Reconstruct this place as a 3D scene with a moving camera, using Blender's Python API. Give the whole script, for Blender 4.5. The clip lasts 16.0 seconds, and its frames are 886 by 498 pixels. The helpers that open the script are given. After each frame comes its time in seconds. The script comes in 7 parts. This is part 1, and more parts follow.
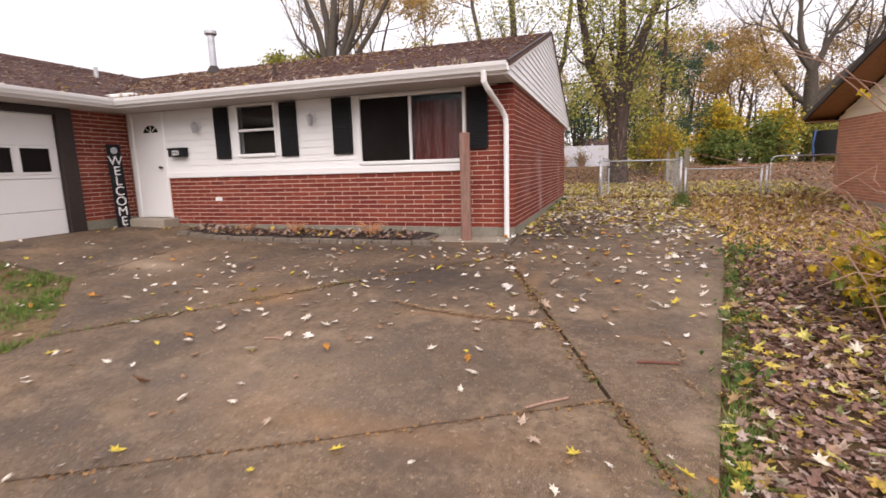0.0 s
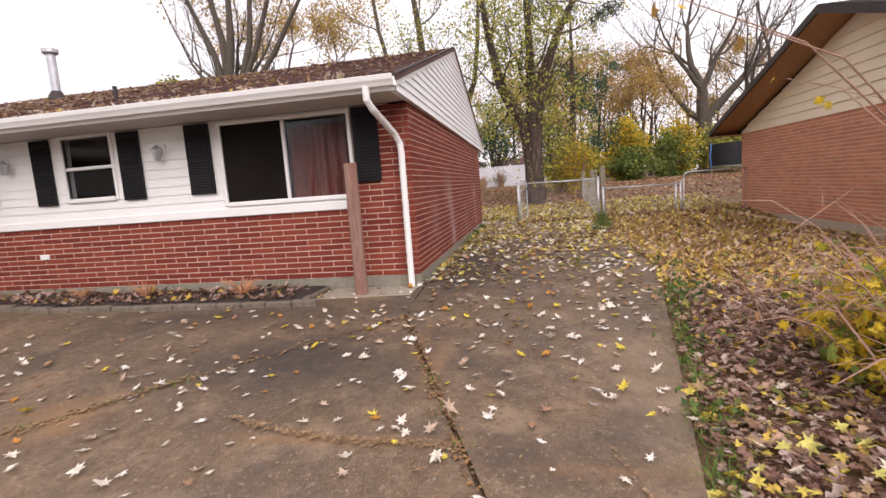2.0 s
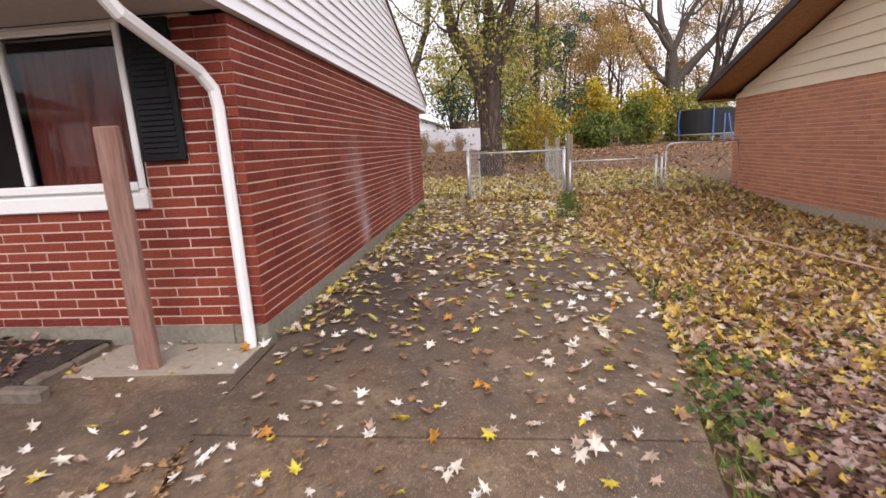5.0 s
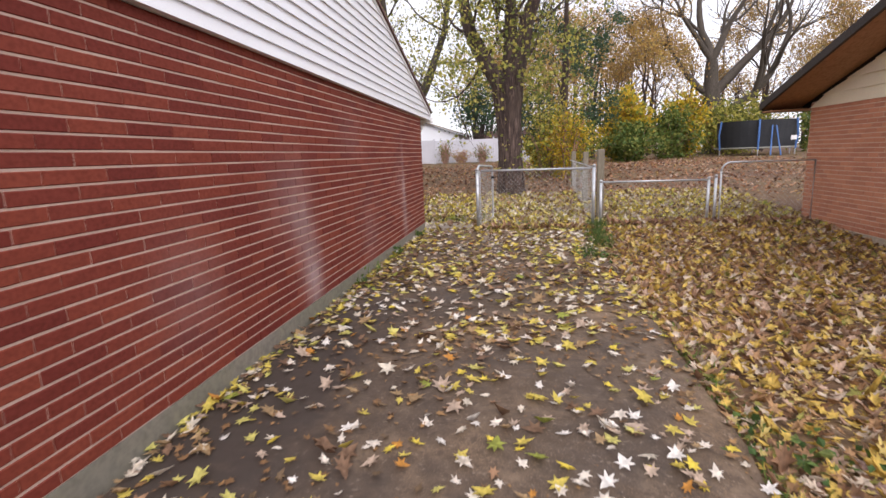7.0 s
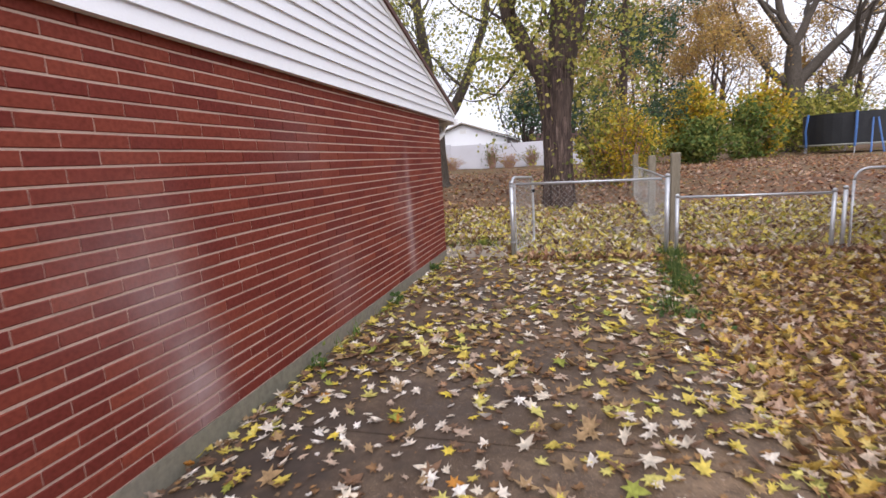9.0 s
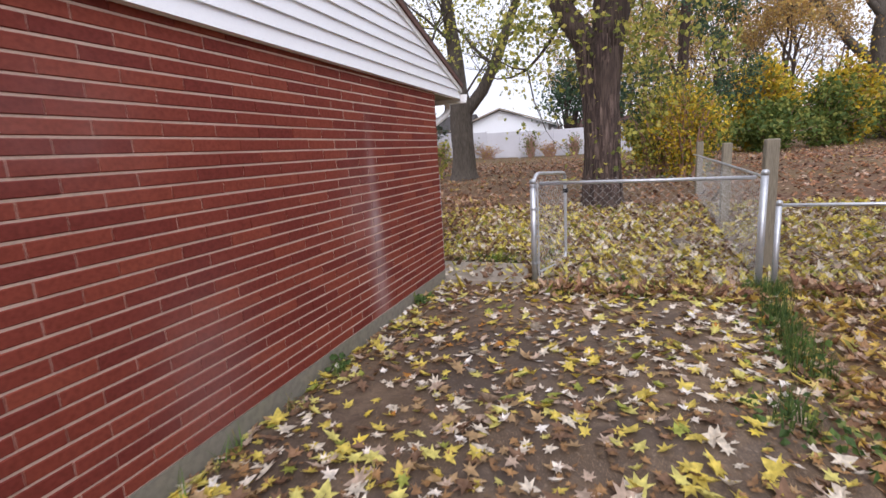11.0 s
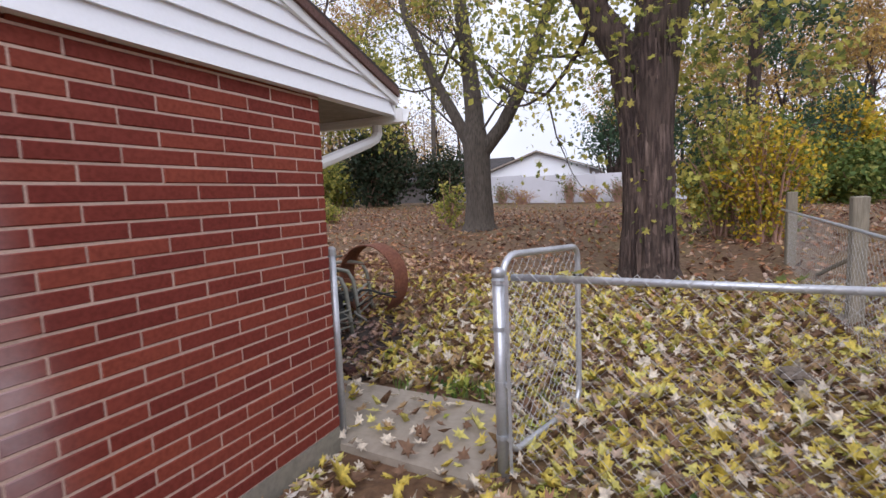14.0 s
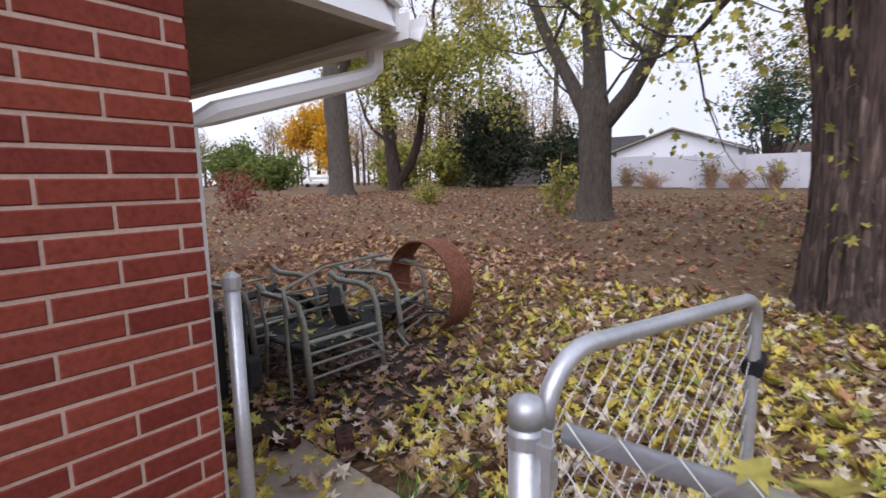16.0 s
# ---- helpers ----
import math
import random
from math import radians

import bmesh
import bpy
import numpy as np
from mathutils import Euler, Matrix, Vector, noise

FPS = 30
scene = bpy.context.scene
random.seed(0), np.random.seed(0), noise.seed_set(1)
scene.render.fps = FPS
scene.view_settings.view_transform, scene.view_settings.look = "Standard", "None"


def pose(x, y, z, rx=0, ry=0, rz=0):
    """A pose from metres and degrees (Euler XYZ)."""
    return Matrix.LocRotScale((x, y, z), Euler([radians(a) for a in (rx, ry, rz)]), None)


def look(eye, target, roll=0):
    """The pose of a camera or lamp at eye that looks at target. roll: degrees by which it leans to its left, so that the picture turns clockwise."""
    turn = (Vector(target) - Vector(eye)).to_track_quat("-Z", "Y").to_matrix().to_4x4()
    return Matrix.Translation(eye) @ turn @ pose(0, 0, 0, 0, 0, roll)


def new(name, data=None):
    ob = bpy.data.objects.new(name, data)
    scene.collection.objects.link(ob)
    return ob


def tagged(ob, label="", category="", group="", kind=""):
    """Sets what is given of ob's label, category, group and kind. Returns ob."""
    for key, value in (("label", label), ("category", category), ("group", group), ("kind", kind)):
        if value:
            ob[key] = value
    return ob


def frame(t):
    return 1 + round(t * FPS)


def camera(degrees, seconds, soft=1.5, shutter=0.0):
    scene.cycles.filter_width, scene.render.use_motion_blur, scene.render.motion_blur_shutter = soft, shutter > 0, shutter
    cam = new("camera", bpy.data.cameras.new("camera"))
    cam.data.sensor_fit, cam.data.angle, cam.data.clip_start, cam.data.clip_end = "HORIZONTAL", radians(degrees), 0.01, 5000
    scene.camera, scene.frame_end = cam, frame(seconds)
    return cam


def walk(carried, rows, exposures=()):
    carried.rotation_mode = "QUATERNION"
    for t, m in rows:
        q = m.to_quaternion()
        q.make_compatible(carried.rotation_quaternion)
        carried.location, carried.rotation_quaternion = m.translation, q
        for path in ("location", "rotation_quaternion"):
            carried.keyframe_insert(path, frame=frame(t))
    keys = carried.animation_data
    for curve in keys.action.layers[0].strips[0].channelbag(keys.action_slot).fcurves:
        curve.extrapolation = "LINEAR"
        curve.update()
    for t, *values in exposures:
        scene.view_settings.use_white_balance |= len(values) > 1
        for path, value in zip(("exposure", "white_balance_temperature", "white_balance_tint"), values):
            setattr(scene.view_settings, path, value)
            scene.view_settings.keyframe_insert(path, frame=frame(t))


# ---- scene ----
cam = camera(84.1, 16.0, soft=1.5, shutter=0.33)
METRES, EYE, TILT, LEAN, TURN = 14.87, 1.56, 0.0, 0.0, 18.9
ROWS = [
    (0.0, 0.0, 0.0, 0.0, -0.26, -9.35, 1.6),
    (0.5, 0.0062, 0.0216, 0.0017, -4.86, -8.09, 2.93),
    (1.0, 0.0139, 0.0431, 0.0036, -10.5, -9.12, 3.69),
    (1.5, 0.0252, 0.0649, 0.0074, -8.65, -7.48, 2.36),
    (2.0, 0.033, 0.0886, 0.0094, -8.98, -7.2, 4.15),
    (2.5, 0.0419, 0.1139, 0.01, -9.65, -8.35, 4.62),
    (3.0, 0.054, 0.1414, 0.0123, -9.69, -10.79, 2.97),
    (3.5, 0.0632, 0.1709, 0.014, -12.89, -11.58, 4.72),
    (4.0, 0.077, 0.1988, 0.0156, -13.86, -12.11, 2.92),
    (6.5, 0.1514, 0.3367, 0.023, -11.14, -10.91, 2.85),
    (7.0, 0.1647, 0.3684, 0.025, -10.03, -10.72, 2.17),
    (7.5, 0.1773, 0.4011, 0.0267, -10.56, -11.53, 3.28),
    (8.0, 0.1915, 0.4334, 0.0288, -6.87, -11.52, 2.69),
    (8.5, 0.2026, 0.4665, 0.0305, -7.9, -10.31, 3.55),
    (9.0, 0.2163, 0.498, 0.0305, -4.04, -10.01, 3.39),
    (11.5, 0.2688, 0.6609, 0.0304, 0.85, -11.19, 3.45),
    (12.0, 0.2772, 0.691, 0.0317, -3.62, -9.49, 3.77),
    (12.5, 0.2896, 0.7217, 0.0316, -0.88, -8.31, 2.78),
    (13.0, 0.2985, 0.7548, 0.0319, 0.32, -6.2, 2.86),
    (13.5, 0.3093, 0.7871, 0.0325, 3.72, -5.63, 2.86),
    (14.0, 0.3181, 0.8183, 0.0332, 5.92, -6.02, 2.39),
    (14.5, 0.3241, 0.8492, 0.0329, 7.83, -6.06, 2.4),
    (15.0, 0.3296, 0.8798, 0.033, 13.2, -7.43, 2.28),
    (15.5, 0.328, 0.9093, 0.0339, 14.4, -7.53, 1.81),
    (16.0, 0.3284, 0.9353, 0.0333, 19.75, -7.91, 1.09),
]
walk(cam, [(t, pose(0, 0, EYE, TILT, LEAN, TURN) @ pose(METRES * x, METRES * y, METRES * z, 90 + pitch, roll, yaw)) for t, x, y, z, yaw, pitch, roll in ROWS],
     exposures=((0.0, 0.14, 6850, 19), (4.0, 0.20, 6700, 19), (8.0, 0.16, 6300, 17), (12.0, 0.06, 6050, 17), (16.0, -0.09, 5900, 18)))

# ---------------------------------------------------------------- world, sun
world = bpy.data.worlds.new("overcast")
scene.world = world
world.use_nodes = True
wn, wl = world.node_tree.nodes, world.node_tree.links
sky = wn.new("ShaderNodeTexSky")
sky.sky_type, sky.sun_disc = "NISHITA", False
sky.sun_elevation, sky.sun_rotation = radians(39), radians(160)
dim = wn.new("ShaderNodeMix")
dim.data_type, dim.blend_type = "RGBA", "MULTIPLY"
dim.inputs["Factor"].default_value = 1.0
dim.inputs[7].default_value = (0.1, 0.1, 0.1, 1)
wl.new(sky.outputs[0], dim.inputs[6])
cover = wn.new("ShaderNodeMix")
cover.data_type = "RGBA"
cover.inputs["Factor"].default_value = 0.86
cloud = wn.new("ShaderNodeTexNoise")
cloud.inputs["Scale"].default_value, cloud.inputs["Detail"].default_value = 2.2, 5
cramp = wn.new("ShaderNodeValToRGB")
cramp.color_ramp.elements[0].position, cramp.color_ramp.elements[0].color = 0.35, (0.86, 0.86, 0.90, 1)
cramp.color_ramp.elements[1].position, cramp.color_ramp.elements[1].color = 0.65, (1.1, 1.1, 1.12, 1)
wl.new(cloud.outputs["Fac"], cramp.inputs[0])
wl.new(dim.outputs[2], cover.inputs[6])
wl.new(cramp.outputs[0], cover.inputs[7])
wl.new(cover.outputs[2], wn["Background"].inputs[0])
wn["Background"].inputs[1].default_value = 1.18
sun = new("sun", bpy.data.lights.new("sun", "SUN"))
sun.data.energy, sun.data.angle, sun.data.color = 2.3, radians(50), (1.0, 0.97, 0.93)
sun.matrix_world = look((10.5, -28.5, 25), (0, 0, 0))

# ---------------------------------------------------------------- geometry helpers
rnd = random.Random(7)


class Geo:
    """Vertices and faces gathered for one mesh."""

    def __init__(self):
        self.v, self.f = [], []

    def add(self, verts, faces, m=None):
        n = len(self.v)
        self.v += [tuple(m @ Vector(p)) for p in verts] if m else [tuple(p) for p in verts]
        self.f += [tuple(i + n for i in f) for f in faces]
        return self

    def box(self, a, b, m=None):
        (x0, y0, z0), (x1, y1, z1) = a, b
        vs = [(x0, y0, z0), (x1, y0, z0), (x1, y1, z0), (x0, y1, z0), (x0, y0, z1), (x1, y0, z1), (x1, y1, z1), (x0, y1, z1)]
        return self.add(vs, [(0, 3, 2, 1), (4, 5, 6, 7), (0, 1, 5, 4), (1, 2, 6, 5), (2, 3, 7, 6), (3, 0, 4, 7)], m)

    def bev(self, a, b, r=0.01, m=None):
        """A box with chamfered edges."""
        bm = bmesh.new()
        bmesh.ops.create_cube(bm, size=1)
        c, s = [(p + q) / 2 for p, q in zip(a, b)], [abs(q - p) for p, q in zip(a, b)]
        for v in bm.verts:
            v.co = Vector((c[i] + v.co[i] * s[i] for i in range(3)))
        bmesh.ops.bevel(bm, geom=bm.edges[:], offset=min(r, min(s) * 0.45), segments=1, affect="EDGES")
        bm.verts.index_update()
        self.add([v.co[:] for v in bm.verts], [[v.index for v in f.verts] for f in bm.faces], m)
        bm.free()
        return self

    def tube(self, pts, radii, n=8, caps=True, m=None):
        """A tapered tube along a line of points."""
        pts = [Vector(p) for p in pts]
        if isinstance(radii, (int, float)):
            radii = [radii] * len(pts)
        vs, fs = [], []
        ref = None
        for i, p in enumerate(pts):
            d = (pts[min(i + 1, len(pts) - 1)] - pts[max(i - 1, 0)])
            d = d.normalized() if d.length > 1e-9 else Vector((0, 0, 1))
            if ref is None:
                ref = Vector((1, 0, 0)) if abs(d.x) < 0.8 else Vector((0, 1, 0))
            u = (ref - d * ref.dot(d)).normalized()
            ref = u
            w = d.cross(u)
            for k in range(n):
                a = 2 * math.pi * k / n
                vs.append(p + (u * math.cos(a) + w * math.sin(a)) * radii[i])
        for i in range(len(pts) - 1):
            for k in range(n):
                k2 = (k + 1) % n
                fs.append((i * n + k, i * n + k2, (i + 1) * n + k2, (i + 1) * n + k))
        if caps:
            fs += [tuple(range(n - 1, -1, -1)), tuple((len(pts) - 1) * n + k for k in range(n))]
        return self.add(vs, fs, m)

    def sweep(self, profile, a, b, m=None):
        """A closed profile of (side, up) points carried from a to b (b level with a)."""
        a, b = Vector(a), Vector(b)
        d = (b - a).normalized()
        side = d.cross(Vector((0, 0, 1))).normalized()
        n = len(profile)
        vs = [p + side * s + Vector((0, 0, u)) for p in (a, b) for s, u in profile]
        fs = [(k, (k + 1) % n, n + (k + 1) % n, n + k) for k in range(n)]
        return self.add(vs, fs + [tuple(range(n - 1, -1, -1)), tuple(range(n, 2 * n))], m)

    def sphere(self, c, r, n=8, m=None):
        bm = bmesh.new()
        bmesh.ops.create_uvsphere(bm, u_segments=n, v_segments=max(4, n // 2), radius=1)
        r = r if isinstance(r, (tuple, list)) else (r, r, r)
        bm.verts.index_update()
        self.add([(c[0] + v.co.x * r[0], c[1] + v.co.y * r[1], c[2] + v.co.z * r[2]) for v in bm.verts], [[v.index for v in f.verts] for f in bm.faces], m)
        bm.free()
        return self


def mesh_of(name, geo, mat, smooth=False):
    me = bpy.data.meshes.new(name)
    me.from_pydata(geo.v, [], geo.f)
    if mat:
        me.materials.append(mat)
    if smooth:
        me.polygons.foreach_set("use_smooth", [True] * len(me.polygons))
    me.update()
    return me


def root_place(ob):
    p = Vector((0, 0, 0))
    while ob:
        p += ob.location
        ob = ob.parent
    return p


def part(name, geo, mat, parent, label="", smooth=False, kind=""):
    """One mesh, given in world coordinates, under a thing or a part."""
    o = root_place(parent)
    g2 = Geo()
    g2.v = [(p[0] - o.x, p[1] - o.y, p[2] - o.z) for p in geo.v]
    g2.f = geo.f
    ob = new(name, mesh_of(name, g2, mat, smooth))
    ob.parent = parent
    return tagged(ob, label, kind=kind)


def thing(name, place, label, category, group="", kind=""):
    ob = new(name)
    ob.location = place
    ob.empty_display_size = 0.2
    return tagged(ob, label, category, group, kind)


def solid(name, geo, mat, label, category="", kind="", smooth=False, group=""):
    """A thing that is one mesh, in world coordinates."""
    return tagged(new(name, mesh_of(name, geo, mat, smooth)), label, category, group, kind)


def ramp_at(v, table):
    for (a, p), (b, q) in zip(table, table[1:]):
        if v <= b:
            s = min(max((v - a) / (b - a), 0), 1)
            return p + (q - p) * s
    return table[-1][1]


def smooth(a, b, v):
    """0 at a, 1 at b, with a soft start and end."""
    s = min(max((v - a) / (b - a), 0), 1)
    return s * s * (3 - 2 * s)


RISE = ((-200, -0.9), (-12, -0.75), (-8, -0.55), (0, 0.0), (4.3, 0.315), (6.2, 0.45), (7.4, 0.5), (16.5, 0.52), (18.5, 0.62), (27, 1.17), (50, 1.32), (100, 1.32), (900, 1.3))


def ground_z(x, y):
    base = (ramp_at(y - 0.5, RISE) + ramp_at(y, RISE) + ramp_at(y + 0.5, RISE)) / 3
    dip = 0.2 * smooth(0.9, 2.6, x) * smooth(5.0, 8.5, y) * (1 - smooth(12.5, 15.4, y))
    pad = smooth(-5.5, -8.5, x) * smooth(0.0, 3.0, y) * (1 - smooth(7.6, 8.4, y))
    base = base * (1 - pad) + 0.62 * pad
    return base - dip + 0.3 * smooth(-6, -16, x) * smooth(18, 28, y)


# ---------------------------------------------------------------- materials
def material(name, colour, rough=0.8, metal=0.0, grain=40.0, amount=0.25, stain=1.5, stain_amount=0.2, bump=0.15, stretch=(1, 1, 1), tint=None, per_piece=0.0, spec=0.5, bump_size=0.01, speck=0.0):
    """Colour with fine grain and broad stains, at real size; per_piece varies it from piece to piece."""
    m = bpy.data.materials.new(name)
    m.use_nodes = True
    n, l = m.node_tree.nodes, m.node_tree.links
    b = n["Principled BSDF"]
    co = n.new("ShaderNodeNewGeometry")
    mp = n.new("ShaderNodeMapping")
    mp.inputs["Scale"].default_value = stretch
    l.new(co.outputs["Position"], mp.inputs["Vector"])

    def noise_at(scale, detail=4):
        t = n.new("ShaderNodeTexNoise")
        t.inputs["Scale"].default_value, t.inputs["Detail"].default_value = scale, detail
        l.new(mp.outputs[0], t.inputs["Vector"])
        return t

    def mix(fac, a, c, mode="MIX"):
        x = n.new("ShaderNodeMix")
        x.data_type, x.blend_type = "RGBA", mode
        for s, v in ((x.inputs["Factor"], fac), (x.inputs[6], a), (x.inputs[7], c)):
            if hasattr(v, "is_output"):
                l.new(v, s)
            else:
                s.default_value = (*v, 1) if isinstance(v, (tuple, list)) else v
        return x.outputs[2]

    def remap(v, a, c, lo, hi):
        r = n.new("ShaderNodeMapRange")
        l.new(v, r.inputs[0])
        for i, val in enumerate((a, c, lo, hi)):
            r.inputs[1 + i].default_value = val
        return r.outputs[0]

    fine, broad = noise_at(grain), noise_at(stain)
    dark = tuple(c * 0.45 for c in colour)
    light = tint or tuple(min(1, c * 1.35 + 0.02) for c in colour)
    col = mix(remap(broad.outputs["Fac"], 0.35, 0.7, 0, stain_amount * 2), colour, light)
    col = mix(remap(fine.outputs["Fac"], 0.4, 0.75, 0, amount * 2), col, dark)
    if speck:
        sp, rough_blot = noise_at(150, 2), noise_at(2.3, 8)
        col = mix(remap(rough_blot.outputs["Fac"], 0.48, 0.62, 0, speck * 1.3), col, tuple(c * 0.5 for c in colour))
        col = mix(remap(sp.outputs["Fac"], 0.55, 0.75, 0, speck), col, tuple(min(1, c * 1.9) for c in colour))
        col = mix(remap(sp.outputs["Fac"], 0.45, 0.25, 0, speck), col, tuple(c * 0.35 for c in colour))
    if per_piece:
        info = n.new("ShaderNodeObjectInfo")
        add = n.new("ShaderNodeMath")
        add.operation = "ADD"
        l.new(info.outputs["Random"], add.inputs[0])
        l.new(co.outputs["Random Per Island"], add.inputs[1])
        fr = n.new("ShaderNodeMath")
        fr.operation = "FRACT"
        l.new(add.outputs[0], fr.inputs[0])
        hs = n.new("ShaderNodeHueSaturation")
        l.new(remap(fr.outputs[0], 0, 1, 1 - per_piece, 1 + per_piece), hs.inputs["Value"])
        l.new(remap(fr.outputs[0], 0, 1, 0.5 - per_piece * 0.02, 0.5 + per_piece * 0.02), hs.inputs["Hue"])
        l.new(col, hs.inputs["Color"])
        col = hs.outputs[0]
    l.new(col, b.inputs["Base Color"])
    b.inputs["Metallic"].default_value = metal
    b.inputs["Specular IOR Level"].default_value = spec
    l.new(remap(fine.outputs["Fac"], 0.3, 0.7, max(0, rough - 0.08), min(1, rough + 0.08)), b.inputs["Roughness"])
    if bump:
        bp = n.new("ShaderNodeBump")
        bp.inputs["Strength"].default_value, bp.inputs["Distance"].default_value = bump, bump_size
        l.new(fine.outputs["Fac"], bp.inputs["Height"])
        l.new(bp.outputs[0], b.inputs["Normal"])
    return m


def leaf_material(name, stops, rough=0.7, through_light=0.25):
    """A palette from which every leaf draws its own colour."""
    m = bpy.data.materials.new(name)
    m.use_nodes = True
    n, l = m.node_tree.nodes, m.node_tree.links
    b = n["Principled BSDF"]
    geo = n.new("ShaderNodeNewGeometry")
    rp = n.new("ShaderNodeValToRGB")
    rp.color_ramp.interpolation = "CONSTANT"
    el = rp.color_ramp.elements
    while len(el) < len(stops):
        el.new(0.5)
    for e, (p, c) in zip(el, stops):
        e.position, e.color = p, (*c, 1)
    l.new(geo.outputs["Random Per Island"], rp.inputs[0])
    ns = n.new("ShaderNodeTexNoise")
    ns.inputs["Scale"].default_value = 30
    l.new(geo.outputs["Position"], ns.inputs["Vector"])
    hs = n.new("ShaderNodeHueSaturation")
    r = n.new("ShaderNodeMapRange")
    for i, val in enumerate((0.3, 0.7, 0.65, 1.25)):
        r.inputs[1 + i].default_value = val
    l.new(ns.outputs["Fac"], r.inputs[0])
    l.new(r.outputs[0], hs.inputs["Value"])
    l.new(rp.outputs[0], hs.inputs["Color"])
    l.new(hs.outputs[0], b.inputs["Base Color"])
    b.inputs["Roughness"].default_value = rough
    b.inputs["Specular IOR Level"].default_value = 0.3
    if through_light:
        tr = n.new("ShaderNodeBsdfTranslucent")
        l.new(hs.outputs[0], tr.inputs[0])
        mx = n.new("ShaderNodeMixShader")
        mx.inputs[0].default_value = through_light
        l.new(b.outputs[0], mx.inputs[1])
        l.new(tr.outputs[0], mx.inputs[2])
        l.new(mx.outputs[0], n["Material Output"].inputs[0])
    return m


BRICK = material("red brick", (0.20, 0.039, 0.0245), 0.8, spec=0.25, grain=60, amount=0.25, stain=3, stain_amount=0.15, bump=0.4, per_piece=0.2, tint=(0.25, 0.058, 0.04), bump_size=0.004)
MORTAR = material("mortar", (0.53, 0.385, 0.315), 0.95, grain=120, amount=0.2, stain=2, bump=0.3, bump_size=0.004)
BRICK2 = material("orange brown brick", (0.49, 0.195, 0.11), 0.8, grain=60, amount=0.2, stain=2, bump=0.3, per_piece=0.13, bump_size=0.004)
MORTAR2 = material("tan mortar", (0.62, 0.45, 0.34), 0.95, grain=120, bump=0.3, bump_size=0.004)
def streaks(m, spots, colour, axes=(1, 2)):
    """Soft-edged stains: each spot is (first, second, half width, half height, strength) along the two axes."""
    n, l = m.node_tree.nodes, m.node_tree.links
    b = n["Principled BSDF"]
    geo, sep = n.new("ShaderNodeNewGeometry"), n.new("ShaderNodeSeparateXYZ")
    l.new(geo.outputs["Position"], sep.inputs[0])
    ns = n.new("ShaderNodeTexNoise")
    ns.inputs["Scale"].default_value, ns.inputs["Detail"].default_value = 7, 5
    l.new(geo.outputs["Position"], ns.inputs["Vector"])

    def math_(op, a, c):
        q = n.new("ShaderNodeMath")
        q.operation = op
        for i, v in enumerate((a, c)):
            if hasattr(v, "is_output"):
                l.new(v, q.inputs[i])
            else:
                q.inputs[i].default_value = v
        return q.outputs[0]

    total = None
    for y, z, hy, hz, k in spots:
        dy = math_("POWER", math_("ABSOLUTE", math_("DIVIDE", math_("SUBTRACT", sep.outputs[axes[0]], y), hy), 0), 2)
        dz = math_("POWER", math_("ABSOLUTE", math_("DIVIDE", math_("SUBTRACT", sep.outputs[axes[1]], z), hz), 0), 2)
        v = math_("MULTIPLY", math_("EXPONENT", math_("MULTIPLY", math_("ADD", dy, dz), -1), 0), k)
        total = math_("ADD", total, v) if total else v
    fac = math_("MULTIPLY", total, math_("ADD", ns.outputs["Fac"], 0.2))
    old = b.inputs["Base Color"].links[0].from_socket
    mx = n.new("ShaderNodeMix")
    mx.data_type = "RGBA"
    mx.clamp_factor = True
    l.new(fac, mx.inputs["Factor"])
    l.new(old, mx.inputs[6])
    mx.inputs[7].default_value = (*colour, 1)
    l.new(mx.outputs[2], b.inputs["Base Color"])


streaks(BRICK, ((10.13, 0.88, 0.17, 0.28, 0.55), (10.0, 1.4, 0.2, 0.4, 0.3), (9.72, 1.62, 0.3, 0.3, 0.16), (8.45, 1.25, 0.3, 0.3, 0.14), (13.8, 1.42, 0.10, 0.2, 0.42), (13.8, 1.85, 0.07, 0.4, 0.2), (13.8, 0.95, 0.13, 0.45, 0.36), (13.55, 1.6, 0.25, 0.35, 0.1), (11.9, 1.0, 0.3, 0.4, 0.12), (11.4, 2.2, 0.4, 0.25, 0.08)), (0.62, 0.55, 0.56))
FOUND = material("foundation concrete", (0.25, 0.225, 0.185), 0.9, grain=25, stain=1.2, stain_amount=0.35, tint=(0.20, 0.20, 0.14), bump=0.4)
FOUND2 = material("tan concrete footing", (0.48, 0.39, 0.29), 0.9, grain=25, stain=1.2, stain_amount=0.3, tint=(0.36, 0.30, 0.23), bump=0.4)
WHITE = material("white paint", (0.80, 0.80, 0.80), 0.5, grain=50, amount=0.03, stain=1.5, stain_amount=0.12, tint=(0.7, 0.7, 0.68), bump=0.05)
SIDING = material("white vinyl siding", (0.87, 0.89, 0.93), 0.45, grain=60, amount=0.03, stain=0.8, stain_amount=0.15, tint=(0.78, 0.79, 0.81), bump=0.05)
SOFFIT = material("soffit paint", (0.52, 0.49, 0.46), 0.7, grain=20, amount=0.08, stain=1.5, stain_amount=0.3, tint=(0.5, 0.47, 0.43), bump=0.08)
DARKSOFFIT = material("dark soffit paint", (0.33, 0.29, 0.24), 0.8, grain=20, amount=0.2, stain=1.5, stain_amount=0.4, tint=(0.24, 0.20, 0.16), bump=0.1)
BLACK = material("black paint", (0.010, 0.010, 0.012), 0.75, spec=0.2, grain=60, amount=0.1, bump=0.08)
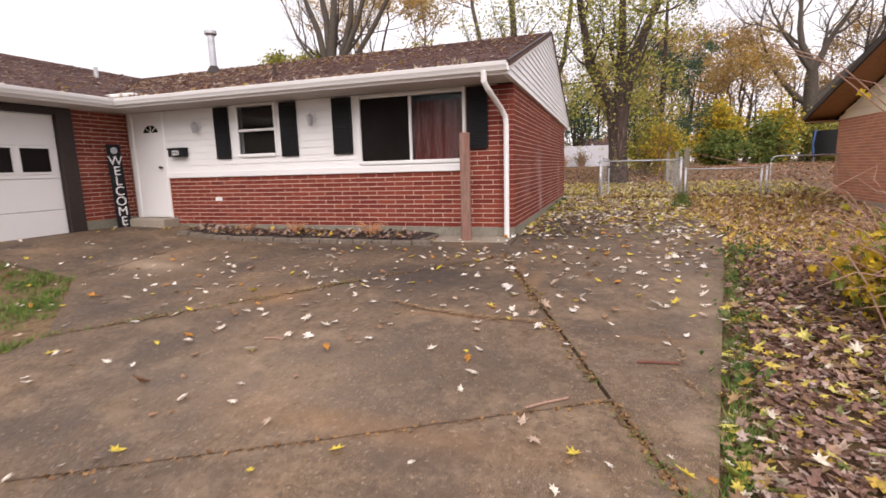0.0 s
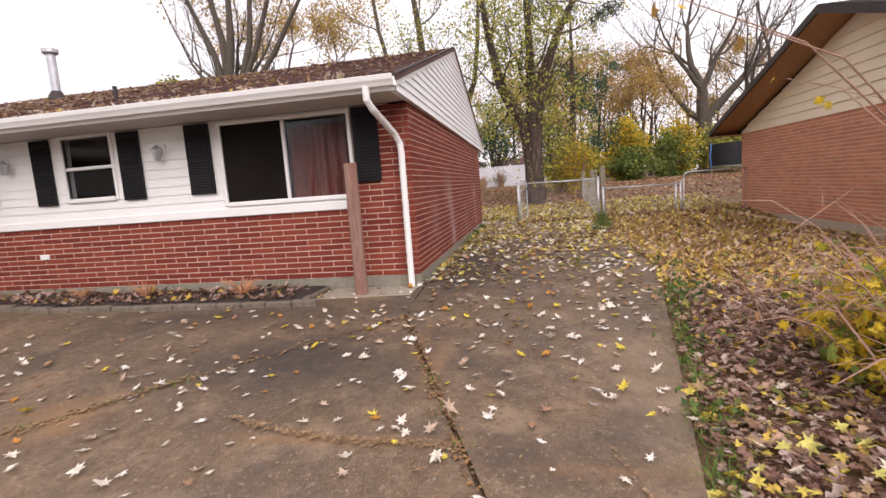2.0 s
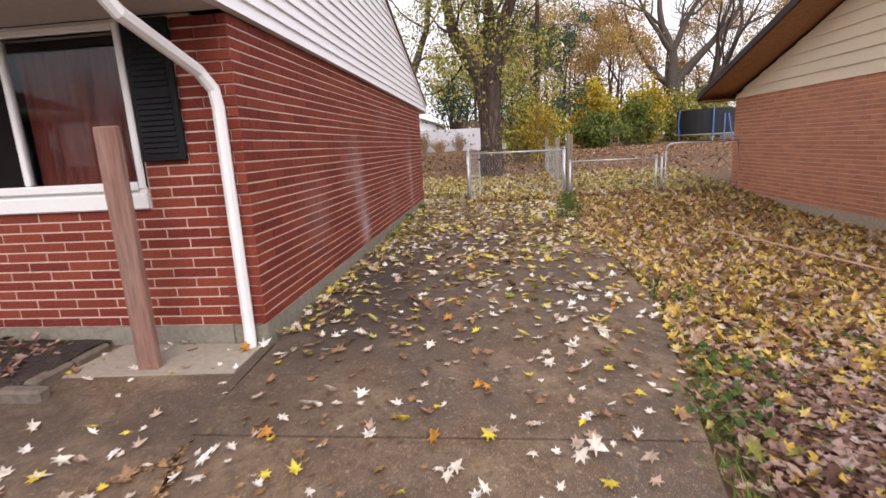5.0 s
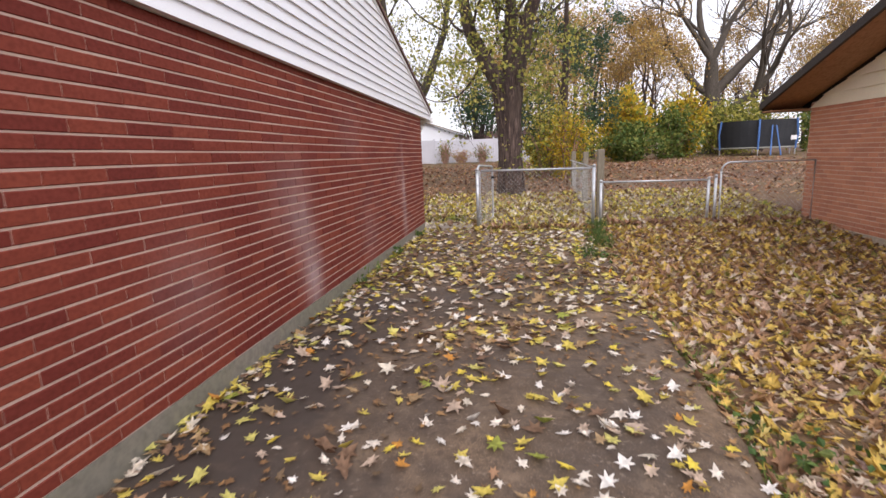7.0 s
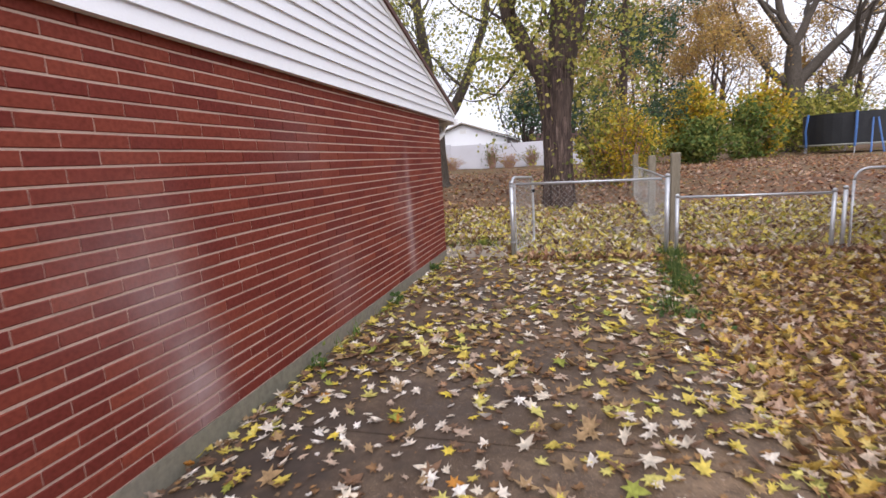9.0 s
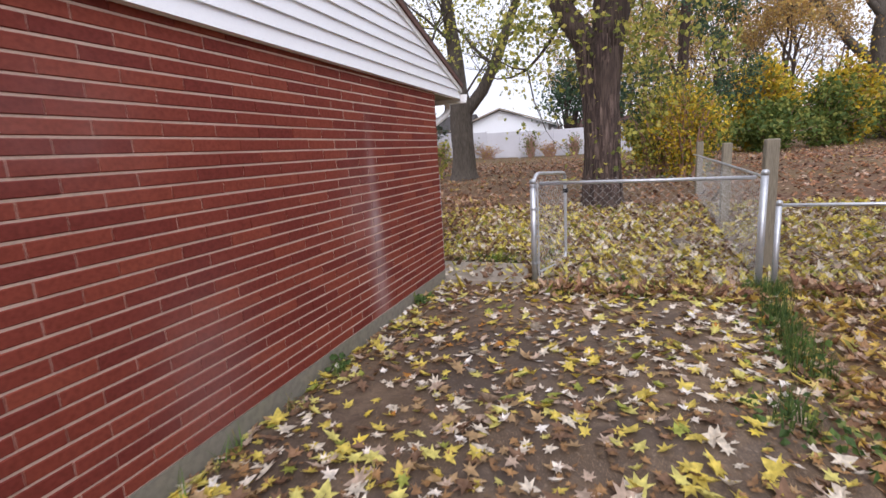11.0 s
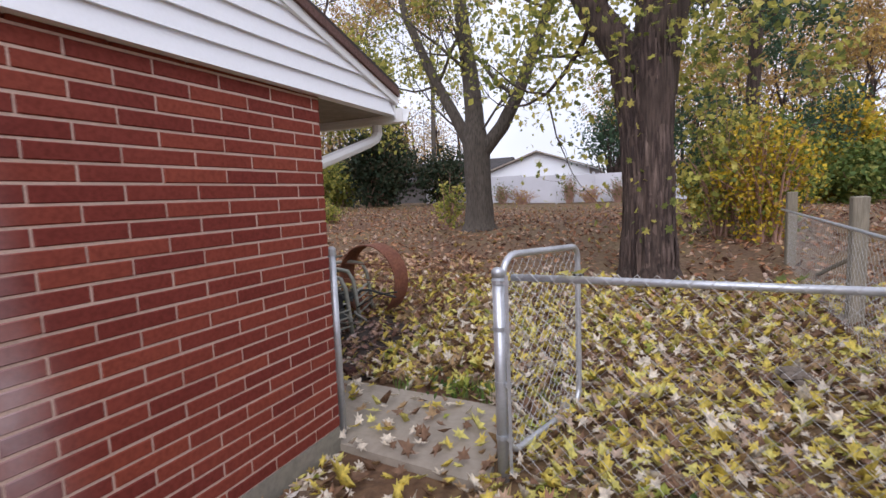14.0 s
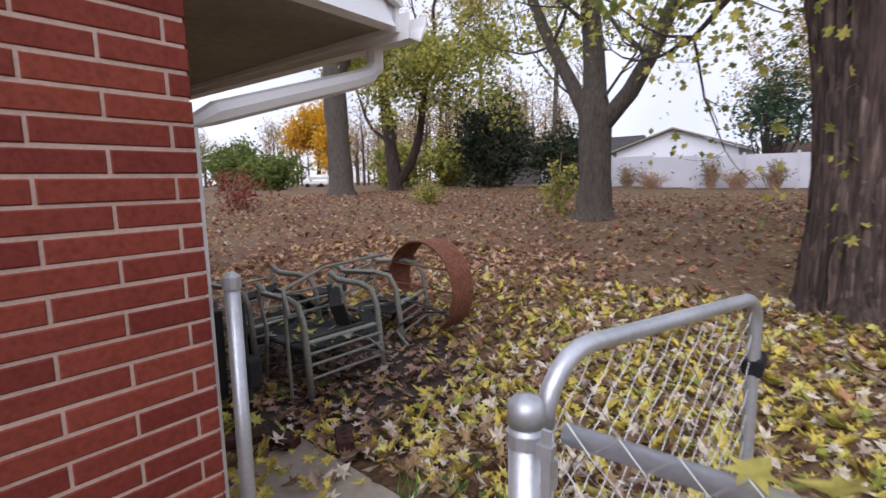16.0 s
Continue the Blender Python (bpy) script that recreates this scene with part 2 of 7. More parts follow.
DARKWOOD = material("dark brown trim", (0.028, 0.018, 0.016), 0.6, grain=40, bump=0.15)
BROWN = material("orange-brown stained trim", (0.36, 0.18, 0.085), 0.65, grain=30, bump=0.2, stretch=(1, 0.3, 1))
BEIGE = material("beige lap siding", (0.77, 0.66, 0.49), 0.6, grain=50, amount=0.06, stain=1.2, stain_amount=0.15, bump=0.08)
CONCRETE = material("driveway concrete", (0.24, 0.16, 0.098), 0.72, spec=0.3, grain=14, amount=0.45, stain=0.9, stain_amount=0.6, tint=(0.085, 0.066, 0.055), speck=0.75, bump=0.35, bump_size=0.006)
def mottle(m, scale, colour, lo, hi, most, detail=8):
    """Blotches of wear and damp at one scale."""
    n, l = m.node_tree.nodes, m.node_tree.links
    b = n["Principled BSDF"]
    geo, ns = n.new("ShaderNodeNewGeometry"), n.new("ShaderNodeTexNoise")
    ns.inputs["Scale"].default_value, ns.inputs["Detail"].default_value, ns.inputs["Roughness"].default_value = scale, detail, 0.65
    l.new(geo.outputs["Position"], ns.inputs["Vector"])
    r = n.new("ShaderNodeMapRange")
    for i, v in enumerate((lo, hi, 0.0, most)):
        r.inputs[1 + i].default_value = v
    l.new(ns.outputs["Fac"], r.inputs[0])
    mx = n.new("ShaderNodeMix")
    mx.data_type = "RGBA"
    l.new(r.outputs[0], mx.inputs["Factor"])
    l.new(b.inputs["Base Color"].links[0].from_socket, mx.inputs[6])
    mx.inputs[7].default_value = (*colour, 1)
    l.new(mx.outputs[2], b.inputs["Base Color"])


mottle(CONCRETE, 1.3, (0.07, 0.052, 0.042), 0.47, 0.66, 0.75)
mottle(CONCRETE, 2.4, (0.33, 0.235, 0.155), 0.52, 0.72, 0.55)
mottle(CONCRETE, 26, (0.055, 0.04, 0.032), 0.53, 0.68, 0.6, 4)
mottle(CONCRETE, 34, (0.42, 0.33, 0.25), 0.60, 0.72, 0.6, 3)
streaks(CONCRETE, ((0.45, 2.6, 0.10, 0.16, 0.45), (-5.8, 4.85, 0.5, 0.22, 1.2), (0.75, 4.6, 0.25, 1.0, 0.3), (-2.2, 2.6, 1.3, 0.8, 0.3)), (0.36, 0.27, 0.19), (0, 1))
streaks(CONCRETE, ((-3.0, 6.15, 2.4, 0.35, 0.8), (-1.6, 5.0, 1.2, 0.5, 0.55), (0.0, 8.0, 1.2, 1.2, 0.6), (0.4, 11.5, 1.2, 1.6, 0.6), (-1.0, 9.5, 0.5, 3.0, 0.9), (-0.6, 13.5, 1.2, 0.8, 0.5), (-2.6, 1.4, 0.8, 0.3, 0.4), (-2.1, 5.0, 0.9, 0.6, 0.9), (-0.95, 8.6, 0.4, 1.2, 0.9), (0.9, 9.2, 0.4, 0.9, 0.6), (-0.2, 10.2, 0.8, 0.5, 0.6), (-3.4, 2.8, 0.6, 0.35, 0.45), (-0.6, 3.0, 0.5, 0.4, 0.5), (0.4, 4.0, 0.35, 0.5, 0.4)), (0.06, 0.046, 0.038), (0, 1))
streaks(CONCRETE, ((-0.72, 4.9, 0.09, 0.4, 0.6), (-0.95, 5.4, 0.08, 0.3, 0.5), (-3.2, 4.1, 0.35, 0.3, 0.4), (-1.2, 2.2, 0.9, 0.12, 0.5), (0.3, 3.7, 0.4, 0.05, 0.4), (-1.15, 3.9, 0.7, 0.05, 0.7), (-3.2, 4.05, 0.25, 0.25, 0.6)), (0.28, 0.155, 0.075), (0, 1))
PALE = material("pale concrete", (0.34, 0.29, 0.235), 0.85, grain=22, amount=0.15, stain=1.2, stain_amount=0.3, tint=(0.3, 0.27, 0.22), bump=0.3)
SHINGLE = material("brown asphalt shingle", (0.10, 0.05, 0.043), 0.9, grain=90, amount=0.35, stain=1.0, stain_amount=0.3, bump=0.5, per_piece=0.3)
DIRTYBRICK = material("dirty dark brick", (0.085, 0.035, 0.028), 0.9, spec=0.2, grain=30, amount=0.4, stain=8, stain_amount=0.4, tint=(0.05, 0.035, 0.03), bump=0.5)
SHINGLE2 = material("dark shingle", (0.05, 0.045, 0.045), 0.9, grain=90, amount=0.3, bump=0.5)
GALV = material("galvanised steel", (0.60, 0.62, 0.66), 0.42, metal=0.65, grain=60, amount=0.12, stain=6, stain_amount=0.3, tint=(0.36, 0.38, 0.40), bump=0.06)
WIRE = material("weathered wire", (0.42, 0.42, 0.41), 0.5, metal=0.3, grain=80, amount=0.2, bump=0)
RUST = material("rusted steel", (0.17, 0.06, 0.035), 0.85, grain=35, amount=0.4, stain=8, stain_amount=0.4, tint=(0.26, 0.10, 0.05), bump=0.4)
OLDWOOD = material("weathered grey wood", (0.22, 0.19, 0.14), 0.9, grain=14, amount=0.35, stain=2, stretch=(8, 8, 0.6), bump=0.4)
REDWOOD = material("faded red-brown wood post", (0.25, 0.125, 0.095), 0.85, grain=10, amount=0.35, stain=2.5, stain_amount=0.4, tint=(0.33, 0.22, 0.18), stretch=(8, 8, 0.6), bump=0.35)
BARK = material("grey bark", (0.095, 0.078, 0.062), 0.95, grain=9, amount=0.5, stain=1.5, stretch=(3, 3, 0.6), bump=0.9, bump_size=0.05)
BARK2 = material("shaggy brown bark", (0.055, 0.036, 0.028), 0.95, grain=8, amount=0.6, stain=1.5, stain_amount=0.4, tint=(0.13, 0.088, 0.072), stretch=(3.5, 3.5, 0.35), bump=1.0, bump_size=0.06)
TWIG = material("thin brown twigs", (0.36, 0.215, 0.16), 0.85, grain=40, bump=0.1)
MULCH = material("dark mulch", (0.04, 0.026, 0.02), 0.95, grain=30, amount=0.5, stain=4, bump=1.0, bump_size=0.04)
BARKPLATE = material("lifting bark", (0.05, 0.030, 0.024), 0.95, grain=9, amount=0.5, stain=5, stain_amount=0.7, tint=(0.145, 0.10, 0.084), stretch=(3.5, 3.5, 0.35), bump=0.9, bump_size=0.04, per_piece=0.42)
METALGREY = material("old aluminium furniture", (0.29, 0.285, 0.25), 0.6, metal=0.2, grain=40, amount=0.25, stain=5, stain_amount=0.4, tint=(0.24, 0.25, 0.2), bump=0.1)
DARKSEAT = material("dark furniture sling", (0.03, 0.032, 0.03), 0.8, grain=50, bump=0.2)
BLUE = material("blue pole foam", (0.06, 0.16, 0.42), 0.6, grain=40, bump=0.05)
NET = material("black safety net", (0.02, 0.022, 0.026), 0.8, grain=40, bump=0.1)
CLEAN_LEAF = ((0.0, (0.80, 0.72, 0.62)), (0.34, (0.55, 0.42, 0.32)), (0.5, (0.74, 0.58, 0.08)), (0.62, (0.36, 0.21, 0.12)), (0.72, (0.85, 0.80, 0.74)), (0.94, (0.55, 0.25, 0.05)))
LEAF_DRIVE = leaf_material("leaves on concrete", CLEAN_LEAF)
LEAF_PINK = leaf_material("dry pinkish leaves", ((0.0, (0.40, 0.27, 0.225)), (0.26, (0.27, 0.155, 0.12)), (0.48, (0.52, 0.40, 0.35)), (0.58, (0.16, 0.085, 0.06)), (0.78, (0.60, 0.41, 0.08)), (0.84, (0.46, 0.30, 0.21)), (0.96, (0.16, 0.18, 0.05))))
LEAF_YELLOW = leaf_material("yellow fallen leaves", ((0.0, (0.66, 0.53, 0.11)), (0.24, (0.40, 0.27, 0.14)), (0.40, (0.72, 0.64, 0.52)), (0.56, (0.22, 0.13, 0.08)), (0.74, (0.64, 0.58, 0.17)), (0.88, (0.50, 0.38, 0.29)), (0.96, (0.33, 0.36, 0.07))))
LEAF_SIDE = leaf_material("mixed side lawn leaves", ((0.0, (0.66, 0.46, 0.11)), (0.24, (0.44, 0.26, 0.13)), (0.44, (0.64, 0.52, 0.40)), (0.56, (0.27, 0.15, 0.085)), (0.72, (0.66, 0.51, 0.18)), (0.84, (0.52, 0.36, 0.26)), (0.96, (0.30, 0.28, 0.07))))
LEAF_BROWN = leaf_material("brown fallen leaves", ((0.0, (0.44, 0.26, 0.15)), (0.3, (0.33, 0.18, 0.11)), (0.5, (0.54, 0.37, 0.25)), (0.7, (0.22, 0.12, 0.08)), (0.88, (0.60, 0.45, 0.16))))
FENCEWHITE = material("grey-white vinyl fence", (0.60, 0.60, 0.65), 0.6, grain=30, amount=0.08, stain=0.8, stain_amount=0.3, tint=(0.5, 0.5, 0.54), bump=0.05)
EDGING = material("dark weathered edging stone", (0.15, 0.12, 0.095), 0.9, grain=20, amount=0.3, stain=3, bump=0.5)
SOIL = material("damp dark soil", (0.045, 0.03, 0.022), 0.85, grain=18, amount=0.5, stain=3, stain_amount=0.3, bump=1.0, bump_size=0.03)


def glass_material(name, tint=(0.75, 0.76, 0.77), gloss=0.036):
    m = bpy.data.materials.new(name)
    m.use_nodes = True
    n, l = m.node_tree.nodes, m.node_tree.links
    tr, gl, mx = n.new("ShaderNodeBsdfTransparent"), n.new("ShaderNodeBsdfGlossy"), n.new("ShaderNodeMixShader")
    tr.inputs[0].default_value = (*tint, 1)
    gl.inputs["Roughness"].default_value = 0.02
    mx.inputs[0].default_value = gloss
    l.new(tr.outputs[0], mx.inputs[1])
    l.new(gl.outputs[0], mx.inputs[2])
    l.new(mx.outputs[0], n["Material Output"].inputs[0])
    return m


GLASS = glass_material("window glass")
CURTAIN = material("red-brown curtain", (0.24, 0.05, 0.035), 0.9, grain=6, amount=0.5, stretch=(6, 6, 0.4), bump=0.2)
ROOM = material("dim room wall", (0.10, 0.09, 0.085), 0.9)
SCREEN = material("dark insect screen", (0.010, 0.0075, 0.007), 0.8, spec=0.1, grain=200, bump=0)
BRASS = material("dark bronze fitting", (0.06, 0.045, 0.03), 0.45, metal=0.7, grain=40, bump=0.05)
GROUND = material("leaf-strewn lawn soil", (0.155, 0.082, 0.046), 0.95, grain=14, amount=0.5, stain=0.5, stain_amount=0.45, tint=(0.21, 0.15, 0.07), bump=0.9, bump_size=0.03)
GRASS = leaf_material("grass blades", ((0.0, (0.13, 0.24, 0.04)), (0.4, (0.09, 0.17, 0.035)), (0.7, (0.20, 0.26, 0.06)), (0.92, (0.30, 0.25, 0.10))))

# ---------------------------------------------------------------- ground
xs = sorted(set([-900, -500, -250, -140] + list(range(-90, -20, 5)) + list(range(-20, -10, 2)) + [-10 + 0.5 * i for i in range(0, 49)] + list(range(15, 30, 2)) + list(range(30, 95, 5)) + [140, 250, 500, 900]))
ys = sorted(set([-900, -400, -200, -100, -60, -40, -25, -16] + [-12 + 0.5 * i for i in range(0, 88)] + list(range(32, 60, 2)) + list(range(60, 130, 5)) + [160, 250, 500, 900]))
g = Geo()
g.v = [(x, y, ground_z(x, y) + (0.02 * noise.noise((x * 0.7, y * 0.7, 0)) if (x > 2.2 or x < -9 or y > 17) else -0.02)) for y in ys for x in xs]
nx = len(xs)
g.f = [(j * nx + i, j * nx + i + 1, (j + 1) * nx + i + 1, (j + 1) * nx + i) for j in range(len(ys) - 1) for i in range(nx - 1)]
solid("ground", g, GROUND, "lawn of bare soil and thin grass under fallen leaves", kind="structure", smooth=True)


def slab(name, corners, mat, parent, label="", lift=0.02, thick=0.12, step=0.3, edge=0.008):
    """A concrete slab with the outline of a convex polygon (counterclockwise), laid on the ground."""
    bm = bmesh.new()
    x0, x1 = min(c[0] for c in corners), max(c[0] for c in corners)
    y0, y1 = min(c[1] for c in corners), max(c[1] for c in corners)
    na, nb = max(2, int((x1 - x0) / step)), max(2, int((y1 - y0) / step))
    bmesh.ops.create_grid(bm, x_segments=na, y_segments=nb, size=0.5)
    for v in bm.verts:
        v.co = Vector(((x0 + x1) / 2 + v.co.x * (x1 - x0 + 0.1), (y0 + y1) / 2 + v.co.y * (y1 - y0 + 0.1), 0))
    for a, b in zip(corners, corners[1:] + corners[:1]):
        d = Vector((b[0] - a[0], b[1] - a[1], 0)).normalized()
        nrm = Vector((d.y, -d.x, 0))
        bmesh.ops.bisect_plane(bm, geom=bm.verts[:] + bm.edges[:] + bm.faces[:], plane_co=Vector((a[0], a[1], 0)) - nrm * edge, plane_no=nrm, clear_outer=True)
    for v in bm.verts:
        v.co.z = ground_z(v.co.x, v.co.y) + lift + 0.006 * noise.noise((v.co.x * 0.8, v.co.y * 0.8, 3))
    rim = [e for e in bm.edges if e.is_boundary]
    ex = bmesh.ops.extrude_edge_only(bm, edges=rim)
    for v in [q for q in ex["geom"] if isinstance(q, bmesh.types.BMVert)]:
        v.co.z -= thick
    bmesh.ops.recalc_face_normals(bm, faces=bm.faces[:])
    me = bpy.data.meshes.new(name)
    bm.to_mesh(me)
    bm.free()
    me.materials.append(mat)
    ob = new(name, me)
    ob.parent = parent
    return tagged(ob, label)


drive = thing("driveway", (0, 0, 0), "worn brown-grey concrete driveway in cracked slabs", "driveway", kind="structure")
SLABS = (
    [(-4.4, -9), (0.9, -9), (0.42, 1.85), (0.03, 2.78), (-4.4, 0.52)],
    [(-4.4, 0.52), (0.03, 2.78), (-1.25, 6.0), (-4.6, 2.74)],
    [(-4.6, 2.74), (-1.25, 6.0), (-1.3, 7.25), (-6.2, 7.25), (-6.2, 4.1)],
    [(-8.8, 4.0), (-6.2, 4.1), (-6.2, 7.25), (-8.8, 7.25)],
    [(0.42, 1.85), (1.24, 6.17), (-1.30, 6.17), (0.04, 2.79)],
    [(-1.28, 6.17), (1.24, 6.17), (1.66, 8.4), (1.70, 10.4), (-1.32, 10.4)],
    [(-1.32, 10.4), (1.70, 10.4), (1.72, 14.95), (-1.32, 14.95)],
)
for c in SLABS:
    slab("slab", c, CONCRETE, drive)
slab("splash_slab", [(-2.55, 6.72), (-1.36, 6.78), (-1.36, 7.22), (-2.45, 7.22)], PALE, drive, "pale clean concrete patch", lift=0.03)
walkway = thing("walkway", (0, 0, 0), "pale concrete path slab behind the gateway", "path", kind="structure")
slab("slab", [(-2.3, 15.5), (-0.32, 15.3), (-0.5, 16.25), (-2.3, 16.35)], PALE, walkway, lift=0.03)

# ---------------------------------------------------------------- the red brick house
XS, YF, YB, ZB, COURSE = -1.342, 7.23, 15.43, 0.655, 0.0714
XW, XD = -8.8, -7.9          # wing wall, door's right side
EAVE, SLOPE, OVER, RIDGE_Y = 2.88, 0.31, 0.68, 11.32
house = thing("house", ((XS + XW) / 2, RIDGE_Y, 0.5), "single-storey red brick house with white siding and brown roof", "house")


def brick_geo(length, height=COURSE - 0.0128, depth=0.03):
    """One brick's outer part, its face towards +x, centred on its length (y) and height (z)."""
    c, a, b = 0.004, length / 2, height / 2
    vs = [(-depth, -a, -b), (-depth, a, -b), (-depth, a, b), (-depth, -a, b), (-c, -a, -b), (-c, a, -b), (-c, a, b), (-c, -a, b),
          (0, -a + c, -b + c), (0, a - c, -b + c), (0, a - c, b - c), (0, -a + c, b - c)]
    fs = [(0, 1, 5, 4), (1, 2, 6, 5), (2, 3, 7, 6), (3, 0, 4, 7), (4, 5, 9, 8), (5, 6, 10, 9), (6, 7, 11, 10), (7, 4, 8, 11), (8, 9, 10, 11)]
    return vs, fs


def lay_bricks(parent, origin, along, out, length, courses, mat, singly=None, brick=0.32, course=COURSE, shift=0.0, open_from=0.0):
    """Bricks in running bond on a wall face: those for which singly(s, z) holds are objects, the rest one mesh."""
    along, out = Vector(along), Vector(out)
    turn = Matrix((out, along, Vector((0, 0, 1)))).transposed().to_4x4()
    if turn.determinant() < 0:
        turn = Matrix((out, -along, Vector((0, 0, 1)))).transposed().to_4x4()
    shared, rest = {}, Geo()
    o = root_place(parent)
    rr = random.Random(3)
    for k in range(courses):
        s = -(brick / 2) * (k % 2) + shift
        z = origin[2] + (k + 0.5) * course
        while s < length:
            a, b = max(s, 0), min(s + brick, length)
            s += brick
            if b - a < 0.03:
                continue
            ln = round(b - a - (0.0095 if b > open_from else 0.0035), 3)
            m = Matrix.Translation(Vector(origin) + along * ((a + b) / 2) + Vector((0, 0, z - origin[2] + rr.uniform(-0.0011, 0.0011))) + out * rr.uniform(-0.0015, 0.0015)) @ turn
            vs, fs = brick_geo(ln, course - 0.0112)
            if singly and singly((a + b) / 2, z):
                if ln not in shared:
                    gg = Geo().add(vs, fs)
                    shared[ln] = mesh_of("brick", gg, mat)
                ob = new("brick", shared[ln])
                ob.parent = parent
                ob.matrix_basis = Matrix.Translation(-o) @ m
            else:
                rest.add(vs, fs, m)
    if rest.v:
        part("bricks", rest, mat, parent, kind="stuff")


# walls: solid bodies of mortar, brick faces are laid on them at the end of the file
wall_side = part("wall", Geo().box((XS - 0.25, YF + 0.012, ZB), (XS - 0.005, YB - 0.012, 2.66)), MORTAR, house, "red brick wall with pale mortar joints")
wall_front = part("wall", Geo().box((XD, YF + 0.005, ZB), (-2.06, YF + 0.2, 1.53)).box((-2.06, YF + 0.005, ZB), (XS - 0.2515, YF + 0.2, 2.74)), MORTAR, house, "low red brick wall under the windows")
wall_back = part("wall", Geo().box((XW, YB - 0.2, ZB), (XS - 0.2515, YB - 0.010, 2.74)), MORTAR, house, "red brick rear wall")
wall_wing = part("wall", Geo().box((XW - 0.2, 6.2, 0.8), (XW - 0.005, YF + 0.2, 2.74)), MORTAR, house, "red brick wall beside the front door")
for a, b in (((XS - 0.25, YF + 0.014, 0.2), (XS + 0.002, YB - 0.014, ZB - 0.002)), ((XD, YF - 0.002, 0.2), (XS - 0.2515, YF + 0.2, ZB - 0.002)), ((XW, YB - 0.2, 0.2), (XS - 0.2515, YB + 0.002, ZB - 0.002)), ((XW - 0.2, 6.2, 0.2), (XW + 0.002, YF, 0.798))):
    part("foundation", Geo().box(a, b), FOUND, house, "grey concrete foundation")

# front siding of white boards, cut round the windows
BW, SW = (-3.80, -2.11, 1.70, 2.67), (-6.19, -5.45, 1.90, 2.70)


def boards(x0, x1, z0, z1):
    gg, h = Geo(), 0.115
    k = 0
    while z0 + k * h < z1 - 0.01:
        a, b = z0 + k * h, min(z0 + (k + 1) * h, z1)
        gg.add([(x0, YF - 0.012, a), (x1, YF - 0.012, a), (x1, YF, b), (x0, YF, b), (x0, YF + 0.1, a), (x1, YF + 0.1, a), (x1, YF + 0.1, b), (x0, YF + 0.1, b)],
               [(0, 1, 2, 3), (1, 0, 4, 5), (3, 2, 6, 7), (0, 3, 7, 4), (2, 1, 5, 6)])
        k += 1
    return gg


for x0, x1, z0, z1 in ((XD, SW[0], 1.62, 2.74), (SW[1], BW[0], 1.62, 2.74), (SW[0], SW[1], 1.62, SW[2]), (SW[0], SW[1], SW[3], 2.74), (BW[0], BW[1], 1.62, BW[2]), (BW[0], BW[1], BW[3], 2.74)):
    part("siding", boards(x0, x1, z0, z1), WHITE, house, "white painted lap siding")
part("sill_band", Geo().bev((XD, YF - 0.035, 1.514), (-2.06, YF + 0.1, 1.62), 0.008), WHITE, house, "white painted ledge along the brick")
part("corner_board", Geo().bev((-2.11, YF - 0.02, 1.62), (-2.06, YF + 0.1, 2.74), 0.006), WHITE, house)


def window(x0, x1, z0, z1, upright):
    w = part("window", Geo().bev((x0 - 0.06, YF - 0.03, z0 - 0.05), (x0, YF + 0.05, z1 + 0.05)).bev((x1, YF - 0.03, z0 - 0.05), (x1 + 0.05, YF + 0.05, z1 + 0.05))
             .bev((x0, YF - 0.03, z1), (x1, YF + 0.05, z1 + 0.05)).bev((x0, YF - 0.045, z0 - 0.06), (x1, YF + 0.05, z0)), WHITE, house, "white framed window")
    if upright:
        mid = (x0 + x1) / 2
        bars, panes = [((mid - 0.022, z0), (mid + 0.022, z1))], [((x0, z0), (mid, z1)), ((mid, z0), (x1, z1))]
    else:
        mid = z0 + (z1 - z0) * 0.5
        bars, panes = [((x0, mid - 0.022), (x1, mid + 0.022))], [((x0, z0), (x1, mid)), ((x0, mid), (x1, z1))]
    for (a, c), (b, d) in bars:
        part("window_bar", Geo().bev((a, YF - 0.015, c), (b, YF + 0.04, d)), WHITE, w)
    for (a, c), (b, d) in panes:
        p = part("pane", Geo().box((a, YF + 0.012, c), (b, YF + 0.016, d)), GLASS, w)
        p.visible_shadow = False
    return w


big = window(*BW, True)
small = window(*SW, False)
mid = (BW[0] + BW[1]) / 2
part("insect_screen", Geo().box((BW[0] + 0.005, YF + 0.002, BW[2]), (mid - 0.02, YF + 0.005, BW[3])), SCREEN, big)
g = Geo()
n = 60
for i in range(n + 1):
    x = mid + 0.02 + (BW[1] - mid - 0.03) * i / n
    y = YF + 0.10 + 0.018 * math.sin(i * 1.05) + 0.008 * math.sin(i * 0.37)
    g.v += [(x, y, BW[2] - 0.05), (x, y, BW[3] - 0.08)]
g.f = [(2 * i, 2 * i + 2, 2 * i + 3, 2 * i + 1) for i in range(n)]
part("curtain", g, CURTAIN, big, "red-brown curtain behind the glass", smooth=True)
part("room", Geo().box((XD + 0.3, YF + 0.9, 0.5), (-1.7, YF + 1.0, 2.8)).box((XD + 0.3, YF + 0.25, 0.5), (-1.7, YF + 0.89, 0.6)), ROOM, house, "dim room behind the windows")
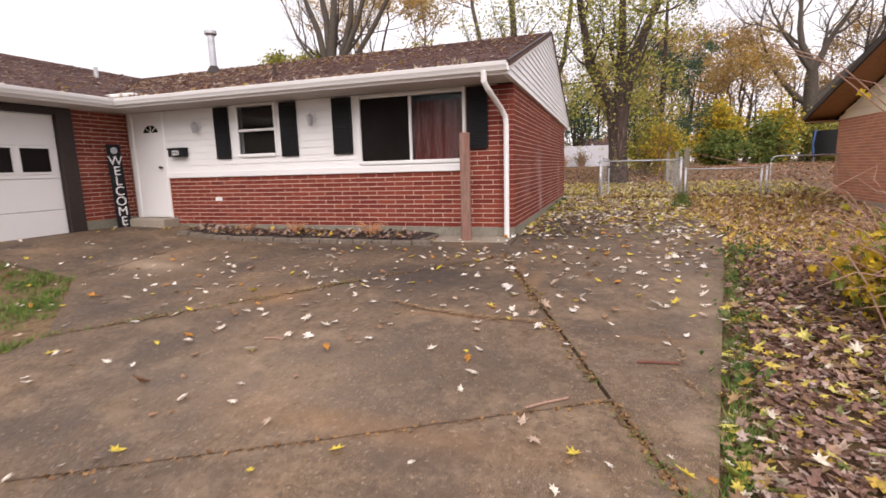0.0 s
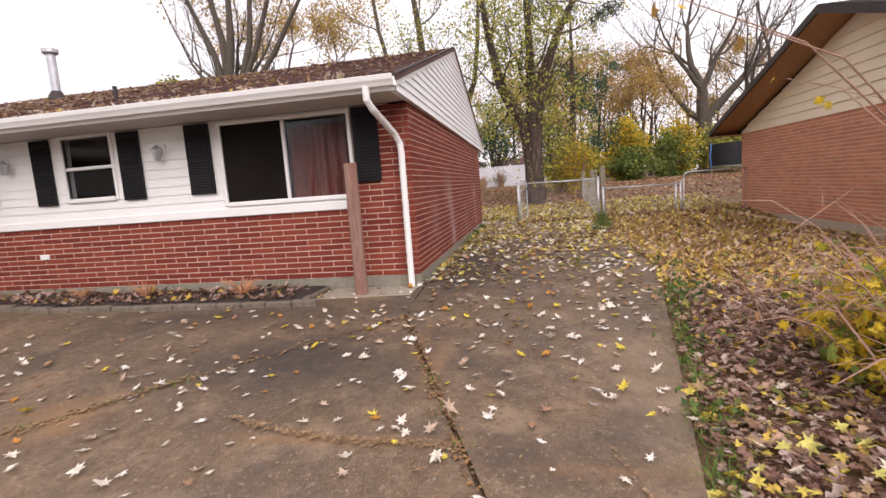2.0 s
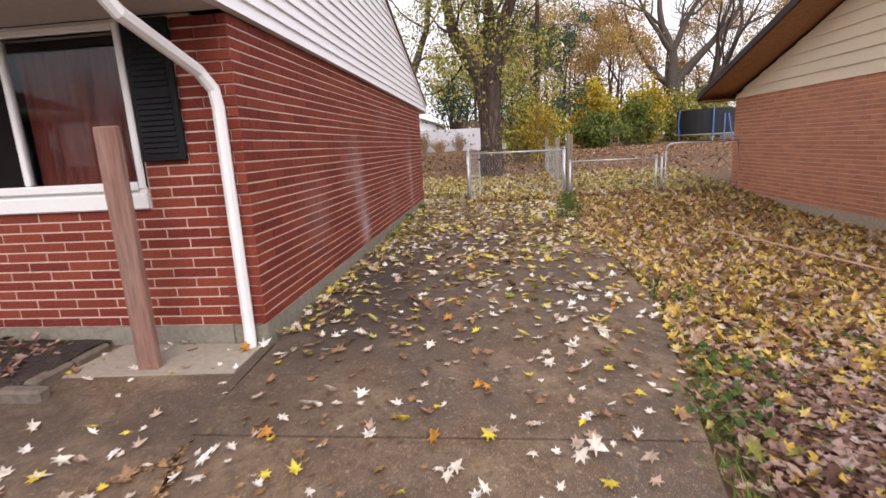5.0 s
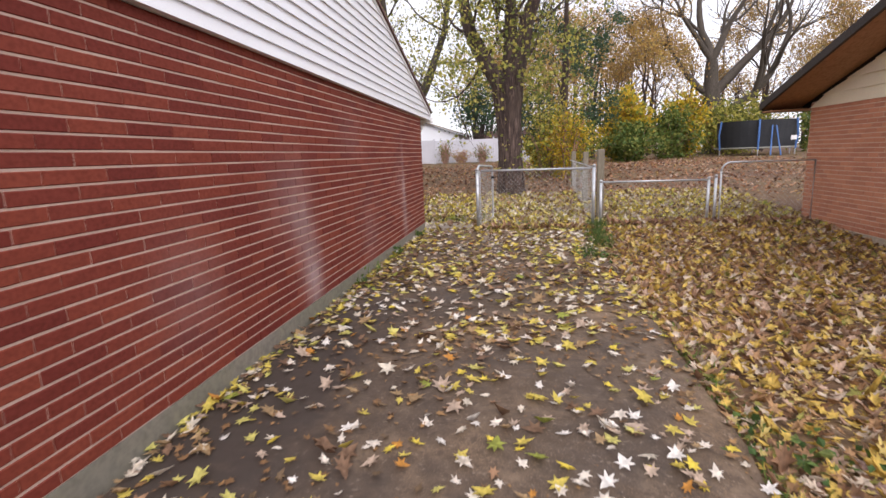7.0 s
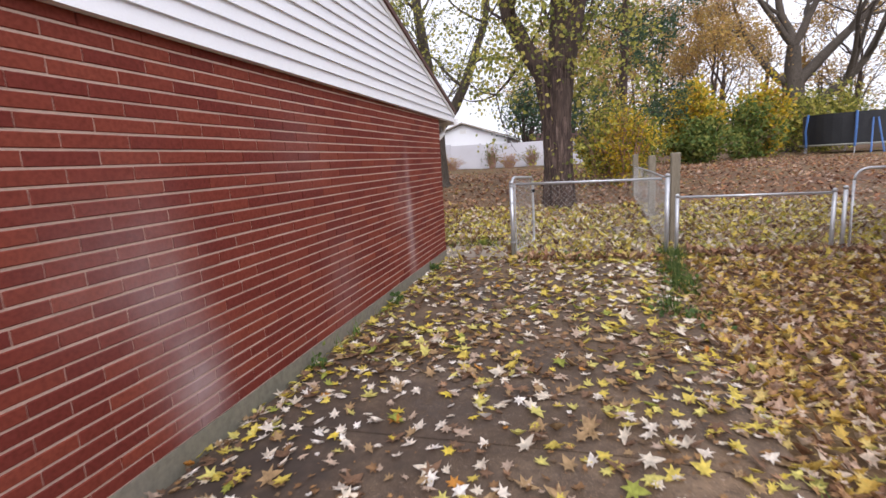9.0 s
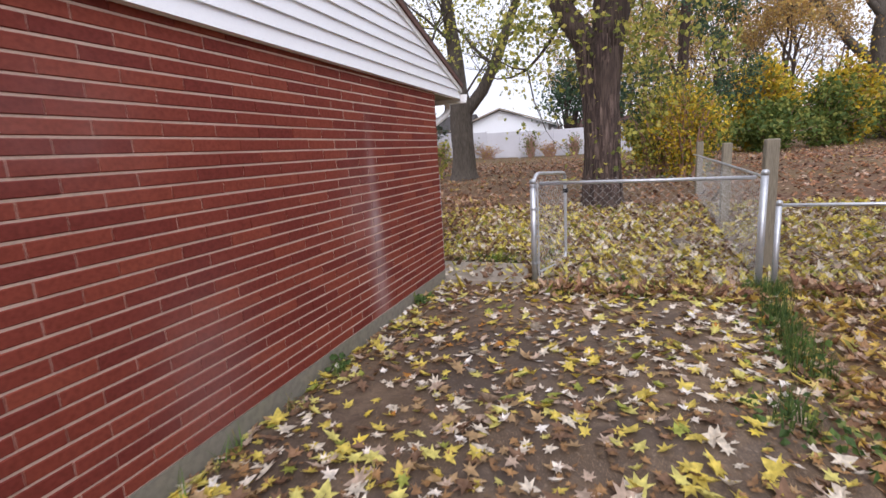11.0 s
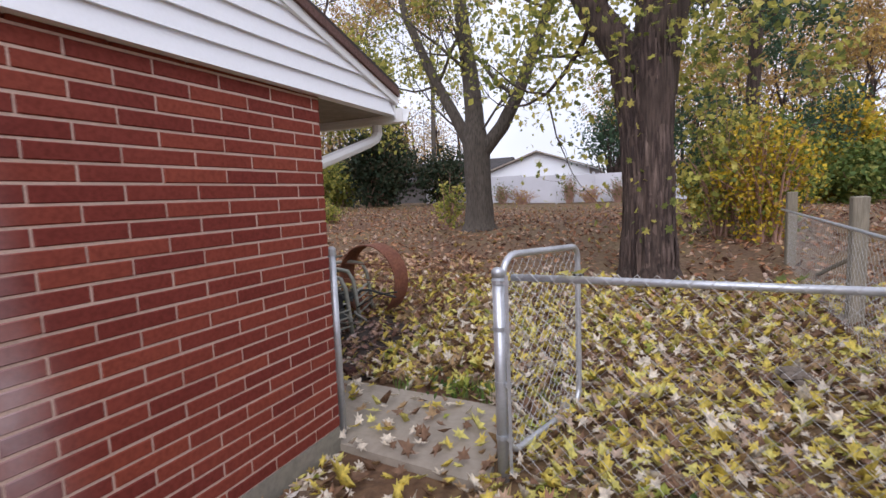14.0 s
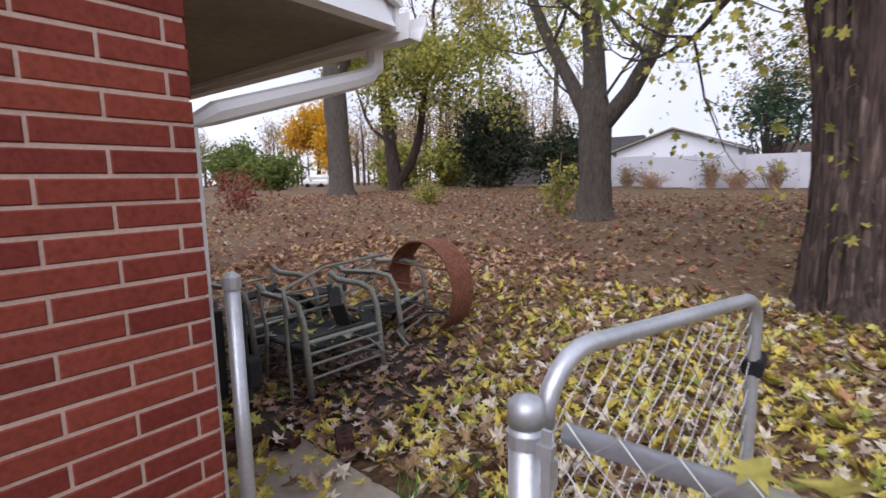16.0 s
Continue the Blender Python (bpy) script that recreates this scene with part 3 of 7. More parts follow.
for x0, x1 in ((-4.30, -3.95), (-2.035, -1.72), (-6.69, -6.38), (-5.31, -4.98)):
    z0, z1 = 1.83, 2.72
    s = part("shutter", Geo().bev((x0, YF - 0.05, z0), (x1, YF - 0.016, z1), 0.006), BLACK, house, "black vinyl louvred shutter")
    for a, b in ((z0 + 0.05, (z0 + z1) / 2 - 0.025), ((z0 + z1) / 2 + 0.025, z1 - 0.05)):
        k = 0
        while a + k * 0.035 < b - 0.02:
            z = a + k * 0.035
            part("slat", Geo().add([(x0 + 0.04, YF - 0.05, z), (x1 - 0.04, YF - 0.05, z), (x1 - 0.04, YF - 0.062, z + 0.006), (x0 + 0.04, YF - 0.062, z + 0.006), (x0 + 0.04, YF - 0.05, z + 0.03), (x1 - 0.04, YF - 0.05, z + 0.03)],
                                   [(0, 1, 2, 3), (3, 2, 5, 4)]), BLACK, s)
            k += 1
# front door with fan light, step, mailbox
door = part("door", Geo().bev((-8.66, YF + 0.0, 0.78), (-7.96, YF + 0.05, 2.66), 0.006), WHITE, house, "white front door with a fan light")
part("door_frame", Geo().bev((-8.76, YF - 0.03, 0.7), (-8.66, YF + 0.1, 2.74)).bev((-7.96, YF - 0.03, 0.7), (XD, YF + 0.1, 2.74)).bev((-8.66, YF - 0.03, 2.66), (-7.96, YF + 0.1, 2.74)), WHITE, house)
g = Geo()
fan = [(-8.22 + 0.19 * math.cos(math.pi * k / 12), YF - 0.004, 2.36 + 0.15 * math.sin(math.pi * k / 12)) for k in range(13)]
g.add(fan + [(-8.22, YF - 0.004, 2.36)], [(k + 1, k, 13) for k in range(12)])
part("fan_light", g, SCREEN, door, "dark half-round fan light")
g = Geo()
for k in (0, 3, 6, 9, 12):
    g.tube([(-8.22, YF - 0.008, 2.36), fan[k]], 0.007, 5)
g.tube([p for p in fan], 0.009, 5).tube([fan[0], fan[12]], 0.011, 5)
part("muntin", g, WHITE, door)
part("door_handle", Geo().tube([(-8.03, YF - 0.0, 1.72), (-8.03, YF - 0.05, 1.72)], 0.015).sphere((-8.03, YF - 0.06, 1.72), 0.028), BRASS, door)
part("door_step", Geo().bev((-8.79, 6.85, 0.3), (-7.75, YF, 0.777), 0.02), PALE, house, "concrete door step")
mb = part("mailbox", Geo().bev((-7.72, YF - 0.14, 1.90), (-7.36, YF - 0.012, 2.04), 0.012).bev((-7.73, YF - 0.15, 2.03), (-7.35, YF - 0.012, 2.06), 0.01), BLACK, house, "black wall mailbox with pale number plate")
part("number_plate", Geo().box((-7.62, YF - 0.144, 1.93), (-7.46, YF - 0.141, 2.01)), WHITE, mb)
for i in range(4):
    part("digit", Geo().box((-7.608 + 0.036 * i, YF - 0.147, 1.945), (-7.585 + 0.036 * i, YF - 0.1445, 1.995)), BLACK, mb)
for x in (-7.06, -4.66):
    lamp = part("wall_lamp", Geo().bev((x - 0.05, YF - 0.03, 2.36), (x + 0.05, YF - 0.012, 2.52)).tube([(x, YF - 0.03, 2.46), (x, YF - 0.12, 2.50), (x, YF - 0.12, 2.45)], 0.009), WHITE, house, "small grey-white wall lantern")
    part("shade", Geo().tube([(x, YF - 0.12, 2.30), (x, YF - 0.12, 2.44), (x, YF - 0.12, 2.50)], [0.035, 0.065, 0.01], 6), GALV, lamp)
part("outlet_cover", Geo().bev((-6.84, YF - 0.03, 1.08), (-6.70, YF + 0.01, 1.15), 0.01), WHITE, house)
# garage end
garage = part("garage_door", Geo().box((XW - 0.12, 1.3, 0.50), (XW - 0.07, 5.93, 2.62)), WHITE, house, "white sectional garage door with a row of windows")
for k in range(4):
    z = 0.52 + k * 0.525
    part("door_panel", Geo().bev((XW - 0.07, 1.32, z), (XW - 0.045, 5.91, z + 0.515), 0.012), WHITE, garage)
for k in range(8):
    y = 5.80 - 0.56 * k
    part("window_frame", Geo().bev((XW - 0.045, y - 0.50, 1.64), (XW - 0.03, y, 2.10), 0.006), WHITE, garage)
    part("pane", Geo().box((XW - 0.03, y - 0.46, 1.68), (XW - 0.026, y - 0.03, 2.06)), SCREEN, garage)
part("garage_jamb", Geo().bev((XW - 0.2, 5.93, 0.5), (XW + 0.02, 6.2, 2.74)).bev((XW - 0.2, 1.1, 2.62), (XW + 0.02, 5.93, 2.74)).bev((XW - 0.2, 1.0, 0.45), (XW + 0.02, 1.3, 2.74)), DARKWOOD, house, "dark brown garage door frame")
part("wall", Geo().box((-16.9, 0.9, 0.0), (XW - 0.2, 1.1, 2.74)).box((-16.9, 1.1, 0.0), (-16.7, YB, 2.74)), MORTAR, house)

# ---------------------------------------------------------------- roof
XE = XW + OVER - 0.05        # wing eave line
XR = XE - (RIDGE_Y - (YF - OVER))
YE, YE2 = YF - OVER, 16.25
ZR = EAVE + SLOPE * (RIDGE_Y - YE)
EAVE2 = ZR - SLOPE * (YE2 - RIDGE_Y)
XG = -1.30                   # gable's outer edge
T = 0.05


def roof_face(pts, mat, name, label=""):
    gg = Geo()
    n = len(pts)
    gg.add([tuple(p) for p in pts] + [(p[0], p[1], p[2] - T) for p in pts], [tuple(range(n)), tuple(range(2 * n - 1, n - 1, -1))] + [(k, k + n, (k + 1) % n + n, (k + 1) % n) for k in range(n)])
    return part(name, gg, mat, house, label)


def shingles(a, b, up, rows, length, clip=None):
    """Courses of shingle tabs: a to b along the eave, rows up the slope."""
    gg = Geo()
    a, b, up = Vector(a), Vector(b), Vector(up)
    d = (b - a).normalized()
    nrm = d.cross(up).normalized()
    if nrm.z < 0:
        nrm = -nrm
    tot, exp = (b - a).length, length / rows
    rr = random.Random(5)
    for r in range(rows):
        s = -rr.uniform(0, 0.3)
        while s < tot:
            w = rr.uniform(0.26, 0.34)
            s0, s1 = max(s, 0), min(s + w - 0.006, tot)
            s += w
            if s1 - s0 < 0.02:
                continue
            base = a + up * (r * exp)
            mid_p = base + d * ((s0 + s1) / 2)
            if clip and not clip(mid_p):
                continue
            h = 0.008 + rr.uniform(0, 0.003)
            p = [base + d * s0 + nrm * h, base + d * s1 + nrm * h, base + d * s1 + up * exp * 1.02 + nrm * 0.002, base + d * s0 + up * exp * 1.02 + nrm * 0.002]
            q = [base + d * s0, base + d * s1]
            gg.add(p + q, [(0, 1, 2, 3), (4, 5, 1, 0)])
    return gg


main_roof = roof_face([(XG + 0.04, YE, EAVE + 0.008), (XG + 0.04, RIDGE_Y, ZR + 0.008), (XR, RIDGE_Y, ZR + 0.008), (XE, YE, EAVE + 0.008)][::-1], SHINGLE, "roof", "brown asphalt shingle roof strewn with leaves")
back_roof = roof_face([(XG + 0.04, YE2, EAVE2 + 0.008), (XG + 0.04, RIDGE_Y, ZR + 0.008), (XR, RIDGE_Y, ZR + 0.008), (XR, YE2, EAVE2 + 0.008)], SHINGLE, "roof")
wing_roof = roof_face([(XE, YE, EAVE), (XR, RIDGE_Y, ZR), (XR, 0.2, ZR), (XE, 0.2, EAVE)], SHINGLE, "roof")
west_roof = roof_face([(XR, 0.2, ZR), (XR, YE2, ZR), (2 * XR - XE, YE2, EAVE), (2 * XR - XE, 0.2, EAVE)], SHINGLE, "roof")
slen = (RIDGE_Y - YE) * math.hypot(1, SLOPE)
up = Vector((0, 1, SLOPE)).normalized()
part("shingles", shingles((XR, YE - 0.02, EAVE + 0.008), (XG + 0.045, YE - 0.02, EAVE + 0.008), up, 34, slen, lambda p: p.x > XE - (p.y - YE)), SHINGLE, main_roof, kind="stuff")
upw = Vector((-1, 0, SLOPE)).normalized()
part("shingles", shingles((XE + 0.02, 0.2, EAVE), (XE + 0.02, RIDGE_Y, EAVE), upw, 34, slen, lambda p: p.y < YE + (XE - p.x)), SHINGLE, wing_roof, kind="stuff")
# gable: white lap boards inside the triangle between the soffit and the rakes
ZG = 2.665
FALL = 0.0086                # the siding lines fall slightly to the rear
fall = lambda y: FALL * (YB - y)
outline = [(YE + 0.02, ZG), (YE2 - 0.02, ZG), (YE2 - 0.02, EAVE2 - T), (RIDGE_Y, ZR - T - 0.01), (YE + 0.02, EAVE - T)]
outline[:2] = [(y, z + fall(y)) for y, z in outline[:2]]
gable = part("gable", Geo().add([(XG - 0.02, y, z) for y, z in outline] + [(XG - 0.06, y, z) for y, z in outline],
                                [tuple(range(5)), tuple(range(9, 4, -1))] + [(q, q + 5, (q + 1) % 5 + 5, (q + 1) % 5) for q in range(5)]), SIDING, house, "white lap-sided gable")
BOARD = 0.1016
k = 0
while ZG + k * BOARD < ZR - 0.12:
    a, b = ZG + k * BOARD, ZG + (k + 1) * BOARD
    ins = lambda z: max(0.0, (z - (EAVE - T - 0.03)) / SLOPE)
    ins2 = lambda z: max(0.0, (z - (EAVE2 - T - 0.03)) / SLOPE)
    y0a, y0b = YE + 0.03 + ins(a + 0.06), YE + 0.03 + ins(b + 0.06)
    y1a, y1b = YE2 - 0.03 - ins2(a), YE2 - 0.03 - ins2(b)
    if y0b >= y1b:
        y0b = y1b = RIDGE_Y
    g = Geo().add([(x, y, z + fall(y)) for x, y, z in ((XG + 0.010, y0a, a), (XG + 0.010, y1a, a), (XG - 0.010, y1b, b), (XG - 0.010, y0b, b), (XG - 0.018, y0a, a), (XG - 0.018, y1a, a))], [(0, 1, 2, 3), (1, 0, 4, 5)])
    part("board", g, SIDING, gable)
    k += 1
for ze, ye in ((EAVE, YE), (EAVE2, YE2)):
    g = Geo()
    p, q = Vector((XG + 0.022, ye, ze + 0.005)), Vector((XG + 0.012, RIDGE_Y, ZR + 0.005))
    g.add([p, q, q - Vector((0, 0, 0.10)), p - Vector((0, 0, 0.10)), p - Vector((0.03, 0, 0)), q - Vector((0.03, 0, 0)), q - Vector((0.03, 0, 0.1)), p - Vector((0.03, 0, 0.10))],
          [(0, 1, 2, 3), (4, 7, 6, 5), (0, 4, 5, 1), (3, 2, 6, 7), (0, 3, 7, 4)])
    part("rake_board", g, WHITE, house)
    c = Vector((0, 0, 0.004))
    part("drip_edge", Geo().add([v + w for w in (c, c * 8) for v in (p + Vector((0.012, 0, 0)), q + Vector((0.012, 0, 0)), q - Vector((0.03, 0, 0)), p - Vector((0.03, 0, 0)))],
                                [(0, 3, 2, 1), (4, 5, 6, 7), (0, 1, 5, 4), (1, 2, 6, 5), (2, 3, 7, 6), (3, 0, 4, 7)]), DARKWOOD, house)
# soffits, fascia and gutters
part("soffit", Geo().box((XE - 0.6, YE + 0.02, 2.742), (XG - 0.062, YF - 0.012, 2.757)).box((XW - 0.1, 0.3, 2.742), (XE - 0.02, YE + 0.018, 2.757)), SOFFIT, house, "painted plywood soffit")
# the rear soffit has a darker, browner tone than the front one
part("soffit", Geo().box((XW, YB - 0.05, 2.668), (XG - 0.062, YE2 - 0.022, 2.683)), DARKSOFFIT, house, "darker painted soffit of the rear eave")
part("fascia", Geo().box((XE, YE, 2.74), (XG, YE + 0.02, EAVE - 0.01)), WHITE, house)
part("fascia", Geo().box((XE - 0.02, 0.2, 2.74), (XE, YE - 0.002, EAVE - 0.01)), WHITE, house)
part("fascia", Geo().box((XW, YE2 - 0.02, 2.645), (XG, YE2, EAVE2 - 0.01)), WHITE, house)
PROFILE = [(0, 0), (0.07, 0), (0.085, 0.03), (0.105, 0.06), (0.115, 0.105), (0.108, 0.11), (0.098, 0.065), (0.08, 0.036), (0.066, 0.008), (0.006, 0.008), (0.006, 0.1), (0, 0.1)]
part("gutter", Geo().sweep(PROFILE, (XE - 0.1, YE, 2.78), (XG + 0.01, YE, 2.78)), WHITE, house, "white aluminium gutter")
part("gutter", Geo().sweep([(-s, u) for s, u in PROFILE][::-1], (XE, YE + 0.1, 2.78), (XE, 0.2, 2.78)), WHITE, house)
part("gutter", Geo().sweep([(-s, u) for s, u in PROFILE][::-1], (XW, YE2, 2.615), (XG + 0.05, YE2, 2.615)), WHITE, house)
part("downspout", Geo().tube([(-1.60, YE - 0.05, 2.80), (-1.60, YE - 0.04, 2.66), (-1.57, YE + 0.03, 2.58), (-1.49, YF - 0.14, 2.36), (-1.455, YF - 0.06, 2.26), (-1.445, YF - 0.05, 2.15), (-1.445, YF - 0.05, 0.62), (-1.44, YF - 0.07, 0.50)], 0.04, 8), WHITE, house, "white metal downspout with offset bends")
part("downspout", Geo().tube([(-1.50, YE2 + 0.05, 2.63), (-1.50, YE2 + 0.05, 2.55), (-1.495, YE2 + 0.0, 2.505), (-1.49, YE2 - 0.08, 2.475), (-1.50, YB + 0.14, 2.29), (-1.52, YB + 0.05, 2.24), (-1.52, YB + 0.05, 0.6)], 0.038, 8), WHITE, house)
part("flue", Geo().tube([(-9.5, 10.4, 4.1), (-9.5, 10.4, 5.0)], 0.085, 12).tube([(-9.5, 10.4, 4.96), (-9.5, 10.4, 5.0), (-9.5, 10.4, 5.07), (-9.5, 10.4, 5.08)], [0.1, 0.15, 0.15, 0.06], 12), GALV, house, "grey metal chimney flue with cap")
part("flashing", Geo().tube([(-9.5, 10.4, 4.05), (-9.5, 10.4, 4.24)], [0.2, 0.09], 12), DARKWOOD, house)
part("vent_pipe", Geo().tube([(-11.2, 8.6, 3.6), (-11.2, 8.6, 4.05)], 0.045, 8), GALV, house, "small grey vent pipe")
part("vent_pipe", Geo().tube([(-5.85, 7.9, 3.2), (-5.85, 7.9, 3.5)], 0.03, 8), DARKWOOD, house)
part("roof_patch", Geo().bev((XE - 0.45, YE + 0.1, EAVE + 0.05), (XE + 0.25, YE + 0.26, EAVE + 0.13), 0.02), WHITE, house, "short white gutter guard at the inside corner")

# ---------------------------------------------------------------- the neighbour's house
NX, NY0, NY1, NR, NE, NZR = 5.65, 6.4, 15.95, 11.2, 2.62, 4.25
neighbour = thing("house", (8.5, NR, 0.3), "orange-brown brick house with a beige lap-sided gable", "house")
nwall = part("wall", Geo().box((NX + 0.005, NY0 + 0.01, 0.53), (NX + 0.25, NY1 - 0.01, 2.62)), MORTAR2, neighbour, "orange-brown brick gable wall")
part("wall", Geo().box((NX + 0.26, NY1 - 0.25, 0.532), (NX + 7.9, NY1 - 0.01, 2.62)), BRICK2, neighbour)
part("wall", Geo().box((NX + 0.26, NY0 + 0.01, 0.532), (NX + 7.9, NY0 + 0.25, 2.62)), BRICK2, neighbour)
part("foundation", Geo().box((NX - 0.012, NY0, -0.2), (NX + 7.9, NY1, 0.528)), FOUND2, neighbour, "pale concrete foundation")
nsl = (NZR - NE) / (16.35 - NR)
ngable = part("gable", Geo().add([(NX + 0.02, NY0, 2.55), (NX + 0.02, NY1, 2.55), (NX + 0.02, NR, 2.55 + (NY1 - NR) * nsl + 0.15), (NX + 0.2, NY0, 2.55), (NX + 0.2, NY1, 2.55), (NX + 0.2, NR, 2.55 + (NY1 - NR) * nsl + 0.15)],
                                 [(0, 2, 1), (3, 4, 5), (0, 3, 5, 2), (1, 2, 5, 4), (0, 1, 4, 3)]), BEIGE, neighbour, "beige lap siding in the gable")
k, NB = 0, 0.19
top = 2.55 + (NY1 - NR) * nsl + 0.1
while 2.52 + k * NB < top - 0.02:
    a, b = 2.52 + k * NB, min(2.52 + (k + 1) * NB, top)
    ins = lambda z: max(0.0, (z - 2.6) / nsl)
    part("board", Geo().add([(NX - 0.02, NY0 + ins(a), a), (NX - 0.02, NY1 - ins(a), a), (NX + 0.012, max(NR, NY1 - ins(b)), b), (NX + 0.012, min(NR, NY0 + ins(b)), b), (NX + 0.02, NY0 + ins(a), a), (NX + 0.02, NY1 - ins(a), a)],
                            [(1, 0, 3, 2), (0, 1, 5, 4)]), BEIGE, ngable)
    k += 1
NG = 5.0
for name, ye, sgn in (("roof", 16.35, 1), ("roof", 2 * NR - 16.35, -1)):
    a, r = Vector((0, ye, NE)), Vector((0, NR, NZR))
    vs = []
    for x in (NG, NX + 8.6):
        vs += [(x, ye, NE + 0.06), (x, NR, NZR + 0.06), (x, NR, NZR), (x, ye, NE)]
    rf = part(name, Geo().add(vs, [(0, 1, 2, 3), (7, 6, 5, 4), (0, 4, 5, 1), (3, 2, 6, 7), (0, 3, 7, 4)]), SHINGLE2, neighbour, "dark shingle roof")
    gg = shingles((NG - 0.01, ye, NE + 0.06), (NX + 8.6, ye, NE + 0.06), Vector((0, NR - ye, NZR - NE)).normalized(), 30, Vector((0, NR - ye, NZR - NE)).length)
    part("shingles", gg, SHINGLE2, rf, kind="stuff")
    vs = [(NG - 0.025, ye, NE + 0.05), (NG - 0.025, NR, NZR + 0.05), (NG - 0.025, NR, NZR - 0.08), (NG - 0.025, ye, NE - 0.08)]
    vs += [(NG + 0.02, *p[1:]) for p in vs]
    part("rake_board", Geo().add(vs, [(0, 1, 2, 3), (7, 6, 5, 4), (0, 4, 5, 1), (3, 2, 6, 7), (0, 3, 7, 4)]), DARKWOOD, neighbour, "dark brown rake board")
    vs = [(NG + 0.02, ye, NE - 0.07), (NG + 0.02, NR, NZR - 0.07), (NX + 0.02, NR, NZR - 0.07), (NX + 0.02, ye, NE - 0.07)]
    part("soffit", Geo().add(vs + [(p[0], p[1], p[2] + 0.02) for p in vs], [(0, 1, 2, 3), (7, 6, 5, 4)]), BROWN, neighbour, "brown stained rake soffit")
part("fascia", Geo().box((NG + 0.02, 16.33, NE - 0.13), (NX + 8.6, 16.36, NE + 0.05)), DARKWOOD, neighbour)
part("soffit", Geo().box((NG + 0.02, NY1 + 0.002, NE - 0.12), (NX + 8.6, 16.325, NE - 0.1)), BROWN, neighbour)
part("downspout", Geo().tube([(5.95, 16.25, NE - 0.1), (5.95, 16.25, NE - 0.3), (5.95, 16.02, NE - 0.5), (5.95, 16.02, 0.5)], 0.04), DARKWOOD, neighbour)
nw = part("window", Geo().bev((NX - 0.03, 8.75, 1.93), (NX + 0.04, 8.82, 2.52)).bev((NX - 0.03, 9.86, 1.93), (NX + 0.04, 9.94, 2.52)).bev((NX - 0.03, 8.82, 2.45), (NX + 0.04, 9.86, 2.52)).bev((NX - 0.045, 8.82, 1.93), (NX + 0.04, 9.86, 2.0)), WHITE, neighbour, "white framed window high in the wall")
part("pane", Geo().box((NX - 0.005, 8.82, 2.0), (NX - 0.001, 9.86, 2.45)), SCREEN, nw)

# ---------------------------------------------------------------- front yard things
post = thing("post", (-1.97, 6.85, 0.45), "faded red-brown wooden post standing by the house corner", "post")
part("shaft", Geo().bev((-2.05, 6.82, 0.3), (-1.905, 6.88, 2.05), 0.01), REDWOOD, post)
bed = thing("flower_bed", (-4.7, 6.85, 0.45), "narrow mulched flower bed with stone edging under the windows", "flower bed")
g, nxb = Geo(), 46
for j in range(5):
    for i in range(nxb + 1):
        x, y = -7.0 + 4.45 * i / nxb, 6.52 + 0.70 * j / 4
        g.v.append((x, y, ground_z(x, y) + 0.07 + 0.03 * noise.noise((x * 5, y * 5, 0)) + (0.03 if 0 < j < 4 else 0)))
g.f = [(j * (nxb + 1) + i, j * (nxb + 1) + i + 1, (j + 1) * (nxb + 1) + i + 1, (j + 1) * (nxb + 1) + i) for j in range(4) for i in range(nxb)]
part("mulch", g, MULCH, bed, "dark mulch", smooth=True)
x = -7.05
while x < -2.6:
    w = rnd.uniform(0.26, 0.34)
    z = ground_z(x, 6.5)
    part("edging_stone", Geo().bev((x, 6.44 + rnd.uniform(-0.01, 0.01), z - 0.05), (x + w - 0.012, 6.53, z + 0.085 + rnd.uniform(-0.01, 0.01)), 0.015), EDGING, bed)
    x += w
for k in range(2):
    part("edging_stone", Geo().bev((-2.60, 6.55 + k * 0.31, 0.40), (-2.51, 6.55 + k * 0.31 + 0.3, 0.56), 0.015), EDGING, bed)


def dry_clump(x, y, h, n, seed, label):
    rr = random.Random(seed)
    z = ground_z(x, y) + 0.05
    gg = Geo()
    for _ in range(n):
        a, s = rr.uniform(0, 6.283), rr.uniform(0.4, 1.0)
        gg.tube([(x, y, z), (x + 0.5 * s * h * math.cos(a), y + 0.35 * s * h * math.sin(a), z + h * s * 0.8), (x + s * h * math.cos(a), y + 0.6 * s * h * math.sin(a), z + h * s * rr.uniform(0.5, 1.0))], [0.005, 0.004, 0.002], 3)
    return solid("dried_plant", gg, TWIGDRY, label, "plant", group="dried plants in the bed")


TWIGDRY = material("dried plant stems", (0.42, 0.20, 0.10), 0.9, grain=40)
dry_clump(-3.45, 6.75, 0.30, 90, 1, "withered rust-brown plant in the mulch")
dry_clump(-4.9, 6.85, 0.26, 60, 2, "withered tan plant in the mulch")
dry_clump(-5.9, 6.9, 0.22, 50, 3, "withered tan plant in the mulch")

# welcome board
sign = thing("welcome_sign", (-8.62, 6.78, 0.70), "tall black board with white letters leaning by the door", "sign")
lean = Matrix.Translation((-8.60, 6.76, 0.635)) @ Matrix.Rotation(radians(-1.5), 4, "Y") @ Matrix.Rotation(radians(78), 4, "Z")
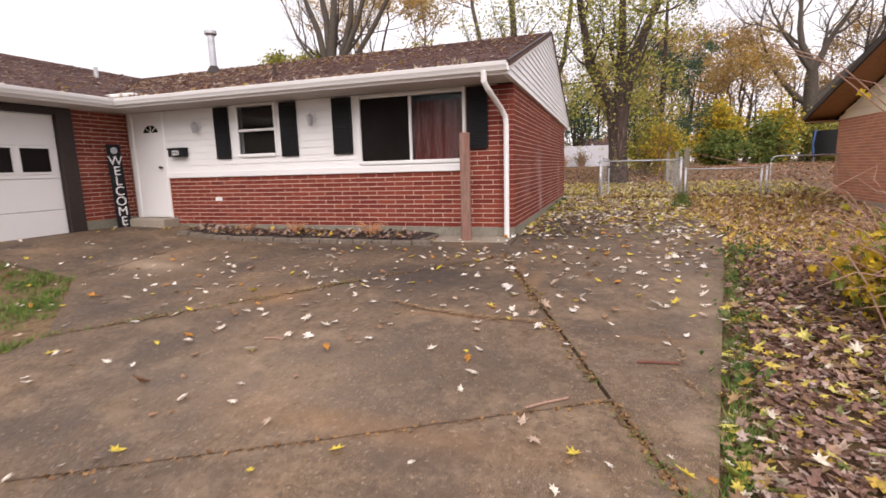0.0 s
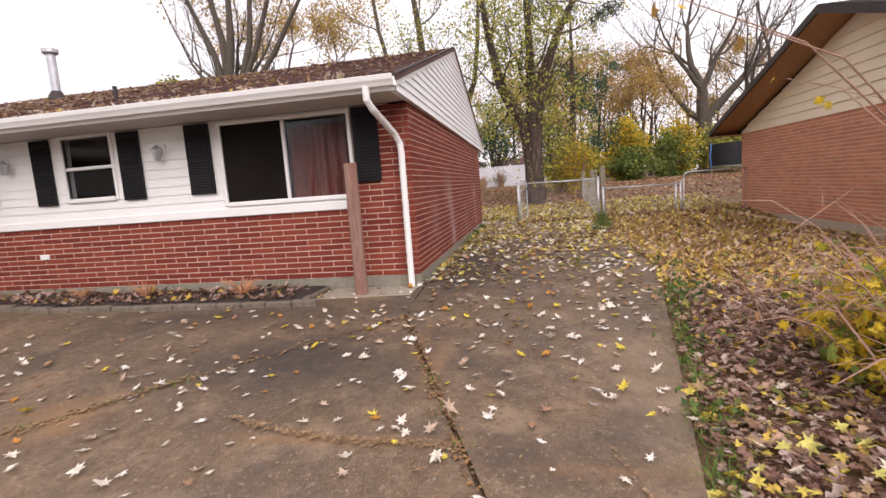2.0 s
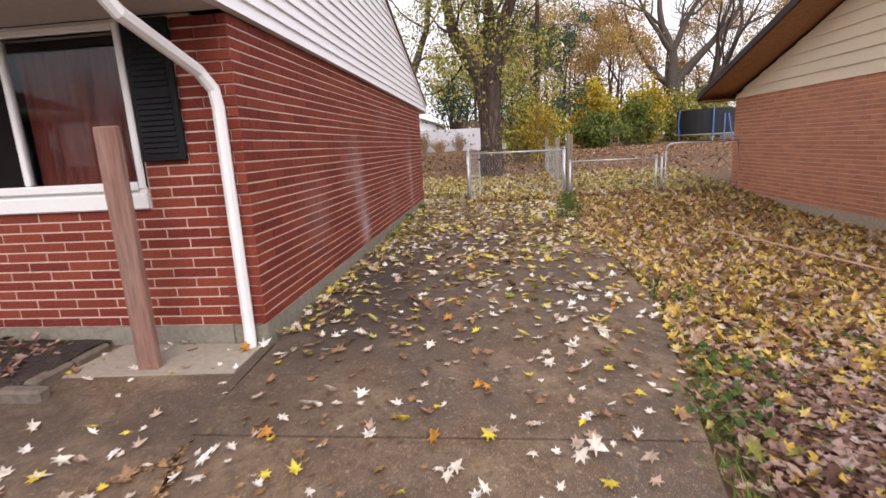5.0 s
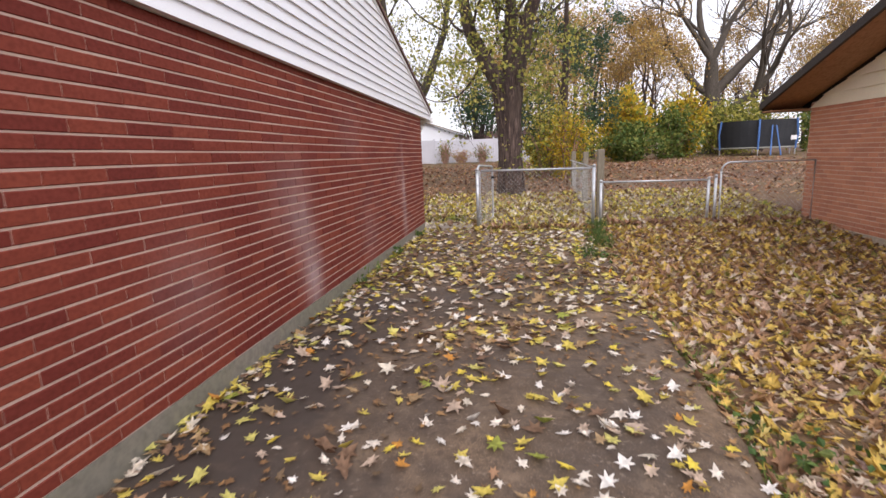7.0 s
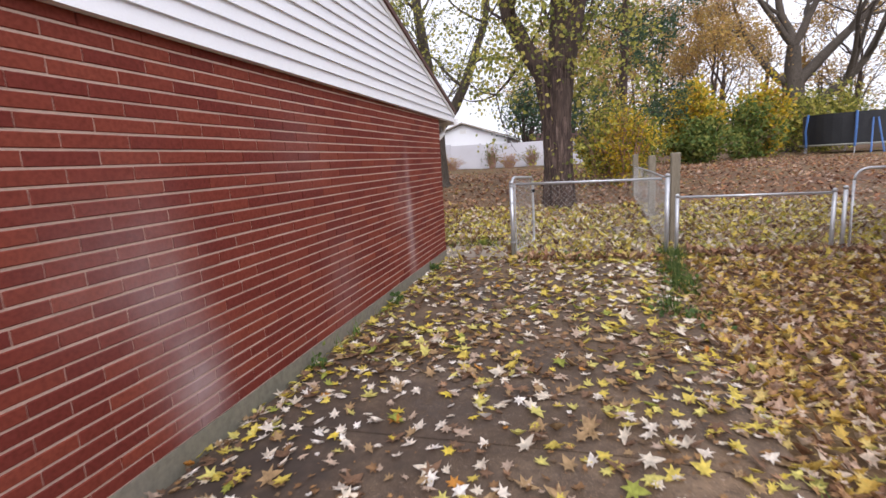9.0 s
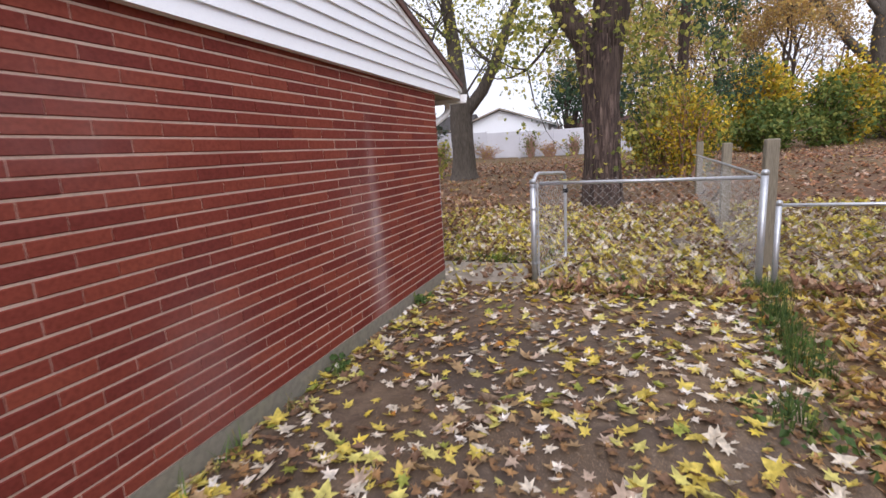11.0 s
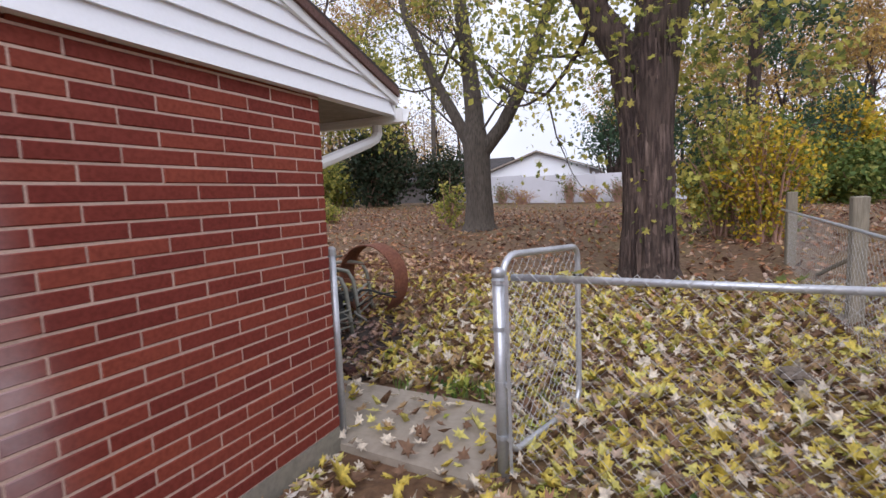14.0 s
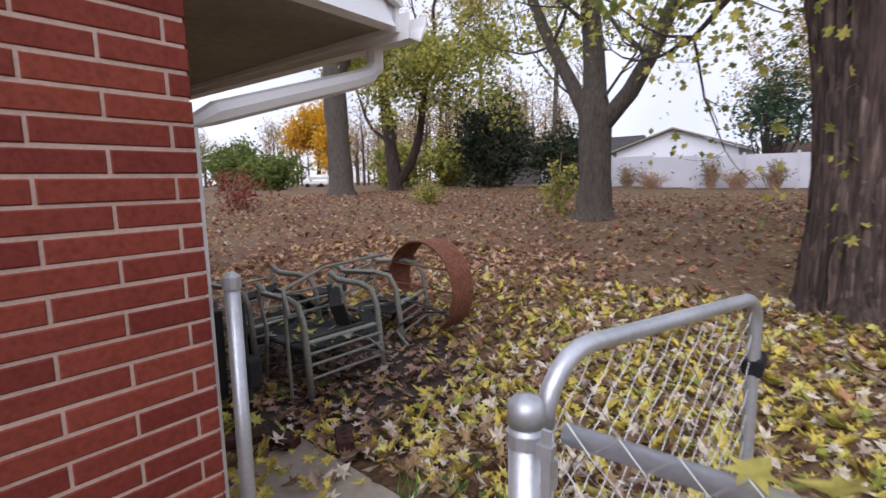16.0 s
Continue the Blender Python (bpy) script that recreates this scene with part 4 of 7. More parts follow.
# the board faces the driveway: local x runs to its right, local -y is its face
part("board", Geo().bev((-0.12, -0.012, 0), (0.12, 0.012, 1.52), 0.005, lean), BLACK, sign, "black painted board")
for i, ch in enumerate("WELCOME"):
    cu = bpy.data.curves.new("letter", "FONT")
    cu.body, cu.size, cu.align_x, cu.align_y, cu.extrude = ch, 0.235, "CENTER", "CENTER", 0.003
    tmp = bpy.data.objects.new("letter", cu)
    scene.collection.objects.link(tmp)
    me = bpy.data.meshes.new_from_object(tmp.evaluated_get(bpy.context.evaluated_depsgraph_get()))
    bpy.data.objects.remove(tmp)
    me.materials.clear()
    me.materials.append(WHITE)
    ob = new("letter", me)
    ob.parent = sign
    ob.matrix_basis = Matrix.Translation(-sign.location) @ lean @ Matrix.Translation((0, -0.018, 1.22 - 0.185 * i)) @ Matrix.Rotation(radians(90), 4, "X")
part("emblem", Geo().tube([(0, -0.012, 1.41), (0, -0.018, 1.41)], 0.06, 14, m=lean), GALV, sign, "pale round emblem")

# ---------------------------------------------------------------- chain-link fences
def pipe_arc(c, r, a0, a1, u, w, n=6):
    return [Vector(c) + (Vector(u) * math.cos(radians(a0 + (a1 - a0) * k / n)) + Vector(w) * math.sin(radians(a0 + (a1 - a0) * k / n))) * r for k in range(n + 1)]


def link_mesh(a, b, z0, z1, pitch=0.042, r=0.0017):
    """Diamond wire netting between two ground points."""
    gg = Geo()
    a, b = Vector((a[0], a[1], 0)), Vector((b[0], b[1], 0))
    d = b - a
    n = max(2, int(d.length / pitch))
    rows = int((z1 - z0) / (2 * pitch))
    side = d.normalized().cross(Vector((0, 0, 1)))
    for i in range(n):
        pts = []
        for k in range(rows * 2 + 1):
            s = (i + (0.0 if (k + i) % 2 else 1.04)) / n
            p = a + d * min(s, 1.0)
            pts.append((p.x + side.x * (0.003 if k % 2 else -0.003), p.y + side.y * (0.003 if k % 2 else -0.003), z0 + (z1 - z0) * k / (rows * 2)))
        gg.tube(pts, r, 3, caps=False)
    return gg


def fence_post(name, x, y, z0, z1, r, parent, cap=True):
    gg = Geo().tube([(x, y, z0), (x, y, z1)], r, 20)
    p = part(name, gg, GALV, parent, smooth=True)
    if cap:
        part("cap", Geo().tube([(x, y, z1 - 0.03), (x, y, z1 + 0.004), (x, y, z1 + 0.018), (x, y, z1 + 0.024)], [r * 1.06, r * 1.08, r * 0.75, r * 0.15], 20), GALV, p, smooth=True)
    return p


FY = 15.47
fence = thing("chain_link_fence", (0.8, FY, 0.5), "galvanised chain-link fence panel across the side yard", "fence")
fp = fence_post("fence_post", -0.29, FY, 0.4, 1.655, 0.032, fence)
fence_post("fence_post", 1.87, FY, 0.35, 1.66, 0.032, fence)
part("top_rail", Geo().tube([(-0.22, FY + 0.01, 1.625), (1.80, FY + 0.01, 1.61)], 0.0185, 14), GALV, fence, "shiny top rail", smooth=True)
part("netting", link_mesh((-0.25, FY - 0.02), (1.84, FY - 0.02), 0.56, 1.66), WIRE, fence)
part("tension_bar", Geo().box((-0.245, FY - 0.03, 0.56), (-0.228, FY - 0.024, 1.64)), GALV, fence)
for z in (0.75, 1.05, 1.35, 1.6):
    part("clamp", Geo().tube([(-0.29, FY, z - 0.012), (-0.29, FY, z + 0.012)], 0.036, 12).box((-0.255, FY - 0.032, z - 0.012), (-0.225, FY - 0.012, z + 0.012)), GALV, fence)
gate = thing("chain_link_gate", (-0.28, FY + 0.08, 0.6), "open chain-link gate with rounded galvanised tube frame", "gate")
ga, gb = Vector((-0.29, FY + 0.07, 0)), Vector((-0.06, 16.52, 0))
gd = (gb - ga).normalized()
zt, zb, rc = 1.73, 0.60, 0.14
pts = pipe_arc(ga + gd * rc + Vector((0, 0, zt - rc)), rc, 180, 90, gd, (0, 0, 1)) + pipe_arc(gb - gd * rc * 0.6 + Vector((0, 0, zt - rc * 0.6)), rc * 0.6, 90, 0, gd, (0, 0, 1)) + pipe_arc(gb - gd * rc + Vector((0, 0, zb + rc)), rc, 0, -90, gd, (0, 0, 1)) + pipe_arc(ga + gd * rc + Vector((0, 0, zb + rc)), rc, -90, -180, gd, (0, 0, 1))
sag = lambda q: Vector((q[0], q[1], q[2] - 0.055 * (q[1] - ga.y)))
part("gate_frame", Geo().tube([sag(q) for q in pts + [pts[0]]], 0.020, 10), GALV, gate, smooth=True)
net = link_mesh((ga + gd * 0.02), (gb - gd * 0.02), zb + 0.03, zt - 0.03)
net.v = [tuple(sag(q)) for q in net.v]
part("netting", net, WIRE, gate)
for z in (0.78, 1.5):
    part("hinge", Geo().tube([(-0.29, FY + 0.07, z - 0.03), (-0.29, FY + 0.07, z + 0.03)], 0.027, 10).tube([(-0.29, FY, z), (-0.29, FY + 0.07, z)], 0.012, 8), GALV, gate)
part("latch", Geo().bev((gb.x - 0.03, gb.y - 0.02, 1.42), (gb.x + 0.03, gb.y + 0.09, 1.48), 0.008), BLACK, gate, "black latch")
low = thing("chain_link_fence", (2.9, FY, 0.45), "low dull chain-link fence between the two houses", "fence")
for x in (2.0, 3.86):
    fence_post("fence_post", x, FY, 0.3, 1.37, 0.026, low)
part("top_rail", Geo().tube([(2.0, FY, 1.345), (3.86, FY, 1.335)], 0.017, 8), GALV, low, smooth=True)
part("netting", link_mesh((2.02, FY - 0.02), (3.84, FY - 0.02), 0.46, 1.34), WIRE, low)
gate2 = thing("chain_link_gate", (4.0, FY, 0.45), "closed chain-link gate beside the neighbour's wall", "gate")
fence_post("gate_post", 3.98, FY, 0.3, 1.40, 0.026, gate2)
a2, b2 = Vector((4.06, FY, 0)), Vector((5.56, FY, 0))
ux = Vector((1, 0, 0))
pts = pipe_arc(a2 + ux * 0.15 + Vector((0, 0, 1.48)), 0.15, 180, 90, ux, (0, 0, 1)) + [b2 + Vector((0, 0, 1.63)), b2 + Vector((0, 0, 0.48))] + [a2 + Vector((0, 0, 0.48))]
part("gate_frame", Geo().tube(pts + [pts[0]], 0.018, 8), GALV, gate2, smooth=True)
part("netting", link_mesh((4.07, FY - 0.01), (5.55, FY - 0.01), 0.5, 1.5), WIRE, gate2)
side_fence = thing("chain_link_fence", (2.08, 18.5, 0.55), "sagging chain-link fence running back along wooden posts", "fence")
part("netting", link_mesh((1.9, FY + 0.05), (2.1, 21.9), 0.58, 1.62, pitch=0.05), WIRE, side_fence)
part("top_rail", Geo().tube([(1.9, FY + 0.05, 1.6), (2.02, 18.8, 1.62), (2.04, 21.9, 1.66)], 0.016, 8), GALV, side_fence)
for x, y, h in ((2.12, 16.35, 1.95), (2.14, 18.9, 1.9), (2.14, 21.8, 1.92)):
    w = thing("wooden_post", (x, y, ground_z(x, y)), "weathered grey wooden fence post", "post", group="wooden fence posts")
    part("shaft", Geo().bev((x - 0.065, y - 0.065, ground_z(x, y) - 0.1), (x + 0.065, y + 0.065, h), 0.012), OLDWOOD, w)
part("brace", Geo().tube([(2.2, 19.0, 1.35), (2.35, 21.5, 0.7)], 0.025, 6), OLDWOOD, side_fence)
houserpost = thing("gate_post", (-1.40, 15.52, 0.5), "pale painted metal gate post at the house corner", "post")
part("shaft", Geo().tube([(-1.405, 15.53, 0.4), (-1.405, 15.53, 1.74)], 0.025, 16), GALV, houserpost, smooth=True)
part("cap", Geo().tube([(-1.405, 15.53, 1.72), (-1.405, 15.53, 1.76), (-1.405, 15.53, 1.775)], [0.03, 0.03, 0.012], 10), GALV, houserpost)
part("latch", Geo().bev((-1.46, 15.56, 1.36), (-1.40, 15.62, 1.46), 0.01), BLACK, houserpost, "black latch")

# ---------------------------------------------------------------- pile of garden furniture
def patio_chair(m, label):
    ob = thing("patio_chair", m.translation, label, "chair", group="old patio chairs")
    for y in (-0.33, 0.33):
        part("side_frame", Geo().tube([(0.30, y, 0.0), (0.27, y, 0.3), (0.24, y, 0.55), (0.18, y, 0.66), (0.05, y, 0.69), (-0.25, y, 0.68), (-0.36, y, 0.74)], 0.024, 8, m=m), METALGREY, ob, smooth=True)
        part("leg", Geo().tube([(-0.32, y, 0.0), (-0.27, y, 0.4), (-0.38, y, 0.7)], 0.016, 8, m=m), METALGREY, ob, smooth=True)
    for k in range(4):
        x, z = 0.24 - 0.14 * k, 0.39 - 0.03 * k + 0.012 * (k % 2)
        part("seat_slat", Geo().bev((x - 0.028, -0.31, z), (x + 0.028, 0.31, z + 0.014), 0.004, m), METALGREY if k == 0 else DARKSEAT, ob)
    for k in range(3):
        part("back_slat", Geo().tube([(-0.30 - 0.02 * k, -0.33, 0.47 + 0.085 * k), (-0.34 - 0.02 * k, 0, 0.45 + 0.085 * k), (-0.30 - 0.02 * k, 0.33, 0.47 + 0.085 * k)], 0.011, 6, m=m), METALGREY, ob)
    for y in (-0.34, 0.34):
        part("armrest", Geo().bev((-0.30, y - 0.025, 0.685), (0.06, y + 0.025, 0.705), 0.006, m), METALGREY, ob)
    for z in (0.15, 0.25, 0.33):
        part("rung", Geo().tube([(0.285, -0.33, z), (0.285, 0.33, z)], 0.011, 6, m=m), METALGREY, ob)
    part("seat_pad", Geo().bev((-0.28, -0.3, 0.30), (0.2, 0.3, 0.33), 0.01, m), DARKSEAT, ob, "dark sagging sling")
    return ob


z0 = ground_z(-2.7, 17.0) + 0.01
patio_chair(pose(-2.92, 17.03, z0, 0, 0, -3), "weathered grey metal patio chair among fallen leaves")
patio_chair(pose(-3.62, 16.98, z0, 0, 0, 4), "weathered grey metal patio chair pushed behind another")
patio_chair(pose(-3.2, 18.0, z0 + 0.02, 0, 0, 20), "weathered grey metal patio chair beside a rusted hoop")
lounger = thing("folded_lounger", (-3.3, 16.7, z0), "dark folded lounger leaning on patio chairs", "lounger")
part("frame", Geo().tube([(-2.2, 16.25, 1.33), (-2.7, 16.55, 1.36), (-3.1, 17.2, 1.38), (-3.1, 17.9, 1.40)], 0.014, 8), METALGREY, lounger, smooth=True)
part("sling", Geo().bev((-3.1, 16.35, z0), (-2.95, 16.42, 1.28), 0.01).bev((-3.55, 16.3, z0), (-3.15, 16.36, 1.2), 0.01), DARKSEAT, lounger, "black sling fabric")
part("support", Geo().tube([(-2.7, 16.55, 1.36), (-2.75, 16.6, z0)], 0.013, 8), METALGREY, lounger)
clutter = thing("scrap_pile", (-3.3, 17.4, z0), "tangle of bent metal tubes and dark scraps among chairs", "scrap")
rs = random.Random(14)
for k in range(34):
    a = Vector((-3.4 + rs.gauss(0, 0.35), 17.25 + rs.gauss(0, 0.45), z0 + rs.uniform(0.02, 0.55)))
    b = a + Vector((rs.gauss(0, 0.3), rs.gauss(0, 0.35), rs.uniform(-0.1, 0.3)))
    m = a.lerp(b, 0.5) + Vector((rs.gauss(0, 0.06), rs.gauss(0, 0.06), rs.uniform(0, 0.08)))
    part("bent_tube", Geo().tube([a, a.lerp(m, 0.6), m, m.lerp(b, 0.6), b], rs.uniform(0.006, 0.014), 6), METALGREY if k % 2 else DARKSEAT, clutter)
for k in range(22):
    c = Vector((-3.45 + rs.gauss(0, 0.3), 17.2 + rs.gauss(0, 0.4), z0 + rs.uniform(0.1, 0.55)))
    part("scrap", Geo().bev((-0.15, -0.06, -0.012), (0.15, 0.06, 0.012), 0.006, Matrix.Translation(c) @ Euler((rs.gauss(0, 0.6), rs.gauss(0, 0.6), rs.uniform(0, 3))).to_matrix().to_4x4()), DARKSEAT, clutter)
hoop = thing("rusted_hoop", (-2.93, 18.3, 0.62), "wide rusted steel fire ring standing on edge", "fire ring")
ax = Vector((0.10, 0.995, 0)).normalized()
sd = Vector((0.995, -0.10, 0))
g, n = Geo(), 40
cz = ground_z(-2.93, 18.3) + 0.44
for k in range(n):
    a = 2 * math.pi * k / n
    for rr_, s in ((0.45, -0.14), (0.45, 0.14), (0.437, 0.14), (0.437, -0.14)):
        p = Vector((-2.93, 18.3, cz)) + (sd * math.cos(a) + Vector((0, 0, 1)) * math.sin(a)) * rr_ + ax * s
        g.v.append(tuple(p))
for k in range(n):
    q = (k + 1) % n
    g.f += [(4 * k + i, 4 * q + i, 4 * q + (i + 1) % 4, 4 * k + (i + 1) % 4) for i in range(4)]
part("band", g, RUST, hoop, smooth=False)
for s in (-0.2, 0.0, 0.2):
    part("bar", Geo().tube([Vector((-2.93, 18.3, cz + s)) - sd * math.sqrt(0.44 ** 2 - s * s) - ax * 0.1, Vector((-2.93, 18.3, cz + s)) + sd * math.sqrt(0.44 ** 2 - s * s) - ax * 0.1], 0.007, 6), RUST, hoop)
for x, y, a in ((-2.30, 16.22, 20), (-2.02, 16.45, -35), (-2.5, 16.1, 60)):
    m = pose(x, y, ground_z(x, y) + 0.06, 0, 0, a)
    lb = thing("loose_brick", (x, y, ground_z(x, y)), "loose dark cored brick lying on damp soil", "brick", group="loose bricks")
    part("body", Geo().bev((-0.1, -0.05, -0.03), (0.1, 0.05, 0.03), 0.006, m), DIRTYBRICK, lb)
    # no holes are cut: black discs on top carry their inner shade as colour
    for k in (-0.055, 0, 0.055):
        part("core_hole", Geo().tube([m @ Vector((k, 0, 0.0305)), m @ Vector((k, 0, 0.032))], 0.016, 10), BLACK, lb)

# ---------------------------------------------------------------- trampoline
tx, ty, tr_ = 15.0, 40.0, 2.2
tz = ground_z(tx, ty)
tramp = thing("trampoline", (tx, ty, tz), "round trampoline with blue poles and black safety net", "trampoline")
ringp = lambda r, z, n=32: [(tx + r * math.cos(2 * math.pi * k / n), ty + r * math.sin(2 * math.pi * k / n), z) for k in range(n + 1)]
part("rim", Geo().tube(ringp(tr_, tz + 0.45), 0.06, 6, caps=False), METALGREY, tramp)
part("mat", Geo().add(ringp(tr_ - 0.1, tz + 0.45)[:-1], [tuple(range(32))]), NET, tramp)
gg = Geo()
pp = ringp(tr_ - 0.12, tz + 0.48) + ringp(tr_ - 0.05, tz + 2.05)
gg.add(pp, [(k, k + 1, 33 + k + 1, 33 + k) for k in range(32)])
part("safety_net", gg, NET, tramp)
for k in range(6):
    a = 2 * math.pi * (k + 0.18) / 6
    x, y = tx + (tr_ + 0.03) * math.cos(a), ty + (tr_ + 0.03) * math.sin(a)
    part("pole", Geo().tube([(x, y, tz + 0.35), (x + 0.1 * math.cos(a), y + 0.1 * math.sin(a), tz + 1.2), (x, y, tz + 2.1)], 0.055, 8), BLUE, tramp, "blue foam-covered pole")
    part("leg", Geo().tube([(x, y, tz), (x, y, tz + 0.45)], 0.03, 6), GALV, tramp)
part("ladder", Geo().tube([(tx - 0.3, ty - tr_ - 0.5, tz), (tx - 0.1, ty - tr_ - 0.05, tz + 1.7)], 0.04, 6).tube([(tx + 0.25, ty - tr_ - 0.5, tz), (tx + 0.1, ty - tr_ - 0.05, tz + 1.7)], 0.04, 6), BLUE, tramp)
part("tag", Geo().box((tx + 0.9, ty - tr_ - 0.12, tz + 0.85), (tx + 1.2, ty - tr_ - 0.1, tz + 1.1)), WHITE, tramp)

mound = Geo()
rs = random.Random(31)
for _ in range(60):
    a, r = rs.uniform(0, 6.283), abs(rs.gauss(0, 0.13))
    mound.sphere((1.35 + r * math.cos(a), 17.35 + r * math.sin(a), ground_z(1.35, 17.35) + 0.1 - r * 0.45), (0.05, 0.04, 0.03), 6)
solid("leaf_mound", mound, EDGING, "small grey-brown mound of rotted leaves on the lawn", "mound")

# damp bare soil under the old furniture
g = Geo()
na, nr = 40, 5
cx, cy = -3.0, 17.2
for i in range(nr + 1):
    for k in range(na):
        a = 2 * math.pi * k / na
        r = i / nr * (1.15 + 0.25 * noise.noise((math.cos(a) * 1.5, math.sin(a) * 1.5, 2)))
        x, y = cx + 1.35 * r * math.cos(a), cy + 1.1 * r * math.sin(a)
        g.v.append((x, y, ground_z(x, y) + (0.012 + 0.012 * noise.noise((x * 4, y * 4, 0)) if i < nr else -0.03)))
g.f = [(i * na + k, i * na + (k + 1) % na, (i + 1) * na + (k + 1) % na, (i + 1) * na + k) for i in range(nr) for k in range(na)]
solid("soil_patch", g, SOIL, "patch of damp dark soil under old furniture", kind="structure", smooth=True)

# ---------------------------------------------------------------- trees and shrubs
LEAF_OCHRE = leaf_material("ochre autumn foliage", ((0.0, (0.52, 0.32, 0.10)), (0.3, (0.38, 0.24, 0.11)), (0.55, (0.58, 0.41, 0.11)), (0.8, (0.34, 0.27, 0.13))), through_light=0.35)
LEAF_LIME = leaf_material("yellow-green foliage", ((0.0, (0.48, 0.46, 0.10)), (0.28, (0.27, 0.29, 0.07)), (0.5, (0.60, 0.53, 0.14)), (0.72, (0.17, 0.20, 0.055))), through_light=0.5)
LEAF_GOLD = leaf_material("golden shrub foliage", ((0.0, (0.66, 0.46, 0.03)), (0.3, (0.42, 0.39, 0.05)), (0.5, (0.18, 0.22, 0.045)), (0.72, (0.66, 0.48, 0.06)), (0.9, (0.38, 0.22, 0.06))), through_light=0.35)
LEAF_MAPLE = leaf_material("orange-yellow maple foliage", ((0.0, (0.72, 0.42, 0.02)), (0.5, (0.62, 0.33, 0.02)), (0.8, (0.74, 0.52, 0.05))), through_light=0.4)
LEAF_GREEN = leaf_material("dull green foliage", ((0.0, (0.09, 0.14, 0.035)), (0.4, (0.14, 0.19, 0.04)), (0.75, (0.25, 0.26, 0.06))), through_light=0.3)
LEAF_PINE = leaf_material("blue-green needles", ((0.0, (0.07, 0.125, 0.07)), (0.5, (0.10, 0.16, 0.085)), (0.8, (0.045, 0.085, 0.05))), through_light=0.35)
LEAF_RED = leaf_material("red shrub foliage", ((0.0, (0.28, 0.05, 0.04)), (0.5, (0.18, 0.04, 0.03)), (0.8, (0.3, 0.12, 0.06))), through_light=0.25)
LEAF_DARK = leaf_material("dark evergreen foliage", ((0.0, (0.03, 0.05, 0.025)), (0.5, (0.045, 0.06, 0.03)), (0.8, (0.08, 0.07, 0.04))), through_light=0.1)


def leaves_mesh(points, size, seed, flat=0.5, jitter=0.25, shape="leaf"):
    """Many small folded leaves scattered about points."""
    rs = np.random.RandomState(seed)
    p = np.array(points, float)
    n = len(p)
    p = p + rs.normal(0, jitter, (n, 3))
    u = rs.normal(0, 1, (n, 3))
    u /= np.linalg.norm(u, axis=1)[:, None]
    w = np.cross(u, rs.normal(0, 1, (n, 3)))
    w /= np.linalg.norm(w, axis=1)[:, None]
    s = (size * rs.uniform(0.6, 1.3, n))[:, None]
    nn = np.cross(u, w)
    if shape == "lobed":
        lobes = np.array([(0, -0.5), (0.2, -0.2), (0.48, -0.2), (0.3, 0.05), (0.46, 0.3), (0.17, 0.25), (0, 0.6), (-0.17, 0.25), (-0.46, 0.3), (-0.3, 0.05), (-0.48, -0.2), (-0.2, -0.2)])
        k = len(lobes)
        droop = (lobes[:, 0] ** 2 + 0.4 * lobes[:, 1] ** 2)[None, :, None] * rs.uniform(-0.9, 0.9, n)[:, None, None]
        V = p[:, None, :] + s[:, :, None] * (lobes[None, :, 0:1] * w[:, None, :] + lobes[None, :, 1:2] * u[:, None, :] + droop * nn[:, None, :])
        gg = Geo()
        gg.v = np.concatenate([V, p[:, None, :]], 1).reshape(-1, 3).tolist()
        gg.f = [(q * (k + 1) + i, q * (k + 1) + (i + 1) % k, q * (k + 1) + k) for q in range(n) for i in range(k)]
        return gg
    vs = np.stack([p - u * s * 0.5, p + w * s * 0.4 + nn * s * 0.12, p + u * s * 0.6, p - w * s * 0.4 + nn * s * 0.12], 1).reshape(-1, 3)
    gg = Geo()
    gg.v = vs.tolist()
    gg.f = [f for k in range(n) for f in ((4 * k, 4 * k + 1, 4 * k + 2), (4 * k, 4 * k + 2, 4 * k + 3))]
    return gg


def grow(gg, p, d, length, r, depth, rr, tips, spread=0.6, kids=3, lift=0.12, wob=0.16, sides=6):
    """A limb that tapers, bends and forks."""
    pts, rad, dirs = [Vector(p)], [r], [Vector(d).normalized()]
    n = 5 if depth > 1 else 4
    for k in range(n):
        dv = dirs[-1] + Vector((rr.gauss(0, wob), rr.gauss(0, wob), rr.gauss(0, wob) + lift))
        dirs.append(dv.normalized())
        pts.append(pts[-1] + dirs[-1] * (length / n))
        rad.append(r * (1 - 0.6 * (k + 1) / n))
    gg.tube(pts, rad, sides if r > 0.03 else 4 if r > 0.012 else 3, caps=False)
    if depth <= 0:
        tips += [(pts[i], dirs[i]) for i in (2, 3, 4)]
        return
    for _ in range(kids):
        i = rr.choice(range(2, n + 1))
        side = Vector((rr.gauss(0, 1), rr.gauss(0, 1), rr.gauss(0, 0.6)))
        side = (side - dirs[i] * side.dot(dirs[i])).normalized()
        grow(gg, pts[i], dirs[i] * (1 - spread * 0.5) + side * spread, length * rr.uniform(0.5, 0.75), max(rad[i] * rr.uniform(0.5, 0.75), 0.004), depth - 1, rr, tips, spread, kids, lift, wob, max(4, sides - 1))
    grow(gg, pts[-1], dirs[-1], length * 0.65, rad[-1] * 0.95, depth - 1, rr, tips, spread, kids, lift, wob, max(4, sides - 1))


